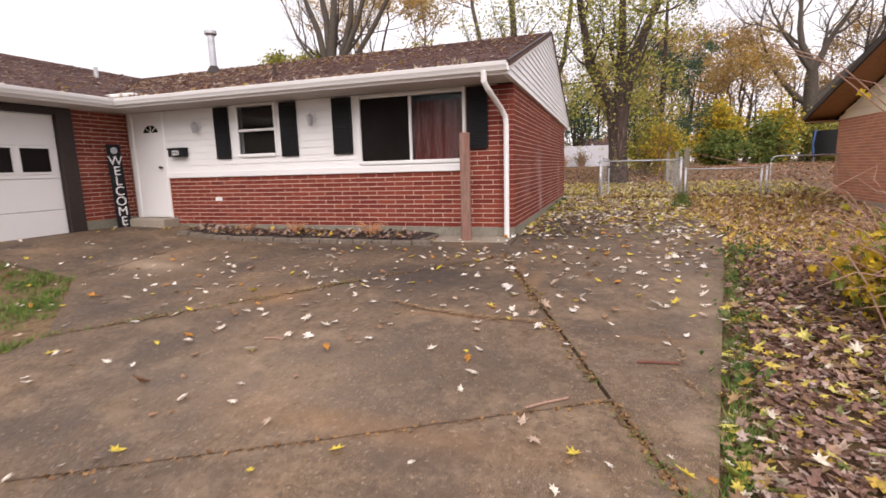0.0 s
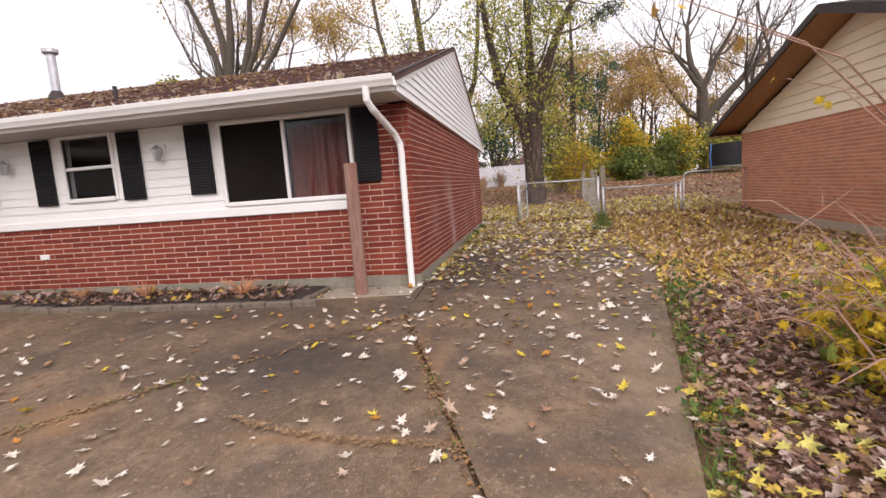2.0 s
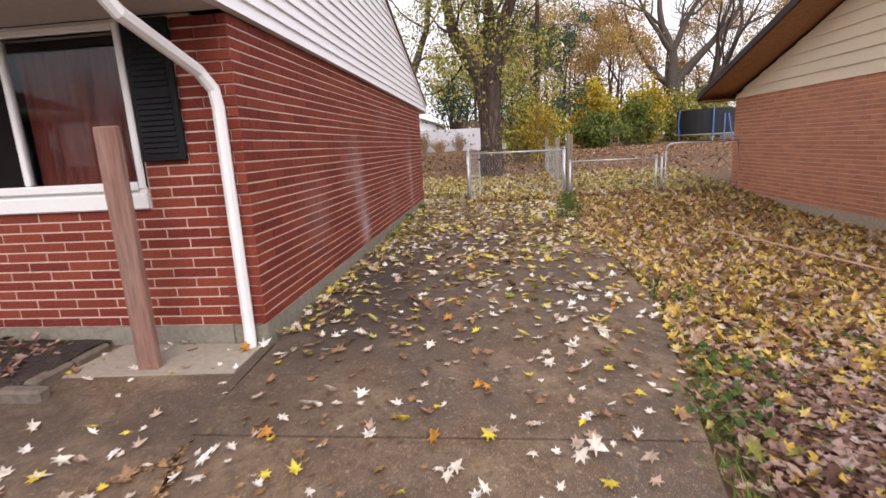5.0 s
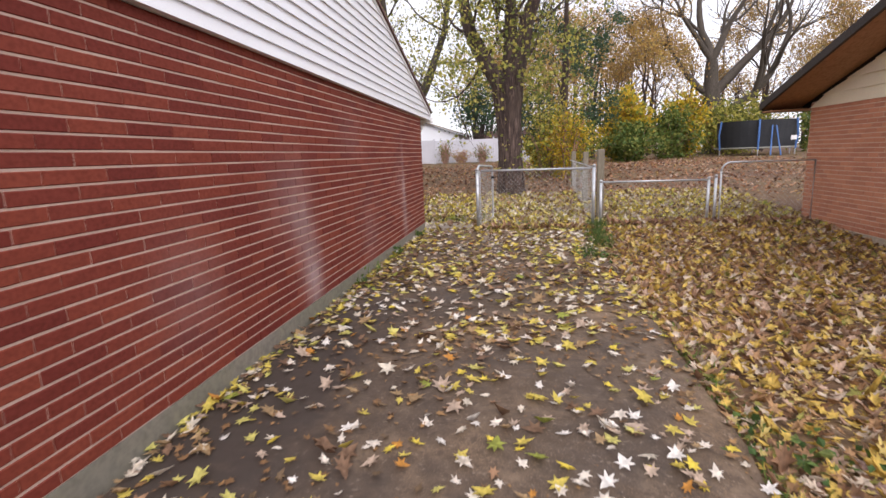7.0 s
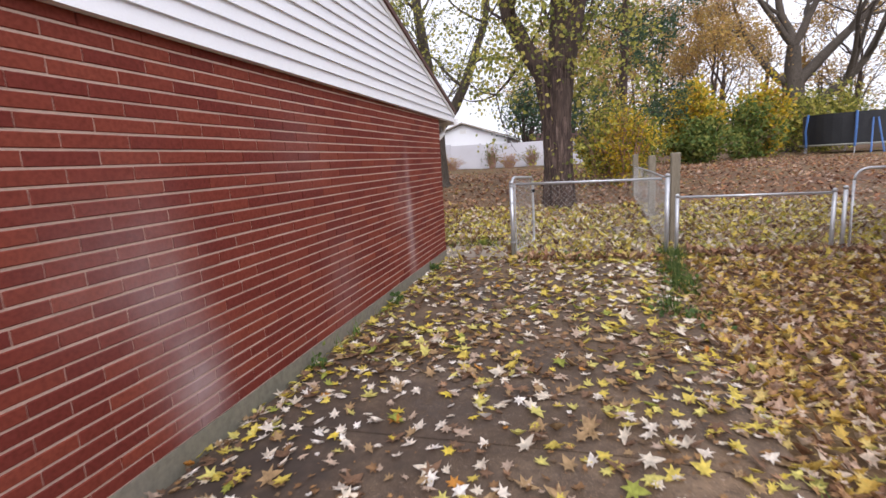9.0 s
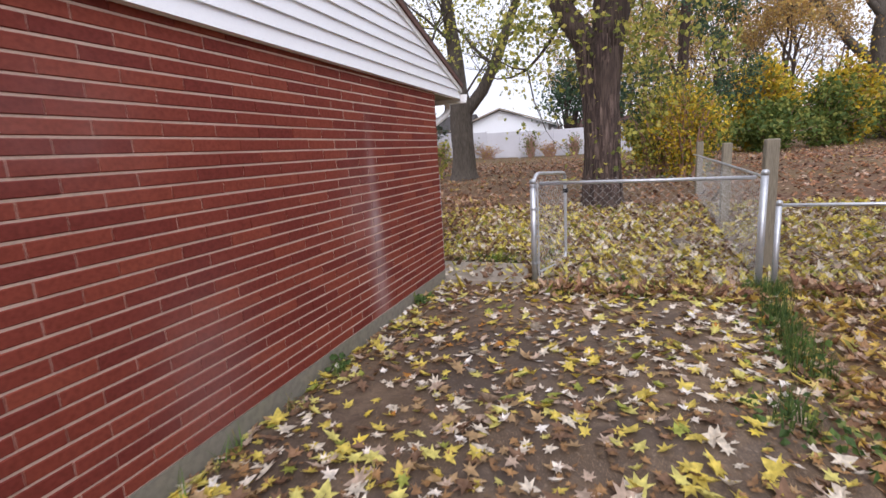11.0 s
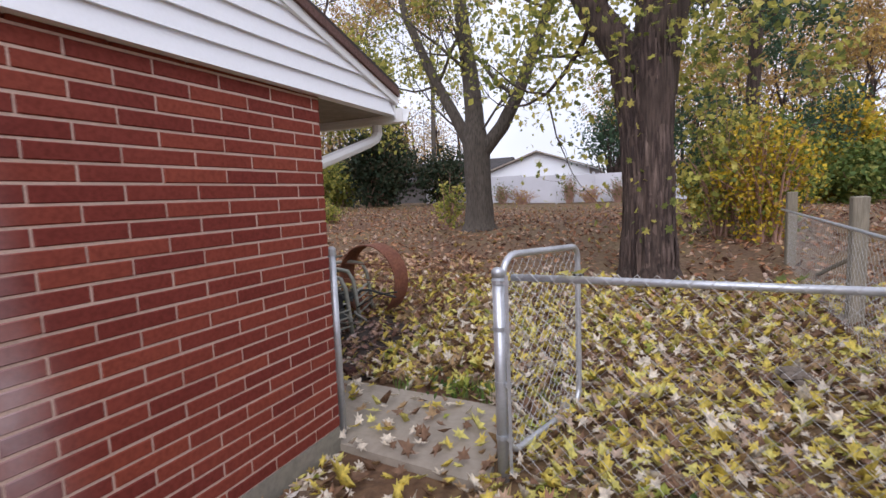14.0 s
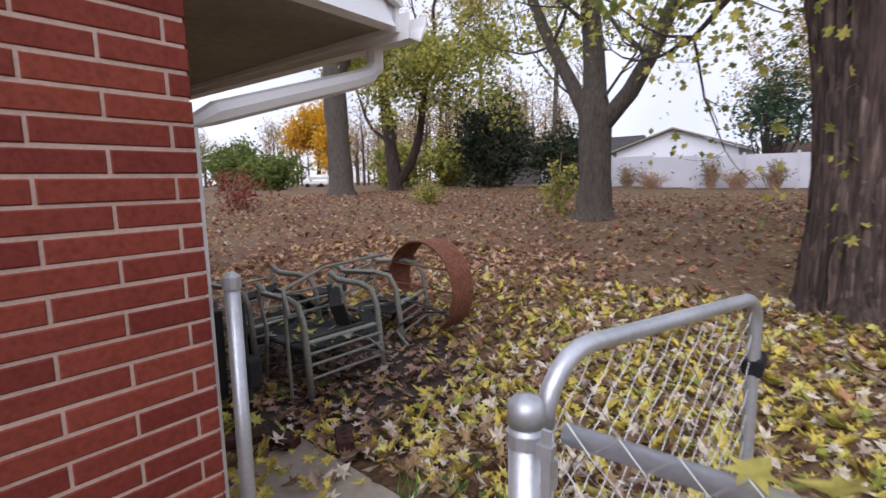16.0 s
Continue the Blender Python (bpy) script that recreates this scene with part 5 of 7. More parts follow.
def trunk_tube(gg, pts, radii, sides, rr, rough=0.095):
    """A trunk with ridges and a flared foot."""
    fine, fr = [], []
    for i in range(len(pts) - 1):
        a, b = Vector(pts[i]), Vector(pts[i + 1])
        m = max(2, int((b - a).length / 0.25))
        for k in range(m):
            fine.append(a.lerp(b, k / m))
            fr.append(radii[i] + (radii[i + 1] - radii[i]) * k / m)
    fine.append(Vector(pts[-1]))
    fr.append(radii[-1])
    start = len(gg.v)
    gg.tube(fine, fr, sides, caps=False)
    for i in range(len(fine)):
        for k in range(sides):
            j = start + i * sides + k
            v, c = Vector(gg.v[j]), fine[i]
            a = 2 * math.pi * k / sides
            ridge = 1 + rough * noise.noise((math.cos(a) * 3.2, math.sin(a) * 3.2, fine[i].z * 0.5)) * 2 + rough * 0.8 * noise.noise((math.cos(a) * 9, math.sin(a) * 9, fine[i].z * 1.3))
            gg.v[j] = tuple(c + (v - c) * ridge)


def tree(name, base, trunk, radii, limbs, label, bark, leaf, leaf_n, leaf_size, seed, depth=3, kids=3, spread=0.6, jitter=0.25, lift=0.12, sides=14, extra=None, shape="leaf", arms=(), keep=0.4, leaf_top=99.0):
    """Trunk, limbs that fork by chance, arms that follow a given line, and leaves in clumps at some of the twig ends."""
    rr = random.Random(seed)
    z = ground_z(*base)
    ob = thing(name, (base[0], base[1], z), label, "tree")
    gg, tips = Geo(), []
    pts = [Vector((base[0] + x, base[1] + y, z + h)) for x, y, h in trunk]
    trunk_tube(gg, pts, radii, sides, rr)
    part("trunk", gg, bark, ob, smooth=True)
    for start, d, length, r in limbs:
        gg = Geo()
        grow(gg, pts[start], d, length, r, depth, rr, tips, spread, kids, lift)
        part("limb", gg, bark, ob, smooth=True)
    for line, r0, r1 in arms:
        gg = Geo()
        pp = [Vector((base[0] + x, base[1] + y, z + h)) for x, y, h in line]
        m = len(pp) - 1
        rad = [r0 + (r1 - r0) * k / m for k in range(m + 1)]
        trunk_tube(gg, pp, rad, 10, rr)
        for k in range(2, m + 1):
            d = (pp[k] - pp[k - 1]).normalized()
            for _ in range(2):
                side = Vector((rr.gauss(0, 1), rr.gauss(0, 0.8), rr.gauss(0, 0.4)))
                grow(gg, pp[k], d * 0.35 + side.normalized() * 0.8, rr.uniform(1.4, 2.4), rad[k] * rr.uniform(0.22, 0.42), max(1, depth - 1), rr, tips, spread, kids, lift)
        grow(gg, pp[-1], d, 2.4, r1, max(1, depth - 1), rr, tips, spread, kids, lift)
        part("limb", gg, bark, ob, smooth=True)
    if leaf:
        pp = []
        tips = [q for q in tips if q[0].z < leaf_top] or tips
        tips = rr.sample(tips, max(1, int(len(tips) * keep)))
        for _ in range(leaf_n):
            p, d = rr.choice(tips)
            pp.append(tuple(p + d * rr.uniform(-0.3, 0.3)))
        if extra:
            pp += extra(rr)
        part("crown", leaves_mesh(pp, leaf_size, seed, jitter=jitter, shape=shape), leaf, ob)
    return ob


def shrub(name, base, size, label, leaf, n, leaf_size, seed, stems=26, category="shrub", bark=None, low=0.1):
    """Stems that fan out of the ground, with leaves in clumps round them."""
    rr = random.Random(seed)
    z = ground_z(*base)
    ob = thing(name, (base[0], base[1], z), label, category)
    gg, pp, tips = Geo(), [], []
    for _ in range(stems):
        a, out = rr.uniform(0, 6.283), rr.uniform(0.15, 1.0)
        e = Vector((base[0] + size[0] * out * math.cos(a), base[1] + size[1] * out * math.sin(a), z + size[2] * (1 - 0.55 * out * out) * rr.uniform(0.75, 1.05)))
        s = Vector((base[0] + rr.uniform(-0.2, 0.2) * size[0], base[1] + rr.uniform(-0.2, 0.2) * size[1], z - 0.05))
        m = s.lerp(e, 0.5) + Vector((0, 0, 0.15 * size[2]))
        gg.tube([s, m, e], [0.012 + 0.006 * size[2], 0.01 + 0.003 * size[2], 0.004], 4, caps=False)
        for _ in range(5):
            t = rr.uniform(low, 1)
            q = (s.lerp(m, t * 2) if t < 0.5 else m.lerp(e, t * 2 - 1))
            tips.append(q + Vector((rr.gauss(0, 0.12) * size[0], rr.gauss(0, 0.12) * size[1], rr.gauss(0, 0.08) * size[2])))
    for _ in range(n):
        pp.append(tuple(rr.choice(tips)))
    part("brushwood", gg, bark or TWIG, ob)
    part("foliage", leaves_mesh(pp, leaf_size, seed, jitter=0.045 * (size[0] + size[2])), leaf, ob)
    return ob


def canopy(rr):
    out = []
    for _ in range(60):
        c = (-16.2 + rr.gauss(0, 2.6), 33.5 + rr.gauss(0, 1.6), min(9.2, 7.6 + rr.gauss(0, 1.2)))
        out += [(c[0] + rr.gauss(0, 0.4), c[1] + rr.gauss(0, 0.4), c[2] + rr.gauss(0, 0.22)) for _ in range(150)]
    return out


def hanging(rr):
    out = []
    for _ in range(62):
        c = (-3.6 + rr.gauss(0, 2.6), 25.2 + rr.gauss(0, 1.2), rr.uniform(4.6, 10.0))
        out += [(c[0] + rr.gauss(0, 0.26), c[1] + rr.gauss(0, 0.26), c[2] + rr.gauss(0, 0.14)) for _ in range(42)]
    return out


# the big shaggy tree behind the fence
def ivy(rr):
    out = []
    for _ in range(16):
        a, z = rr.uniform(3.4, 6.1), rr.uniform(1.5, 6.0)
        c = (0.2 + 0.42 * math.cos(a), 20.6 + 0.42 * math.sin(a), z)
        out += [(c[0] + rr.gauss(0, 0.08), c[1] + rr.gauss(0, 0.08), c[2] + rr.gauss(0, 0.12)) for _ in range(7)]
    for _ in range(78):
        a, r, z = rr.uniform(0, 6.283), rr.uniform(0.45, 1.7), rr.uniform(3.0, 6.8)
        c = (0.0 + r * math.cos(a), 20.6 + r * math.sin(a), z)
        out += [(c[0] + rr.gauss(0, 0.13), c[1] + rr.gauss(0, 0.13), c[2] + rr.gauss(0, 0.12)) for _ in range(18)]
    for _ in range(16):
        c = (0.85 + rr.gauss(0, 0.25), 20.8 + rr.gauss(0, 0.4), rr.uniform(1.2, 4.2))
        out += [(c[0] + rr.gauss(0, 0.1), c[1] + rr.gauss(0, 0.1), c[2] + rr.gauss(0, 0.1)) for _ in range(22)]
    return out


shaggy = tree("tree", (0.24, 20.6), [(0, 0, -0.1), (0, 0, 0.25), (0.0, 0, 1.0), (-0.02, 0, 2.0), (-0.04, 0, 2.6), (-0.05, 0, 3.0), (-0.05, 0, 3.25)], [0.49, 0.375, 0.33, 0.32, 0.36, 0.37, 0.2],
     [(5, (0.8, 0.4, 0.5), 2.4, 0.06)],
     "large shaggy-barked tree with sparse yellow-green leaves", BARK2, LEAF_LIME, 4600, 0.1, 11, jitter=0.17, sides=22, extra=ivy, shape="lobed", keep=0.3,
     arms=(([(-0.08, 0, 2.6), (-0.36, 0, 3.25), (-0.72, 0.05, 3.8), (-1.1, 0.1, 4.6), (-1.45, 0.2, 6.4), (-1.75, 0.2, 8.6), (-2.0, 0.2, 11)], 0.27, 0.07),
           ([(0.05, 0.05, 2.6), (0.14, 0.1, 3.3), (0.3, 0.15, 3.9), (0.5, 0.2, 4.8), (1.05, 0.2, 6.2), (1.9, 0.3, 7.7), (2.9, 0.3, 9.6)], 0.3, 0.07),
           ([(-0.02, 0.2, 2.8), (0.0, 0.3, 3.6), (0.05, 0.35, 5.0), (0.0, 0.4, 8.0), (-0.1, 0.4, 11.5)], 0.25, 0.07)))
g, rr = Geo(), random.Random(91)
gz = ground_z(0.24, 20.6)
for _ in range(1150):
    a, z0_, ln, w = rr.uniform(0, 6.283), rr.uniform(-0.1, 2.65), rr.uniform(0.3, 1.0), rr.uniform(0.010, 0.034)
    pts = []
    for k in range(4):
        z = z0_ + ln * k / 3
        r = (0.378 - 0.055 * smooth(0.2, 1.0, z) + 0.07 * smooth(2.2, 3.1, z)) * 1.015 + (-0.004, 0.012, 0.014, -0.012)[k] * rr.uniform(0.6, 1.6) + rr.gauss(0, 0.004)
        cx_ = 0.24 - 0.1 * smooth(1.2, 3.1, z)
        for s in (-1, 1):
            aa = a + s * w / r * (0.7, 1.0, 0.9, 0.4)[k] + 0.05 * math.sin(2.3 * z + 7 * a)
            pts.append((cx_ + r * math.cos(aa), 20.6 + r * math.sin(aa), gz + z))
        pts.append((cx_ + (r - 0.035) * math.cos(a), 20.6 + (r - 0.035) * math.sin(a), gz + z))
    g.add(pts, [f for k in range(3) for f in ((3 * k, 3 * k + 1, 3 * k + 4, 3 * k + 3), (3 * k + 1, 3 * k + 2, 3 * k + 5, 3 * k + 4), (3 * k + 2, 3 * k, 3 * k + 3, 3 * k + 5))] + [(0, 2, 1)])
lf = []
for _ in range(140):
    a, r, z = rr.uniform(0, 6.283), rr.uniform(0.5, 2.4), rr.uniform(3.4, 9.5)
    c = (0.15 + r * math.cos(a), 20.6 + r * math.sin(a), z)
    if abs(c[0] - 0.2) < 0.7 and c[1] < 20.8 and z < 4.8:
        continue
    lf += [(c[0] + rr.gauss(0, 0.2), c[1] + rr.gauss(0, 0.2), c[2] + rr.gauss(0, 0.16)) for _ in range(34)]
part("crown", leaves_mesh(lf, 0.1, 92, jitter=0.05), LEAF_LIME, shaggy)
part("bark", g, BARKPLATE, shaggy, "long shaggy strips of lifting bark", kind="stuff")
tree("tree", (-4.35, 26.0), [(0, 0, -0.1), (0, 0, 0.2), (0, 0, 1.0), (-0.03, 0, 2.0), (-0.05, 0, 2.5), (-0.08, 0, 3.1)], [0.58, 0.43, 0.365, 0.35, 0.36, 0.23],
     [(4, (0.9, -0.3, 0.5), 2.4, 0.04), (4, (-0.9, -0.2, 0.4), 2.4, 0.04)],
     "tall grey tree forking low with thin yellow-green leaves", BARK, LEAF_LIME, 6500, 0.1, 12, jitter=0.2, sides=20, extra=hanging, keep=0.35,
     arms=(([(-0.1, 0, 2.1), (-0.62, 0, 3.15), (-1.15, 0, 4.1), (-2.05, 0, 6.1), (-2.6, 0.1, 8.5), (-2.9, 0.2, 11), (-3.0, 0.2, 14)], 0.18, 0.05),
           ([(-0.05, 0.05, 2.3), (-0.1, 0.1, 3.2), (-0.18, 0.1, 4.2), (-0.4, 0.1, 6.1), (-0.6, 0.2, 8.5), (-0.9, 0.2, 11), (-1.0, 0.2, 14)], 0.3, 0.07),
           ([(0.12, 0, 2.1), (0.75, 0, 2.8), (1.15, 0, 3.5), (1.5, 0, 4.3), (2.0, 0.1, 5.6), (2.25, 0.2, 7.5), (2.4, 0.2, 9.5), (2.7, 0.2, 12)], 0.21, 0.055)))
tree("tree", (-17.0, 29.0), [(0, 0, -0.1), (0, 0, 0.4), (-0.1, 0, 3), (-0.2, 0, 5.5), (-0.2, 0, 6.6)], [0.75, 0.55, 0.48, 0.46, 0.3],
     [(4, (0.9, 0.2, 0.7), 5, 0.12), (4, (-0.9, -0.2, 0.6), 5, 0.11)],
     "tall grey tree with almost bare fanning limbs", BARK, LEAF_OCHRE, 7500, 0.16, 13, jitter=0.3, keep=0.35,
     arms=(([(-0.3, 0, 5.8), (-0.9, 0, 8.8), (-2.2, 0, 12), (-4.2, 0.3, 16)], 0.24, 0.06), ([(-0.2, 0.1, 6.0), (-0.4, 0.2, 9.5), (-1.2, 0.3, 13.5), (-2.0, 0.3, 18)], 0.26, 0.07),
           ([(-0.2, -0.1, 6.0), (0.4, -0.2, 10), (0.6, -0.2, 14), (0.4, 0, 18)], 0.26, 0.07), ([(0.0, 0.2, 5.8), (1.2, 0.4, 9.5), (1.7, 0.4, 13.5), (1.8, 0.4, 18)], 0.22, 0.06),
           ([(0.0, 0, 5.6), (1.8, 0, 9.0), (3.4, 0, 13), (4.6, 0.2, 17)], 0.2, 0.05), ([(0.0, 0.3, 5.4), (2.6, 0.6, 8.8), (5.0, 0.8, 12.5), (7.4, 1.0, 16)], 0.19, 0.05)))
tree("tree", (-19.5, 35.0), [(0, 0, -0.1), (0, 0, 0.3), (-0.3, 0, 2.5), (-0.7, 0, 5.5), (-0.9, 0, 8)], [0.6, 0.42, 0.36, 0.3, 0.2],
     [(1, (0.55, 0, 1), 7.5, 0.3), (3, (-0.5, 0.2, 1), 4.5, 0.2), (4, (0, 0.1, 1), 4, 0.2), (3, (0.5, -0.3, 0.7), 4, 0.15), (2, (-0.9, 0, 0.7), 4, 0.14)],
     "double-stemmed dark tree with yellow-green leaves", BARK2, LEAF_LIME, 6000, 0.2, 14, jitter=0.35, extra=canopy, leaf_top=10.0)
for i, (x, y) in enumerate(((-23.0, 62.0), (-31.5, 61.0))):
    tree("tree", (x, y), [(0, 0, -0.1), (0, 0, 5), (0.2, 0, 12), (0.1, 0, 16)], [0.34, 0.26, 0.2, 0.12],
         [(2, (-0.5, 0, 1), 5.0, 0.12), (2, (0.5, 0.1, 1), 5.0, 0.12), (3, (0.1, 0.1, 1), 5.5, 0.1), (3, (-0.7, 0.1, 0.7), 4.5, 0.08), (3, (0.7, -0.1, 0.7), 4.5, 0.08)],
         "tall thin far tree with sparse ochre leaves", BARK, LEAF_OCHRE, 4200, 0.26, 95 + i, jitter=0.4, keep=0.4)
tree("tree", (15.3, 48.0), [(0, 0, -0.1), (0, 0, 0.5), (-0.1, 0, 2.6), (-0.3, 0, 4.4), (-0.4, 0, 7)], [0.95, 0.7, 0.62, 0.6, 0.42],
     [(3, (-0.9, 0, 0.8), 6, 0.3), (4, (-0.2, 0.2, 1), 6, 0.36), (3, (0.9, 0, 0.75), 8, 0.42), (2, (1, -0.1, 0.6), 8, 0.36), (4, (0.5, -0.2, 1), 5, 0.3), (4, (-0.6, -0.2, 0.9), 5, 0.25)],
     "huge bare tree with thick spreading limbs", BARK, None, 0, 0, 16, depth=4, spread=0.7)
for i, (x, y, h) in enumerate(((3.5, 45, 10), (6.5, 50, 12), (9.5, 46, 10), (12, 54, 12), (0.5, 52, 11), (20.5, 52, 12), (25, 47, 11), (-2.5, 58, 10), (30, 55, 12))):
    tree("tree", (x, y), [(0, 0, -0.1), (0, 0, h * 0.25), (0.2, 0, h * 0.45)], [0.24, 0.17, 0.13],
         [(2, (-0.4, 0, 1), h * 0.3, 0.1), (2, (0.4, 0.1, 1), h * 0.3, 0.1), (1, (0.6, -0.2, 0.8), h * 0.28, 0.07), (1, (-0.6, 0.2, 0.8), h * 0.28, 0.07)],
         "slim autumn tree with ochre leaves among bare twigs", BARK2, LEAF_OCHRE, 6500, 0.145, 30 + i, jitter=0.26, keep=0.55)
# dark cedar to the side of the shaggy tree
tree("conifer", (2.25, 27.2), [(0, 0, -0.1), (0, 0, 2.0), (0.1, 0, 5), (0.1, 0, 9)], [0.2, 0.16, 0.12, 0.04],
     [(k, (math.cos(a), math.sin(a), 0.15), 1.25, 0.05) for k, a in ((1, 0.3), (1, 2.4), (1, 4.4), (2, 0.9), (2, 3.0), (2, 5.2), (2, 1.8), (3, 0.2), (3, 2.2), (3, 4.2))],
     "dark blue-green conifer with drooping branches", BARK2, LEAF_PINE, 12000, 0.085, 17, jitter=0.1, lift=-0.04, keep=0.7)
shrub("shrub", (-3.1, 47.8), (2.3, 1.2, 7.2), "tall dark blue-green evergreen behind a white fence", LEAF_PINE, 3200, 0.19, 18, stems=30, bark=BARK2, low=0.5)
shrub("shrub", (1.5, 28.6), (1.2, 1.1, 2.0), "green-gold shrub behind the shaggy tree", LEAF_GOLD, 5200, 0.11, 21)
shrub("shrub", (1.5, 24.7), (0.9, 0.8, 2.9), "thin yellow-green shrub beside a trunk", LEAF_LIME, 2200, 0.085, 22)
shrub("shrub", (2.15, 23.9), (1.0, 0.9, 2.6), "loose gold and green shrub by a trunk", LEAF_GOLD, 3600, 0.085, 29, stems=40)
shrub("shrub", (2.5, 25.6), (1.0, 0.9, 2.4), "tall dull green shrub behind a trunk", LEAF_GREEN, 4200, 0.09, 19, stems=40)
shrub("shrub", (6.3, 36.5), (2.2, 1.8, 3.8), "large golden-yellow shrub at the hedge", LEAF_GOLD, 8000, 0.19, 23, stems=50)
shrub("shrub", (6.6, 35.0), (1.8, 1.4, 2.1), "dense green shrub with yellow tips", LEAF_GREEN, 4500, 0.17, 24, stems=36)
shrub("shrub", (10.4, 39.0), (2.3, 1.8, 3.7), "dull green-gold shrub in the hedge", LEAF_GOLD, 5200, 0.19, 25, stems=44)
shrub("shrub", (9.4, 38.0), (1.9, 1.4, 3.0), "dark green shrub in the hedge", LEAF_GREEN, 4200, 0.17, 26, stems=40)
shrub("shrub", (15.5, 45.0), (4.2, 2.0, 3.8), "bright green-yellow shrub in the hedge", LEAF_LIME, 6500, 0.2, 27, stems=50)
shrub("shrub", (21.5, 45.0), (3.4, 2.0, 3.4), "dull green shrub in a hedge", LEAF_GREEN, 4200, 0.2, 28, stems=40)
shrub("shrub", (-10.6, 27.4), (0.75, 0.6, 0.75), "small rounded yellow-green shrub on the lawn", LEAF_LIME, 900, 0.09, 41)
shrub("sapling", (-5.5, 26.3), (0.7, 0.6, 1.7), "thin green-yellow sapling beside a trunk", LEAF_LIME, 500, 0.11, 42, stems=12, category="sapling")
shrub("shrub", (-16.6, 23.8), (1.5, 1.3, 1.5), "low red-leaved shrub on the lawn", LEAF_RED, 700, 0.11, 43)
shrub("shrub", (-17.3, 41.5), (3.6, 2.2, 5.4), "tall dark overgrown evergreen shrub", LEAF_DARK, 9000, 0.24, 44, stems=50)
shrub("shrub", (-13.2, 43.0), (2.8, 1.6, 3.6), "dark brown-green brush by a fence", LEAF_DARK, 5200, 0.2, 45, stems=36)
for i, (x, y, sx, h, lf, lab) in enumerate(((-36.5, 38, 4.5, 2.6, LEAF_GREEN, "low green shrub in a hedge"), (-43, 38, 5.5, 3.8, LEAF_GREEN, "broad green shrub in a hedge"), (-46, 40, 5, 4.6, LEAF_GREEN, "broad green shrub in a hedge"), (-27.5, 43, 3.5, 3.6, LEAF_LIME, "yellow-green shrub in a hedge"), (-24, 46, 3.5, 3.6, LEAF_LIME, "yellow-green shrub in a hedge"), (28, 44, 4, 3.6, LEAF_GREEN, "dull green shrub in a hedge"), (35, 42, 5, 4, LEAF_GOLD, "golden shrub in a hedge"))):
    shrub("shrub", (x, y), (sx, 2.2, h), lab, lf, 3600, 0.3, 50 + i, stems=40)
tree("tree", (-50, 53), [(0, 0, -0.1), (0, 0, 1.5), (0.2, 0, 3)], [0.35, 0.28, 0.22],
     [(2, (-0.6, 0, 1), 3, 0.14), (2, (0.6, 0.1, 1), 3, 0.14), (1, (0.8, -0.2, 0.8), 3, 0.1), (1, (-0.8, 0.2, 0.8), 3, 0.1)], "bright orange-yellow maple in the distance", BARK2, LEAF_MAPLE, 7000, 0.34, 61, jitter=0.5, keep=0.8)
for i, (x, y) in enumerate(((-9.8, 44.9), (-8.5, 45.1), (-5.4, 45.0), (-4.1, 45.1), (-2.4, 44.8), (-12.0, 45.0))):
    shrub("dead_shrub", (x, y), ((1.0, 1.5, 0.8, 1.3, 1.1, 1.2)[i], 0.5, (1.5, 1.1, 1.9, 1.2, 1.6, 1.3)[i]), "leafless brown shrub against a white fence", LEAF_OCHRE if i % 2 else LEAF_GREEN, 320, 0.1, 70 + i, stems=70)

# brush beside the driveway: arching bare twigs with yellow leaves low down
rr = random.Random(5)
brush = thing("shrub", (2.7, 4.5, ground_z(2.7, 4.5)), "tangled brush of arching bare twigs and yellow leaves", "shrub")
g, pp = Geo(), []
for i in range(460):
    bx, by = 2.7 + rr.gauss(0, 0.3), 4.5 + rr.gauss(0, 0.4)
    a = rr.uniform(0, 6.283)
    out, h = rr.uniform(0.4, 1.15), rr.uniform(0.4, 1.25)
    s = Vector((bx, by, ground_z(bx, by)))
    e = s + Vector((out * math.cos(a), out * math.sin(a), h * rr.uniform(0.45, 0.95)))
    m = s.lerp(e, 0.5) + Vector((0, 0, h * 0.28))
    q = m.lerp(e, 0.5) + Vector((0, 0, 0.07 * h))
    g.tube([s, s.lerp(m, 0.5) + Vector((0, 0, 0.05 * h)), m, q, e], [0.008, 0.007, 0.005, 0.004, 0.002], 4, caps=False)
    for _ in range(rr.randint(0, 2)):
        b = m.lerp(e, rr.random())
        g.tube([b, b + Vector((rr.gauss(0, 0.22), rr.gauss(0, 0.22), rr.uniform(0, 0.25)))], [0.003, 0.0015], 3, caps=False)
    if rr.random() < 0.7:
        for _ in range(12):
            t = rr.uniform(0.15, 0.8)
            w = s.lerp(m, t) if rr.random() < 0.75 else m.lerp(e, t)
            if w.z < s.z + 0.75 and w.x > 1.75:
                pp.append(tuple(w))
for _ in range(80):
    c = (rr.uniform(1.8, 2.6), rr.gauss(4.55, 0.35), 0.28 + rr.uniform(0.1, 0.58))
    pp += [(c[0] + rr.gauss(0, 0.06), c[1] + rr.gauss(0, 0.06), c[2] + rr.gauss(0, 0.05)) for _ in range(16)]
part("brushwood", g, TWIG, brush)
part("foliage", leaves_mesh(pp, 0.075, 8, jitter=0.07, shape="lobed"), LEAF_GOLD, brush)
g = Geo()
ends = ((0.82, 3.42, 2.20), (0.62, 3.4, 2.30), (1.72, 5.08, 2.24), (2.05, 5.15, 2.14))
lf = []
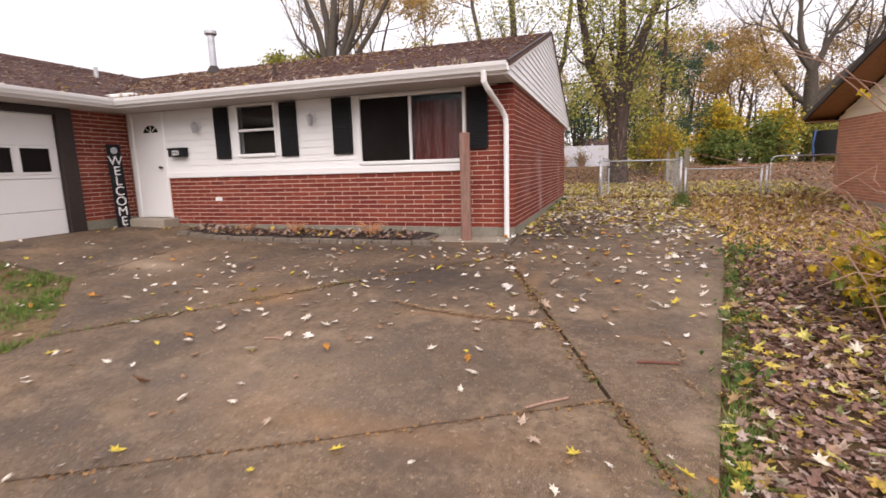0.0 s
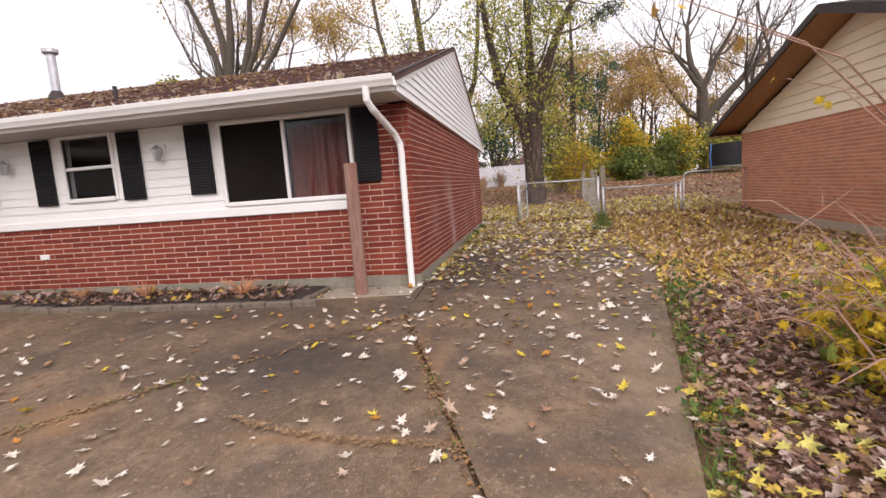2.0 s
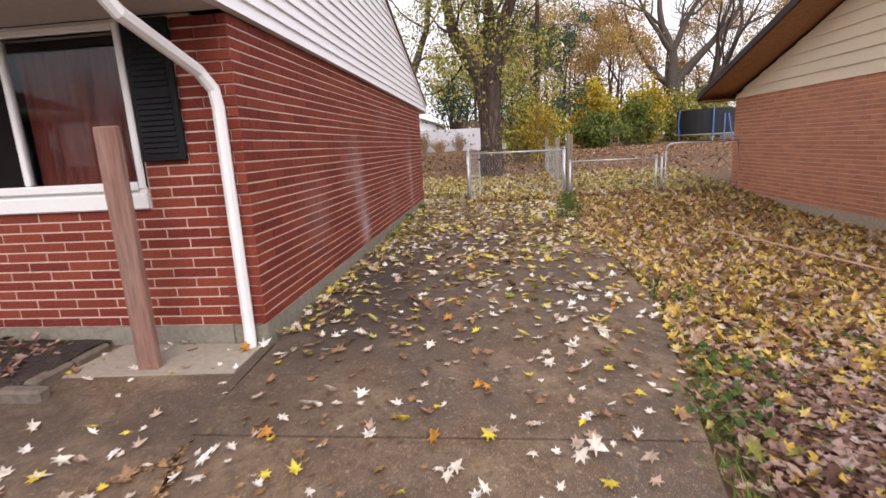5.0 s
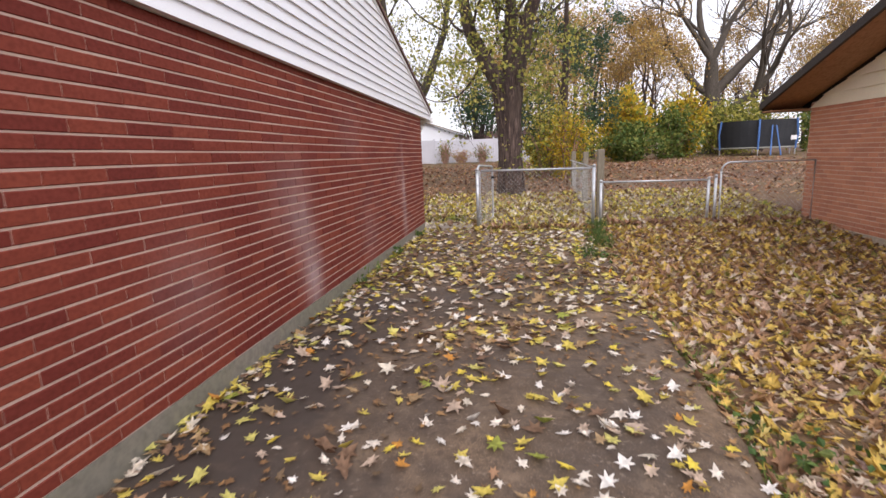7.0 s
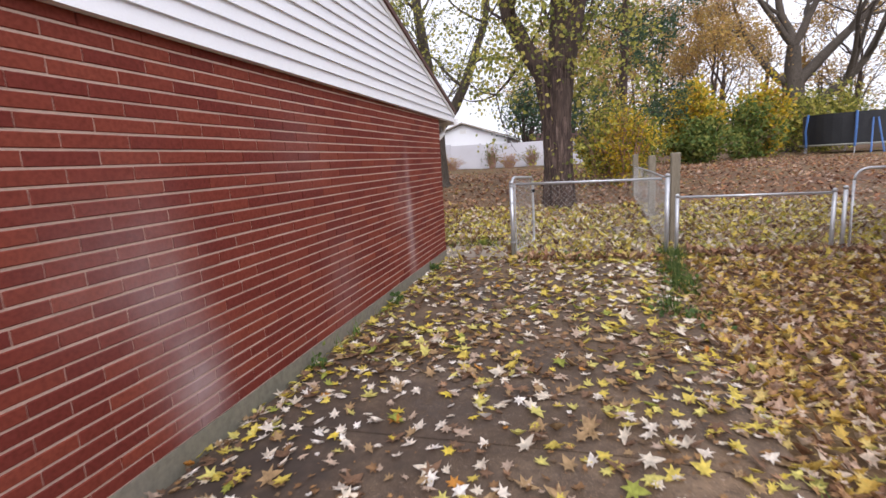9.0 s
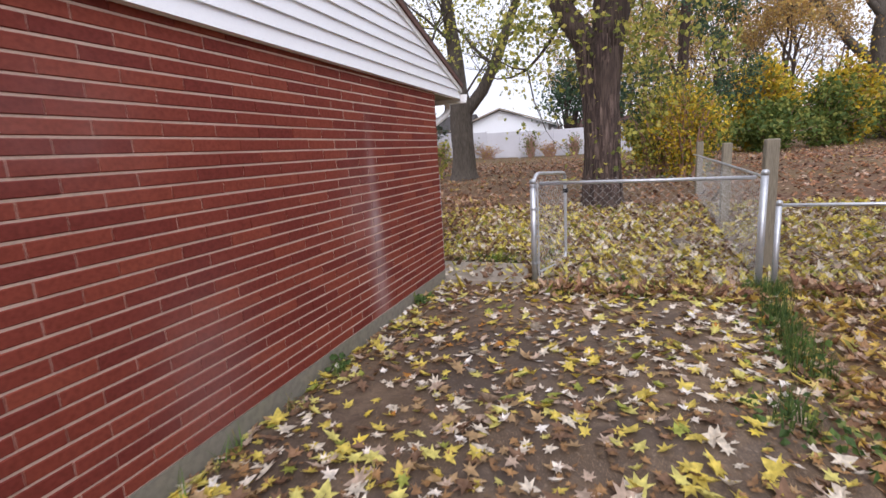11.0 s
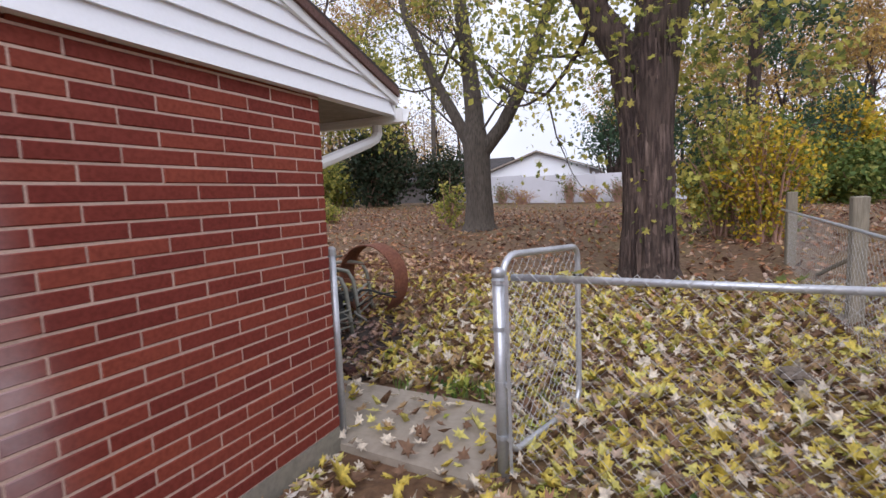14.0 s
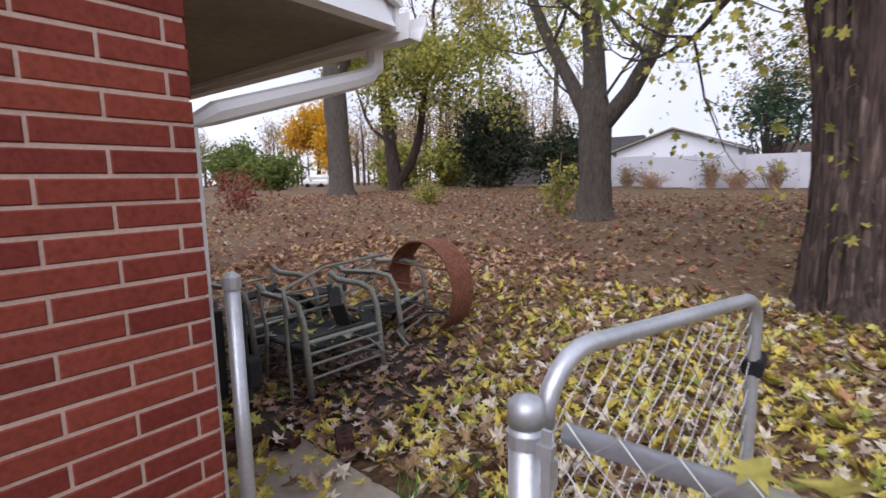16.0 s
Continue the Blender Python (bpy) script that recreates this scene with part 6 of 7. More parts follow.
for e in ends:
    e = Vector(e)
    s = Vector((2.4, 4.5, ground_z(2.4, 4.5) + 0.3))
    m = s.lerp(e, 0.45) + Vector((0.1, 0, 0.42))
    g.tube([s, s.lerp(m, 0.5) + Vector((0, 0, 0.15)), m, m.lerp(e, 0.5) + Vector((0, 0, 0.12)), e], [0.008, 0.007, 0.005, 0.004, 0.002], 5, caps=False)
    lf += [tuple(e + Vector((rr.gauss(0, 0.05), rr.gauss(0, 0.05), rr.uniform(-0.1, 0.0)))) for _ in range(2)]
part("brushwood", g, TWIG, brush)
part("foliage", leaves_mesh(lf, 0.065, 9, jitter=0.02, shape="lobed"), LEAF_GOLD, brush)

# ---------------------------------------------------------------- distance
white_house = thing("house", (-7.9, 52, 1.3), "white gabled house beyond the rear fence", "house")
g = Geo()
vs = [(-12.0, 49, 1.0), (-4.7, 49, 1.0), (-4.7, 49, 3.75), (-8.35, 49, 5.0), (-12.0, 49, 3.75)]
g.add(vs + [(p[0], 58, p[2]) for p in vs], [(0, 1, 2, 3, 4), (1, 6, 7, 2), (0, 4, 9, 5), (5, 9, 8, 7, 6)])
part("wall", g, SIDING, white_house, "white siding")
for x0, x1 in ((-12.5, -8.35), (-4.2, -8.35)):
    z0_, z1_ = 3.62, 5.04
    vs = [(x0, 48.6, z0_), (x1, 48.6, z1_), (x1, 58.4, z1_), (x0, 58.4, z0_)]
    part("roof", Geo().add(vs + [(p[0], p[1], p[2] + 0.1) for p in vs], [(0, 1, 2, 3), (7, 6, 5, 4), (0, 4, 5, 1), (1, 5, 6, 2), (2, 6, 7, 3), (3, 7, 4, 0)]), PALE, white_house, "pale grey roof")
part("vent", Geo().bev((-8.6, 48.96, 4.25), (-8.1, 48.99, 4.55), 0.01), WHITE, white_house)
shed = thing("house", (1.0, 53, 1.3), "low grey-roofed building behind the fence", "house")
part("wall", Geo().box((-3.0, 50, 1.0), (4.5, 55, 3.2)), SIDING, shed)
part("roof", Geo().add([(-3.4, 49.6, 3.2), (4.9, 49.6, 3.2), (4.9, 52.5, 4.0), (-3.4, 52.5, 4.0), (4.9, 55.4, 3.2), (-3.4, 55.4, 3.2)], [(0, 1, 2, 3), (3, 2, 4, 5), (0, 3, 5), (1, 4, 2)]), SHINGLE, shed)
rear = thing("rear_fence", (-7, 46, 1.3), "long white panel fence at the end of the yard", "fence")
x = -16.0
while x < 3.0:
    z = ground_z(x, 46)
    part("panel", Geo().bev((x + 0.07, 45.97, z + 0.05), (x + 2.33, 46.03, z + 1.85), 0.01), FENCEWHITE, rear)
    part("fence_post", Geo().bev((x - 0.065, 45.93, z - 0.05), (x + 0.065, 46.07, z + 1.98), 0.01), FENCEWHITE, rear)
    x += 2.4
dark_house = thing("house", (-20, 56, 1.3), "dark-roofed grey house in the distance", "house")
part("wall", Geo().box((-25, 53, 1.0), (-13, 60, 3.6)), ROOM, dark_house)
part("roof", Geo().add([(-25.6, 52.4, 3.5), (-12.4, 52.4, 3.5), (-12.4, 56.5, 5.4), (-25.6, 56.5, 5.4), (-12.4, 60.6, 3.5), (-25.6, 60.6, 3.5)], [(0, 1, 2, 3), (3, 2, 4, 5), (0, 3, 5), (1, 4, 2)]), SHINGLE2, dark_house)
car = thing("car", (-46, 50, 1.5), "white car parked beyond the hedge", "car")
part("body", Geo().bev((-48.2, 49.2, 1.85), (-43.9, 50.9, 2.45), 0.15).bev((-47.5, 49.35, 2.45), (-44.9, 50.75, 3.0), 0.25), WHITE, car)
for wx in (-47.3, -44.8):
    for wy in (49.2, 50.75):
        part("wheel", Geo().tube([(wx, wy, 1.78), (wx, wy + 0.18, 1.78)], 0.32, 14), BLACK, car)


def woods(name, spots, label, seed, h=(8, 13), tone=None):
    """A far belt of slim trees, past counting."""
    rr = random.Random(seed)
    gg, pp = Geo(), []
    for x, y in spots:
        z, hh = ground_z(x, y), rr.uniform(*h)
        gg.tube([(x, y, z - 0.1), (x + rr.gauss(0, 0.2), y, z + hh * 0.5), (x + rr.gauss(0, 0.6), y, z + hh)], [0.2, 0.12, 0.03], 5, caps=False)
        for _ in range(12):
            t = rr.uniform(0.2, 0.95)
            s = Vector((x, y, z + hh * t))
            e = s + Vector((rr.gauss(0, 1.6), rr.gauss(0, 1.2), rr.uniform(0.3, 2.4)))
            gg.tube([s, s.lerp(e, 0.5) + Vector((0, 0, 0.2)), e], [0.06, 0.035, 0.012], 3, caps=False)
            for _ in range(3):
                b = s.lerp(e, rr.uniform(0.3, 1))
                e2 = b + Vector((rr.gauss(0, 0.8), rr.gauss(0, 0.7), rr.uniform(0.0, 1.2)))
                gg.tube([b, e2], [0.022, 0.008], 3, caps=False)
                pp += [tuple(b.lerp(e2, rr.random())) for _ in range(3)]
        for _ in range(20):
            pp.append((x + rr.gauss(0, 1.5), y + rr.gauss(0, 1), z + abs(rr.gauss(0, 1.2))))
    a = solid(name + "_stems", gg, BARK2, label + ", bare stems", "woods", kind="stuff")
    b = solid(name + "_foliage", leaves_mesh(pp * 4, 0.21, seed, jitter=0.7), tone or LEAF_OCHRE, label + ", thin foliage", "woods", kind="stuff")


rr = random.Random(77)
woods("far_woods", [(rr.uniform(-2, 60), rr.uniform(56, 75)) for _ in range(60)] + [(rr.uniform(-95, -22), rr.uniform(58, 85)) for _ in range(90)] + [(rr.uniform(40, 70), rr.uniform(0, 56)) for _ in range(30)], "far belt of autumn trees", 81)
woods("street_woods", [(rr.uniform(-60, 40), rr.uniform(-45, -30)) for _ in range(60)], "trees across the street", 82, tone=LEAF_DARK)

# ---------------------------------------------------------------- fallen leaves and grass
STAR = [(0, -0.45), (0.12, -0.18), (0.42, -0.26), (0.26, -0.02), (0.5, 0.16), (0.2, 0.14), (0.16, 0.3), (0.0, 0.58), (-0.16, 0.3), (-0.2, 0.14), (-0.5, 0.16), (-0.26, -0.02), (-0.42, -0.26), (-0.12, -0.18)]


SIMPLE = [(0, -0.45), (0.42, -0.26), (0.2, 0.0), (0.5, 0.16), (0.14, 0.22), (0.0, 0.58), (-0.46, 0.14), (-0.18, -0.02), (-0.42, -0.26)]


def litter(name, places, size, mat, label, seed, curl=0.35, lift=0.012, tilt=0.25, outline=STAR):
    """Lobed leaves lying about; places are (x, y, ground height)."""
    rs = np.random.RandomState(seed)
    p = np.array(places, float)
    n, k = len(p), len(outline)
    tpl = np.array(outline)
    ang, s = rs.uniform(0, 6.283, n), size * rs.uniform(0.55, 1.25, n)
    asp = rs.uniform(0.6, 1.0, n)
    c, sn = np.cos(ang), np.sin(ang)
    lx, ly = tpl[:, 0][None] * s[:, None] * asp[:, None], tpl[:, 1][None] * s[:, None]
    cu = rs.uniform(-0.6, 1.0, n) * curl
    lz = (tpl[:, 0] ** 2 * 1.6 + tpl[:, 1] ** 2 * 0.7)[None] * s[:, None] * cu[:, None] * 1.6
    t1, t2 = rs.normal(0, tilt, n), rs.normal(0, tilt, n)
    lz = lz + lx * t1[:, None] + ly * t2[:, None]
    lz -= lz.min(axis=1, keepdims=True)
    X = p[:, 0:1] + lx * c[:, None] - ly * sn[:, None]
    Y = p[:, 1:2] + lx * sn[:, None] + ly * c[:, None]
    Z = p[:, 2:3] + lz + rs.uniform(0.002, lift, n)[:, None]
    mid_z = Z.min(axis=1) + 0.002
    V = np.concatenate([np.stack([X, Y, Z], 2), np.stack([p[:, 0], p[:, 1], mid_z], 1)[:, None, :]], 1).reshape(-1, 3)
    base = np.arange(n)[:, None, None] * (k + 1)
    tri = np.array([(i, (i + 1) % k, k) for i in range(k)])[None]
    F = (base + tri).reshape(-1, 3)
    me = bpy.data.meshes.new(name)
    me.vertices.add(len(V))
    me.vertices.foreach_set("co", V.ravel())
    me.loops.add(F.size)
    me.loops.foreach_set("vertex_index", F.ravel().astype(np.int32))
    me.polygons.add(len(F))
    me.polygons.foreach_set("loop_start", np.arange(0, F.size, 3, dtype=np.int32))
    me.materials.append(mat)
    me.update(calc_edges=True)
    me.validate()
    return tagged(new(name, me), label, "fallen leaves", kind="stuff")


def inside(x, y, poly):
    hit = False
    for (x0, y0), (x1, y1) in zip(poly, poly[1:] + poly[:1]):
        if (y0 > y) != (y1 > y) and x < (x1 - x0) * (y - y0) / (y1 - y0) + x0:
            hit = not hit
    return hit


def paved(x, y):
    return any(inside(x, y, c) for c in SLABS)


def in_house(x, y):
    return (XW - 8 < x < XS and YF < y < YB) or (x < XW and 0 < y < YB) or (NX < x and NY0 < y < NY1)


def scatter(n, x0, x1, y0, y1, keep, seed):
    rr = random.Random(seed)
    out = []
    for _ in range(n):
        x, y = rr.uniform(x0, x1), rr.uniform(y0, y1)
        if in_house(x, y) or rr.random() > keep(x, y):
            continue
        out.append((x, y, ground_z(x, y) + (0.026 if paved(x, y) else 0.038 if (-2.3 < x < -0.35 and 15.35 < y < 16.35) else 0.0)))
    return out


DIRT = leaf_material("dry joint debris", ((0.0, (0.20, 0.11, 0.05)), (0.5, (0.30, 0.17, 0.07)), (0.8, (0.14, 0.09, 0.05))), through_light=0)


def drive_keep(x, y):
    if not paved(x, y):
        return 0
    patch = 0.55 + 0.9 * noise.noise((x * 0.6, y * 0.6, 4))
    return max(0.0, patch) * (0.15 + 0.3 * smooth(2.5, 6, y) + 0.55 * smooth(7, 12.5, y)) * (0.35 + 0.65 * smooth(-7, -2, x))


litter("leaf_litter", scatter(19000, -8.7, 1.75, -2, 15, drive_keep, 1), 0.086, LEAF_DRIVE, "pale and yellow maple leaves scattered over the concrete", 1)
litter("leaf_litter", scatter(6200, -1.3, 1.75, 7, 15, lambda x, y: (paved(x, y)) * (0.15 + 0.6 * smooth(8, 12, y)) * max(0.2, 0.6 + noise.noise((x, y, 8))), 21), 0.112, LEAF_YELLOW, "yellow maple leaves over the concrete strip", 21)
litter("leaf_litter", scatter(9000, -1.3, 1.75, 5.5, 15, lambda x, y: (paved(x, y)) * (0.1 + 0.6 * smooth(6, 12, y)) * max(0.0, 0.5 + 1.2 * noise.noise((x * 0.8, y * 0.8, 18))), 23), 0.06, DIRT, "rotted brown leaves on the concrete strip", 23, tilt=0.2)
LEAF_YARD = leaf_material("curled red-brown leaves", ((0.0, (0.46, 0.24, 0.13)), (0.28, (0.33, 0.16, 0.09)), (0.5, (0.54, 0.36, 0.24)), (0.64, (0.13, 0.065, 0.045)), (0.84, (0.56, 0.42, 0.33)), (0.95, (0.50, 0.36, 0.12))))
lawn = lambda x, y: 0.0 if paved(x, y) else 1.0
edge_x = lambda y: 0.45 + (y - 2.0) * 0.1895 if y < 6.2 else 1.24 + (y - 6.2) * 0.19 if y < 8.4 else 1.7
litter("leaf_litter", scatter(58000, 0.2, 5.6, -2.5, 8.5, lambda x, y: lawn(x, y) * smooth(-2.5, 0.2, y) * (0.12 + 0.88 * smooth(0.03, 0.2, x - edge_x(y))) * (1 - 0.8 * smooth(6.0, 8.5, y)), 2), 0.066, LEAF_PINK, "thick dry pinkish-brown leaves on the lawn", 2, tilt=0.28, lift=0.03, outline=SIMPLE)
litter("leaf_litter", scatter(1700, 0.5, 2.4, 0.2, 4.5, lambda x, y: lawn(x, y) * 0.8, 47), 0.085, LEAF_YELLOW, "yellow leaves over the dry pink ones", 47, tilt=0.3, lift=0.05)
litter("leaf_litter", scatter(21000, 0.9, 5.7, 5.5, 15.5, lambda x, y: lawn(x, y) * smooth(5.5, 8.5, y), 3), 0.088, LEAF_SIDE, "yellow and brown leaves covering the side lawn", 3, tilt=0.45, lift=0.04)
litter("leaf_litter", scatter(26000, -4.5, 6.0, 14.95, 20.5, lambda x, y: lawn(x, y) * (0.4 * (1 - smooth(1.0, 0.4, math.hypot((x + 3.0) / 1.2, y - 17.2))) if x < -2.0 else 0.22 if (x < -0.4 and y < 16.4) else 1), 4), 0.1, LEAF_YELLOW, "yellow leaves thick on the back lawn", 4, tilt=0.45, lift=0.04)
litter("leaf_litter", scatter(42000, -22, 16, 18, 40, lambda x, y: (1 - 0.85 * smooth(24, 40, y)) * smooth(-22, -17, x) * smooth(16, 10, x) * smooth(18, 20.5, y + 0.6 * abs(min(0, x + 1))), 5), 0.1, LEAF_YARD, "brown leaves spread over the back yard", 5, tilt=0.35, lift=0.05, outline=SIMPLE)
litter("leaf_litter", scatter(6500, -8, 0, 16, 22, lambda x, y: smooth(-1.5, -3.5, x) * (0.15 + 0.85 * smooth(0.9, 1.4, math.hypot((x + 3.0) / 1.2, y - 17.2))) if y > 16.4 else 0.0, 6), 0.11, LEAF_BROWN, "brown leaves round the old furniture", 6, tilt=0.4, lift=0.05)
litter("leaf_litter", [(x, y, ground_z(x, y) + 0.09) for x, y in ((rnd.uniform(-6.9, -2.7), rnd.uniform(6.55, 7.15)) for _ in range(760))], 0.08, LEAF_PINK, "dry leaves on the mulch", 7, tilt=0.4)
rr = random.Random(9)
litter("leaf_litter", [(x, y, 0.53) for x, y in ((XS + 0.02 + abs(rr.gauss(0, 0.12)), rr.uniform(7.3, 15.3)) for _ in range(420))], 0.08, LEAF_YELLOW, "leaves drifted along the house wall", 8)
# leaves on the roof
pts = []
for _ in range(4400):
    x, y = rr.uniform(-11.5, XG - 0.05), rr.uniform(YE, RIDGE_Y)
    if x < XE - (y - YE) or rr.random() > 0.35 + 0.65 * smooth(-3, -8, x) + 0.3 * noise.noise((x, y, 0)):
        continue
    pts.append((x, y, EAVE + SLOPE * (y - YE) + 0.012))
for _ in range(1300):
    y, x = rr.uniform(0.5, RIDGE_Y), XE - rr.uniform(0, 4.5)
    if y < YE + (XE - x):
        pts.append((x, y, EAVE + SLOPE * (XE - x) + 0.012))
ROOFLEAF = leaf_material("leaves on the roof", ((0.0, (0.40, 0.25, 0.16)), (0.25, (0.50, 0.34, 0.22)), (0.4, (0.20, 0.10, 0.07)), (0.6, (0.66, 0.55, 0.44)), (0.9, (0.55, 0.40, 0.12))))
litter("leaf_litter", pts, 0.085, ROOFLEAF, "brown leaves strewn over the roof", 10, tilt=0.2)
pts = [(rr.uniform(XE - 0.2, XG), YE - 0.05 + rr.gauss(0, 0.02), EAVE + 0.005) for _ in range(160)]
litter("leaf_litter", pts, 0.07, ROOFLEAF, "leaves caught in the gutter", 11, tilt=0.6)


TANGRASS = leaf_material("thin autumn lawn", ((0.0, (0.30, 0.22, 0.09)), (0.35, (0.22, 0.20, 0.07)), (0.6, (0.36, 0.26, 0.13)), (0.85, (0.16, 0.18, 0.05))))


def grass(name, places, h, label, seed, per=7, mat=None):
    rr = random.Random(seed)
    gg = Geo()
    for x, y, z in places:
        for _ in range(per):
            a, s, hh = rr.uniform(0, 6.283), rr.uniform(0.01, 0.05), h * rr.uniform(0.5, 1.2)
            bx, by = x + rr.gauss(0, 0.03), y + rr.gauss(0, 0.03)
            ca, sa = math.cos(a), math.sin(a)
            w = 0.004
            gg.add([(bx - sa * w, by + ca * w, z - 0.01), (bx + sa * w, by - ca * w, z - 0.01), (bx + ca * s + sa * w * 0.6, by + sa * s - ca * w * 0.6, z + hh * 0.6), (bx + ca * s - sa * w * 0.6, by + sa * s + ca * w * 0.6, z + hh * 0.6), (bx + ca * s * 2.2, by + sa * s * 2.2, z + hh)],
                   [(0, 1, 2, 3), (3, 2, 4)])
    return solid(name, gg, mat or GRASS, label, "grass", kind="stuff")


def along(a, b, n, w, rr, lift=0.0):
    out = []
    for _ in range(n):
        t = rr.random()
        x, y = a[0] + (b[0] - a[0]) * t + rr.gauss(0, w), a[1] + (b[1] - a[1]) * t + rr.gauss(0, w)
        out.append((x, y, ground_z(x, y) + lift))
    return out


edge = [p for a, b, n in (((0.52, 2.0), (0.72, 3.0), 70), ((0.72, 3.0), (1.32, 6.2), 120), ((1.34, 6.2), (1.76, 8.4), 70), ((1.76, 8.4), (1.8, 10.4), 60), ((1.82, 13.2), (1.86, 15.4), 60), ((0.3, 0.6), (0.52, 2.0), 60)) for p in along(a, b, n, 0.05, rr)]
grass("grass_edge", edge, 0.055, "green grass along the driveway edge", 12, per=7)
WEED = leaf_material("dark green weeds", ((0.0, (0.06, 0.11, 0.03)), (0.4, (0.10, 0.16, 0.04)), (0.75, (0.17, 0.21, 0.06))))
tall = [p for x, y, n in ((1.84, 14.6, 26), (1.8, 14.15, 22), (1.92, 15.15, 30), (1.75, 13.75, 14), (1.5, 13.0, 10)) for p in along((x, y - 0.12), (x, y + 0.12), n, 0.05, rr)]
grass("tall_grass", tall, 0.22, "tall dark grass tufts at the concrete's edge", 49, per=7, mat=WEED)
clumps = []
for x, y, w, n in ((1.5, 13.0, 0.16, 150), (1.75, 12.8, 0.1, 60), (1.85, 8.4, 0.14, 130), (1.42, 6.4, 0.12, 110), (1.72, 6.9, 0.16, 130), (1.2, 5.2, 0.08, 60), (1.0, 4.2, 0.08, 70), (0.8, 3.2, 0.07, 60), (1.78, 14.4, 0.12, 120), (1.72, 13.8, 0.1, 90), (1.9, 15.2, 0.13, 150), (-1.27, 12.9, 0.05, 60), (-1.27, 14.5, 0.06, 90), (-1.27, 11.2, 0.04, 40), (-1.0, 16.5, 0.2, 60), (0.7, 15.1, 0.2, 90), (2.6, 7.6, 0.3, 90)):
    for _ in range(int(n * 0.55)):
        px, py = max(XS + 0.03, rr.gauss(x, w)), rr.gauss(y, w)
        clumps.append((px, py, ground_z(px, py) + 0.03 + abs(rr.gauss(0, 0.045))))
solid("ground_weeds", leaves_mesh(clumps, 0.05, 48, jitter=0.008), WEED, "low broad-leaved green weeds at the concrete's edge", "weeds", kind="stuff")
patch = [p for p in scatter(8000, -9, -3.2, -1, 5.2, lambda x, y: 0.0 if paved(x, y) else max(0.05, min(1.0, 0.62 + 1.3 * noise.noise((x * 1.1, y * 1.1, 3)))), 13)]
grass("grass_patch", patch, 0.065, "green grass at the edge of the driveway", 14, per=9)
litter("leaf_litter", scatter(900, -8.8, -3.2, -1, 5.2, lambda x, y: 0.0 if paved(x, y) else 0.8, 43), 0.07, LEAF_DRIVE, "pale leaves lying in the grass", 43, lift=0.06)
joints = along((0.36, 2.0), (0.05, 2.75), 18, 0.012, rr, 0.01) + along((-4.6, 2.74), (-2.6, 4.7), 46, 0.02, rr, 0.012) + along((-0.06, 2.93), (-1.2, 5.9), 12, 0.01, rr, 0.01)
grass("joint_grass", joints, 0.035, "grass and moss in the slab joints", 15, per=5)
weeds = along((-1.6, 16.45), (-0.5, 16.4), 30, 0.08, rr) + along((1.7, 15.3), (2.1, 15.5), 40, 0.08, rr) + along((1.75, 13.9), (1.95, 14.2), 26, 0.08, rr) + along((-1.25, 11.0), (-1.25, 13.4), 14, 0.03, rr, 0.02) + along((-0.2, 15.15), (1.6, 15.2), 50, 0.06, rr)
grass("weeds", weeds, 0.13, "green weeds by the fence posts", 16, per=6)
thin = scatter(12500, -26, 24, 21, 46, lambda x, y: 0.1 + 0.8 * smooth(28, 38, y), 17)
grass("lawn_grass", thin, 0.09, "thin tan-green grass of the back yard", 18, per=4, mat=TANGRASS)
crumbs = along((0.42, 1.85), (0.03, 2.78), 260, 0.02, rr, 0.012) + along((-0.06, 2.93), (-1.27, 6.1), 420, 0.025, rr, 0.014) + along((-4.3, 0.55), (0.05, 2.78), 260, 0.012, rr, 0.012) + along((-4.6, 2.74), (-1.3, 5.95), 380, 0.03, rr, 0.014)
litter("joint_debris", crumbs, 0.035, DIRT, "brown leaf crumbs in the slab joints", 19)
chips = scatter(9000, -8, 1.7, -0.5, 14.9, lambda x, y: (0.5 + 0.8 * noise.noise((x * 0.9, y * 0.9, 7))) * (1.0 if paved(x, y) else 0.0), 33)
litter("leaf_crumbs", chips, 0.022, DIRT, "small brown leaf crumbs over the concrete", 34, tilt=0.2)
RUSTWOOD = material("red-brown dead wood", (0.16, 0.06, 0.04), 0.9, grain=40, bump=0.3)
SAND = leaf_material("sandy crack filling", ((0.0, (0.30, 0.19, 0.10)), (0.5, (0.22, 0.13, 0.07)), (0.8, (0.36, 0.25, 0.15))), through_light=0)
crack = [(-1.95, 4.12), (-1.6, 4.0), (-1.29, 3.93), (-0.97, 3.87), (-0.67, 3.88), (-0.4, 3.84)]
crack2 = [(0.55, 2.9), (0.42, 3.2), (0.5, 3.5), (0.38, 3.9)]
lines = [p for q, n, w in ((crack, 420, 0.02), (crack2, 80, 0.008)) for a, b in zip(q, q[1:]) for p in along(a, b, n // 5, w, rr, 0.026)]
lines += along((-4.3, 3.02), (-3.36, 3.86), 130, 0.03, rr, 0.026) + along((-3.36, 3.86), (-2.6, 4.75), 260, 0.035, rr, 0.026) + along((-0.5, 4.1), (-1.2, 5.95), 160, 0.04, rr, 0.026)
litter("crack_sand", lines, 0.03, SAND, "sandy debris in a driveway crack", 45, tilt=0.1)
ridge = along((2.0, 15.32), (5.5, 15.38), 700, 0.07, rr, 0.02) + along((-0.2, 15.05), (1.8, 15.08), 320, 0.05, rr, 0.015)
litter("leaf_ridge", ridge, 0.09, LEAF_BROWN, "brown leaves banked along the fence foot", 35, tilt=0.5, lift=0.08)
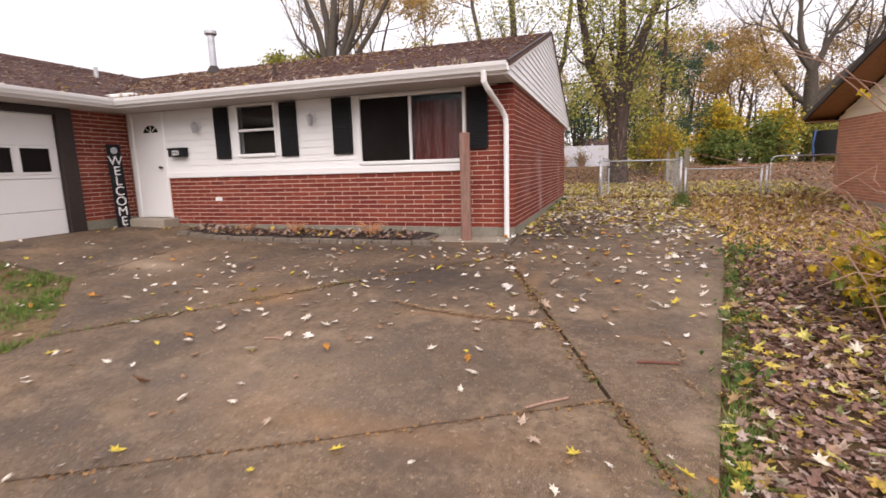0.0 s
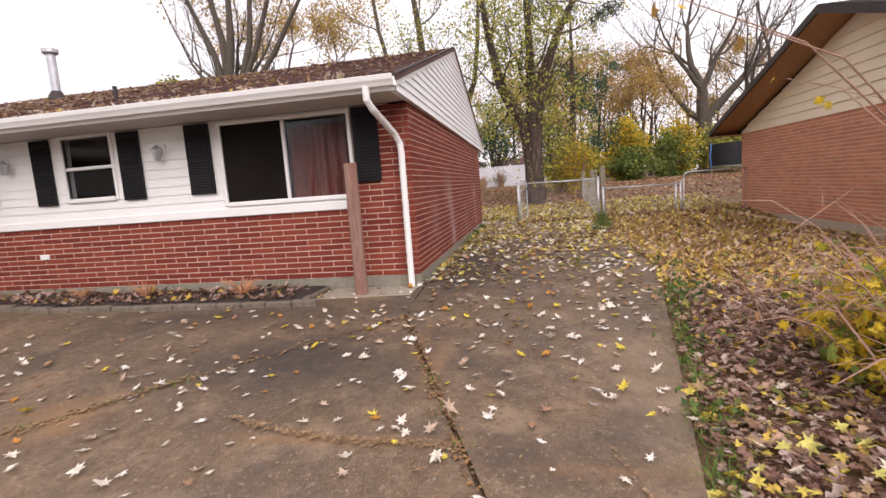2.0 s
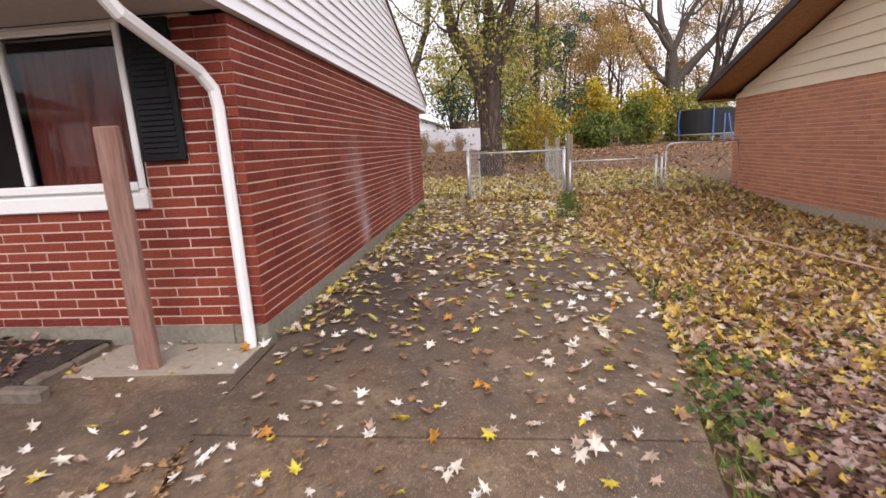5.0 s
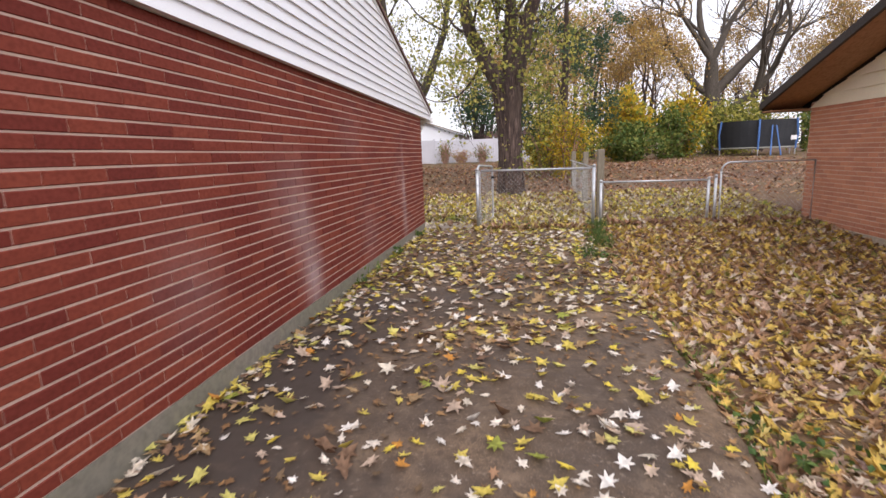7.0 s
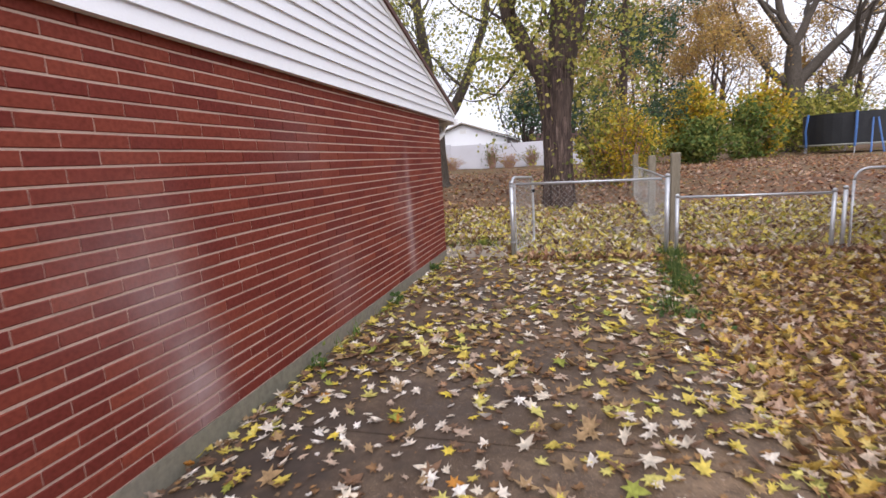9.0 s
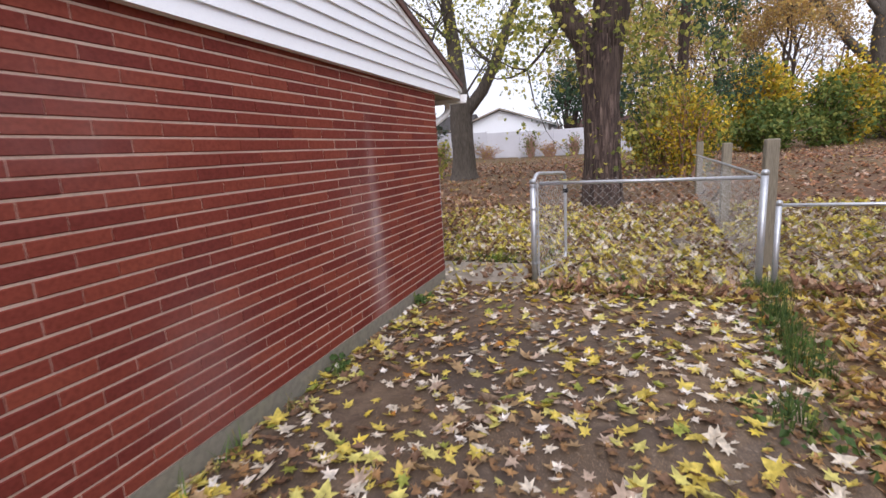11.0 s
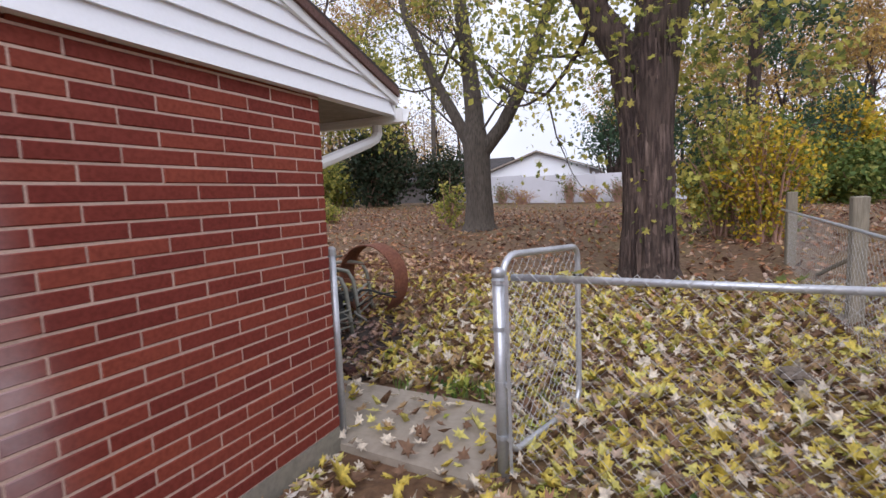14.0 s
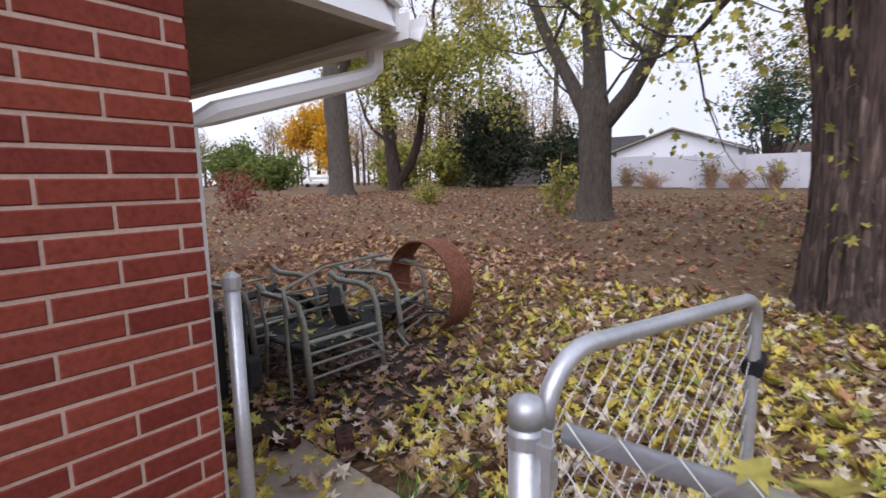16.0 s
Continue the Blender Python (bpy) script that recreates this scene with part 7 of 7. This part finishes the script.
soil_leaves = [(x, y, ground_z(x, y) + 0.03) for x, y in ((rr.gauss(-2.8, 0.7), rr.gauss(16.9, 0.6)) for _ in range(1000)) if x < -1.6 and y > 16.4]
litter("leaf_litter", soil_leaves, 0.085, LEAF_PINK, "dull leaves on the damp soil", 36, tilt=0.3)
litter("rail_leaves", [(0.05, FY + 0.01, 1.645), (0.10, FY + 0.005, 1.645), (0.14, FY + 0.015, 1.645), (0.95, FY + 0.01, 1.638), (1.02, FY + 0.01, 1.636)], 0.085, LEAF_LIME, "yellow-green leaves lying on the fence rail", 37)

# sticks on the driveway
for pts, r in ((((0.20, 3.29), (0.32, 3.31), (0.45, 3.32)), 0.009), (((-0.42, 2.58), (-0.32, 2.66), (-0.2, 2.74)), 0.007), (((-2.6, 3.1), (-2.5, 3.13), (-2.42, 3.11)), 0.006)):
    st = thing("stick", (pts[0][0], pts[0][1], ground_z(*pts[0]) + 0.02), "short dead brown stick lying on concrete", "stick", group="sticks on the driveway")
    part("wood", Geo().tube([(x, y, ground_z(x, y) + 0.024 + r) for x, y in pts], r, 7), TWIG if r < 0.008 else RUSTWOOD, st)
# leaves caught on the old chairs
seat = [(-2.92 + rr.uniform(-0.28, 0.22), 17.03 + rr.uniform(-0.28, 0.28), z0 + 0.335) for _ in range(26)] + [(-3.2 + rr.uniform(-0.3, 0.25), 18.0 + rr.uniform(-0.28, 0.28), z0 + 0.41) for _ in range(34)] + [(-3.62 + rr.uniform(-0.28, 0.22), 16.98 + rr.uniform(-0.28, 0.28), z0 + 0.335) for _ in range(26)]
litter("seat_leaves", seat, 0.095, LEAF_YELLOW, "pale and yellow leaves caught on the chairs", 46, tilt=0.3)

# ---------------------------------------------------------------- bricks, laid last
lay_bricks(wall_side, (XS, YF, ZB), (0, 1, 0), (1, 0, 0), YB - YF, 29, BRICK, lambda s, z: s > YB - YF - 3.4, shift=-0.028, open_from=6.0)
lay_bricks(wall_front, (XD, YF, ZB), (1, 0, 0), (0, -1, 0), XS - XD, 12, BRICK)
lay_bricks(wall_front, (-2.055, YF, ZB + 12 * COURSE), (1, 0, 0), (0, -1, 0), XS + 2.055, 17, BRICK)
lay_bricks(wall_wing, (XW, 6.2, 0.8), (0, 1, 0), (1, 0, 0), YF - 6.2, 27, BRICK)
lay_bricks(nwall, (NX, NY0, 0.5306), (0, 1, 0), (-1, 0, 0), NY1 - NY0, 29, BRICK2, lambda s, z: 5.2 < s < 7.4, brick=0.214, course=0.0714)
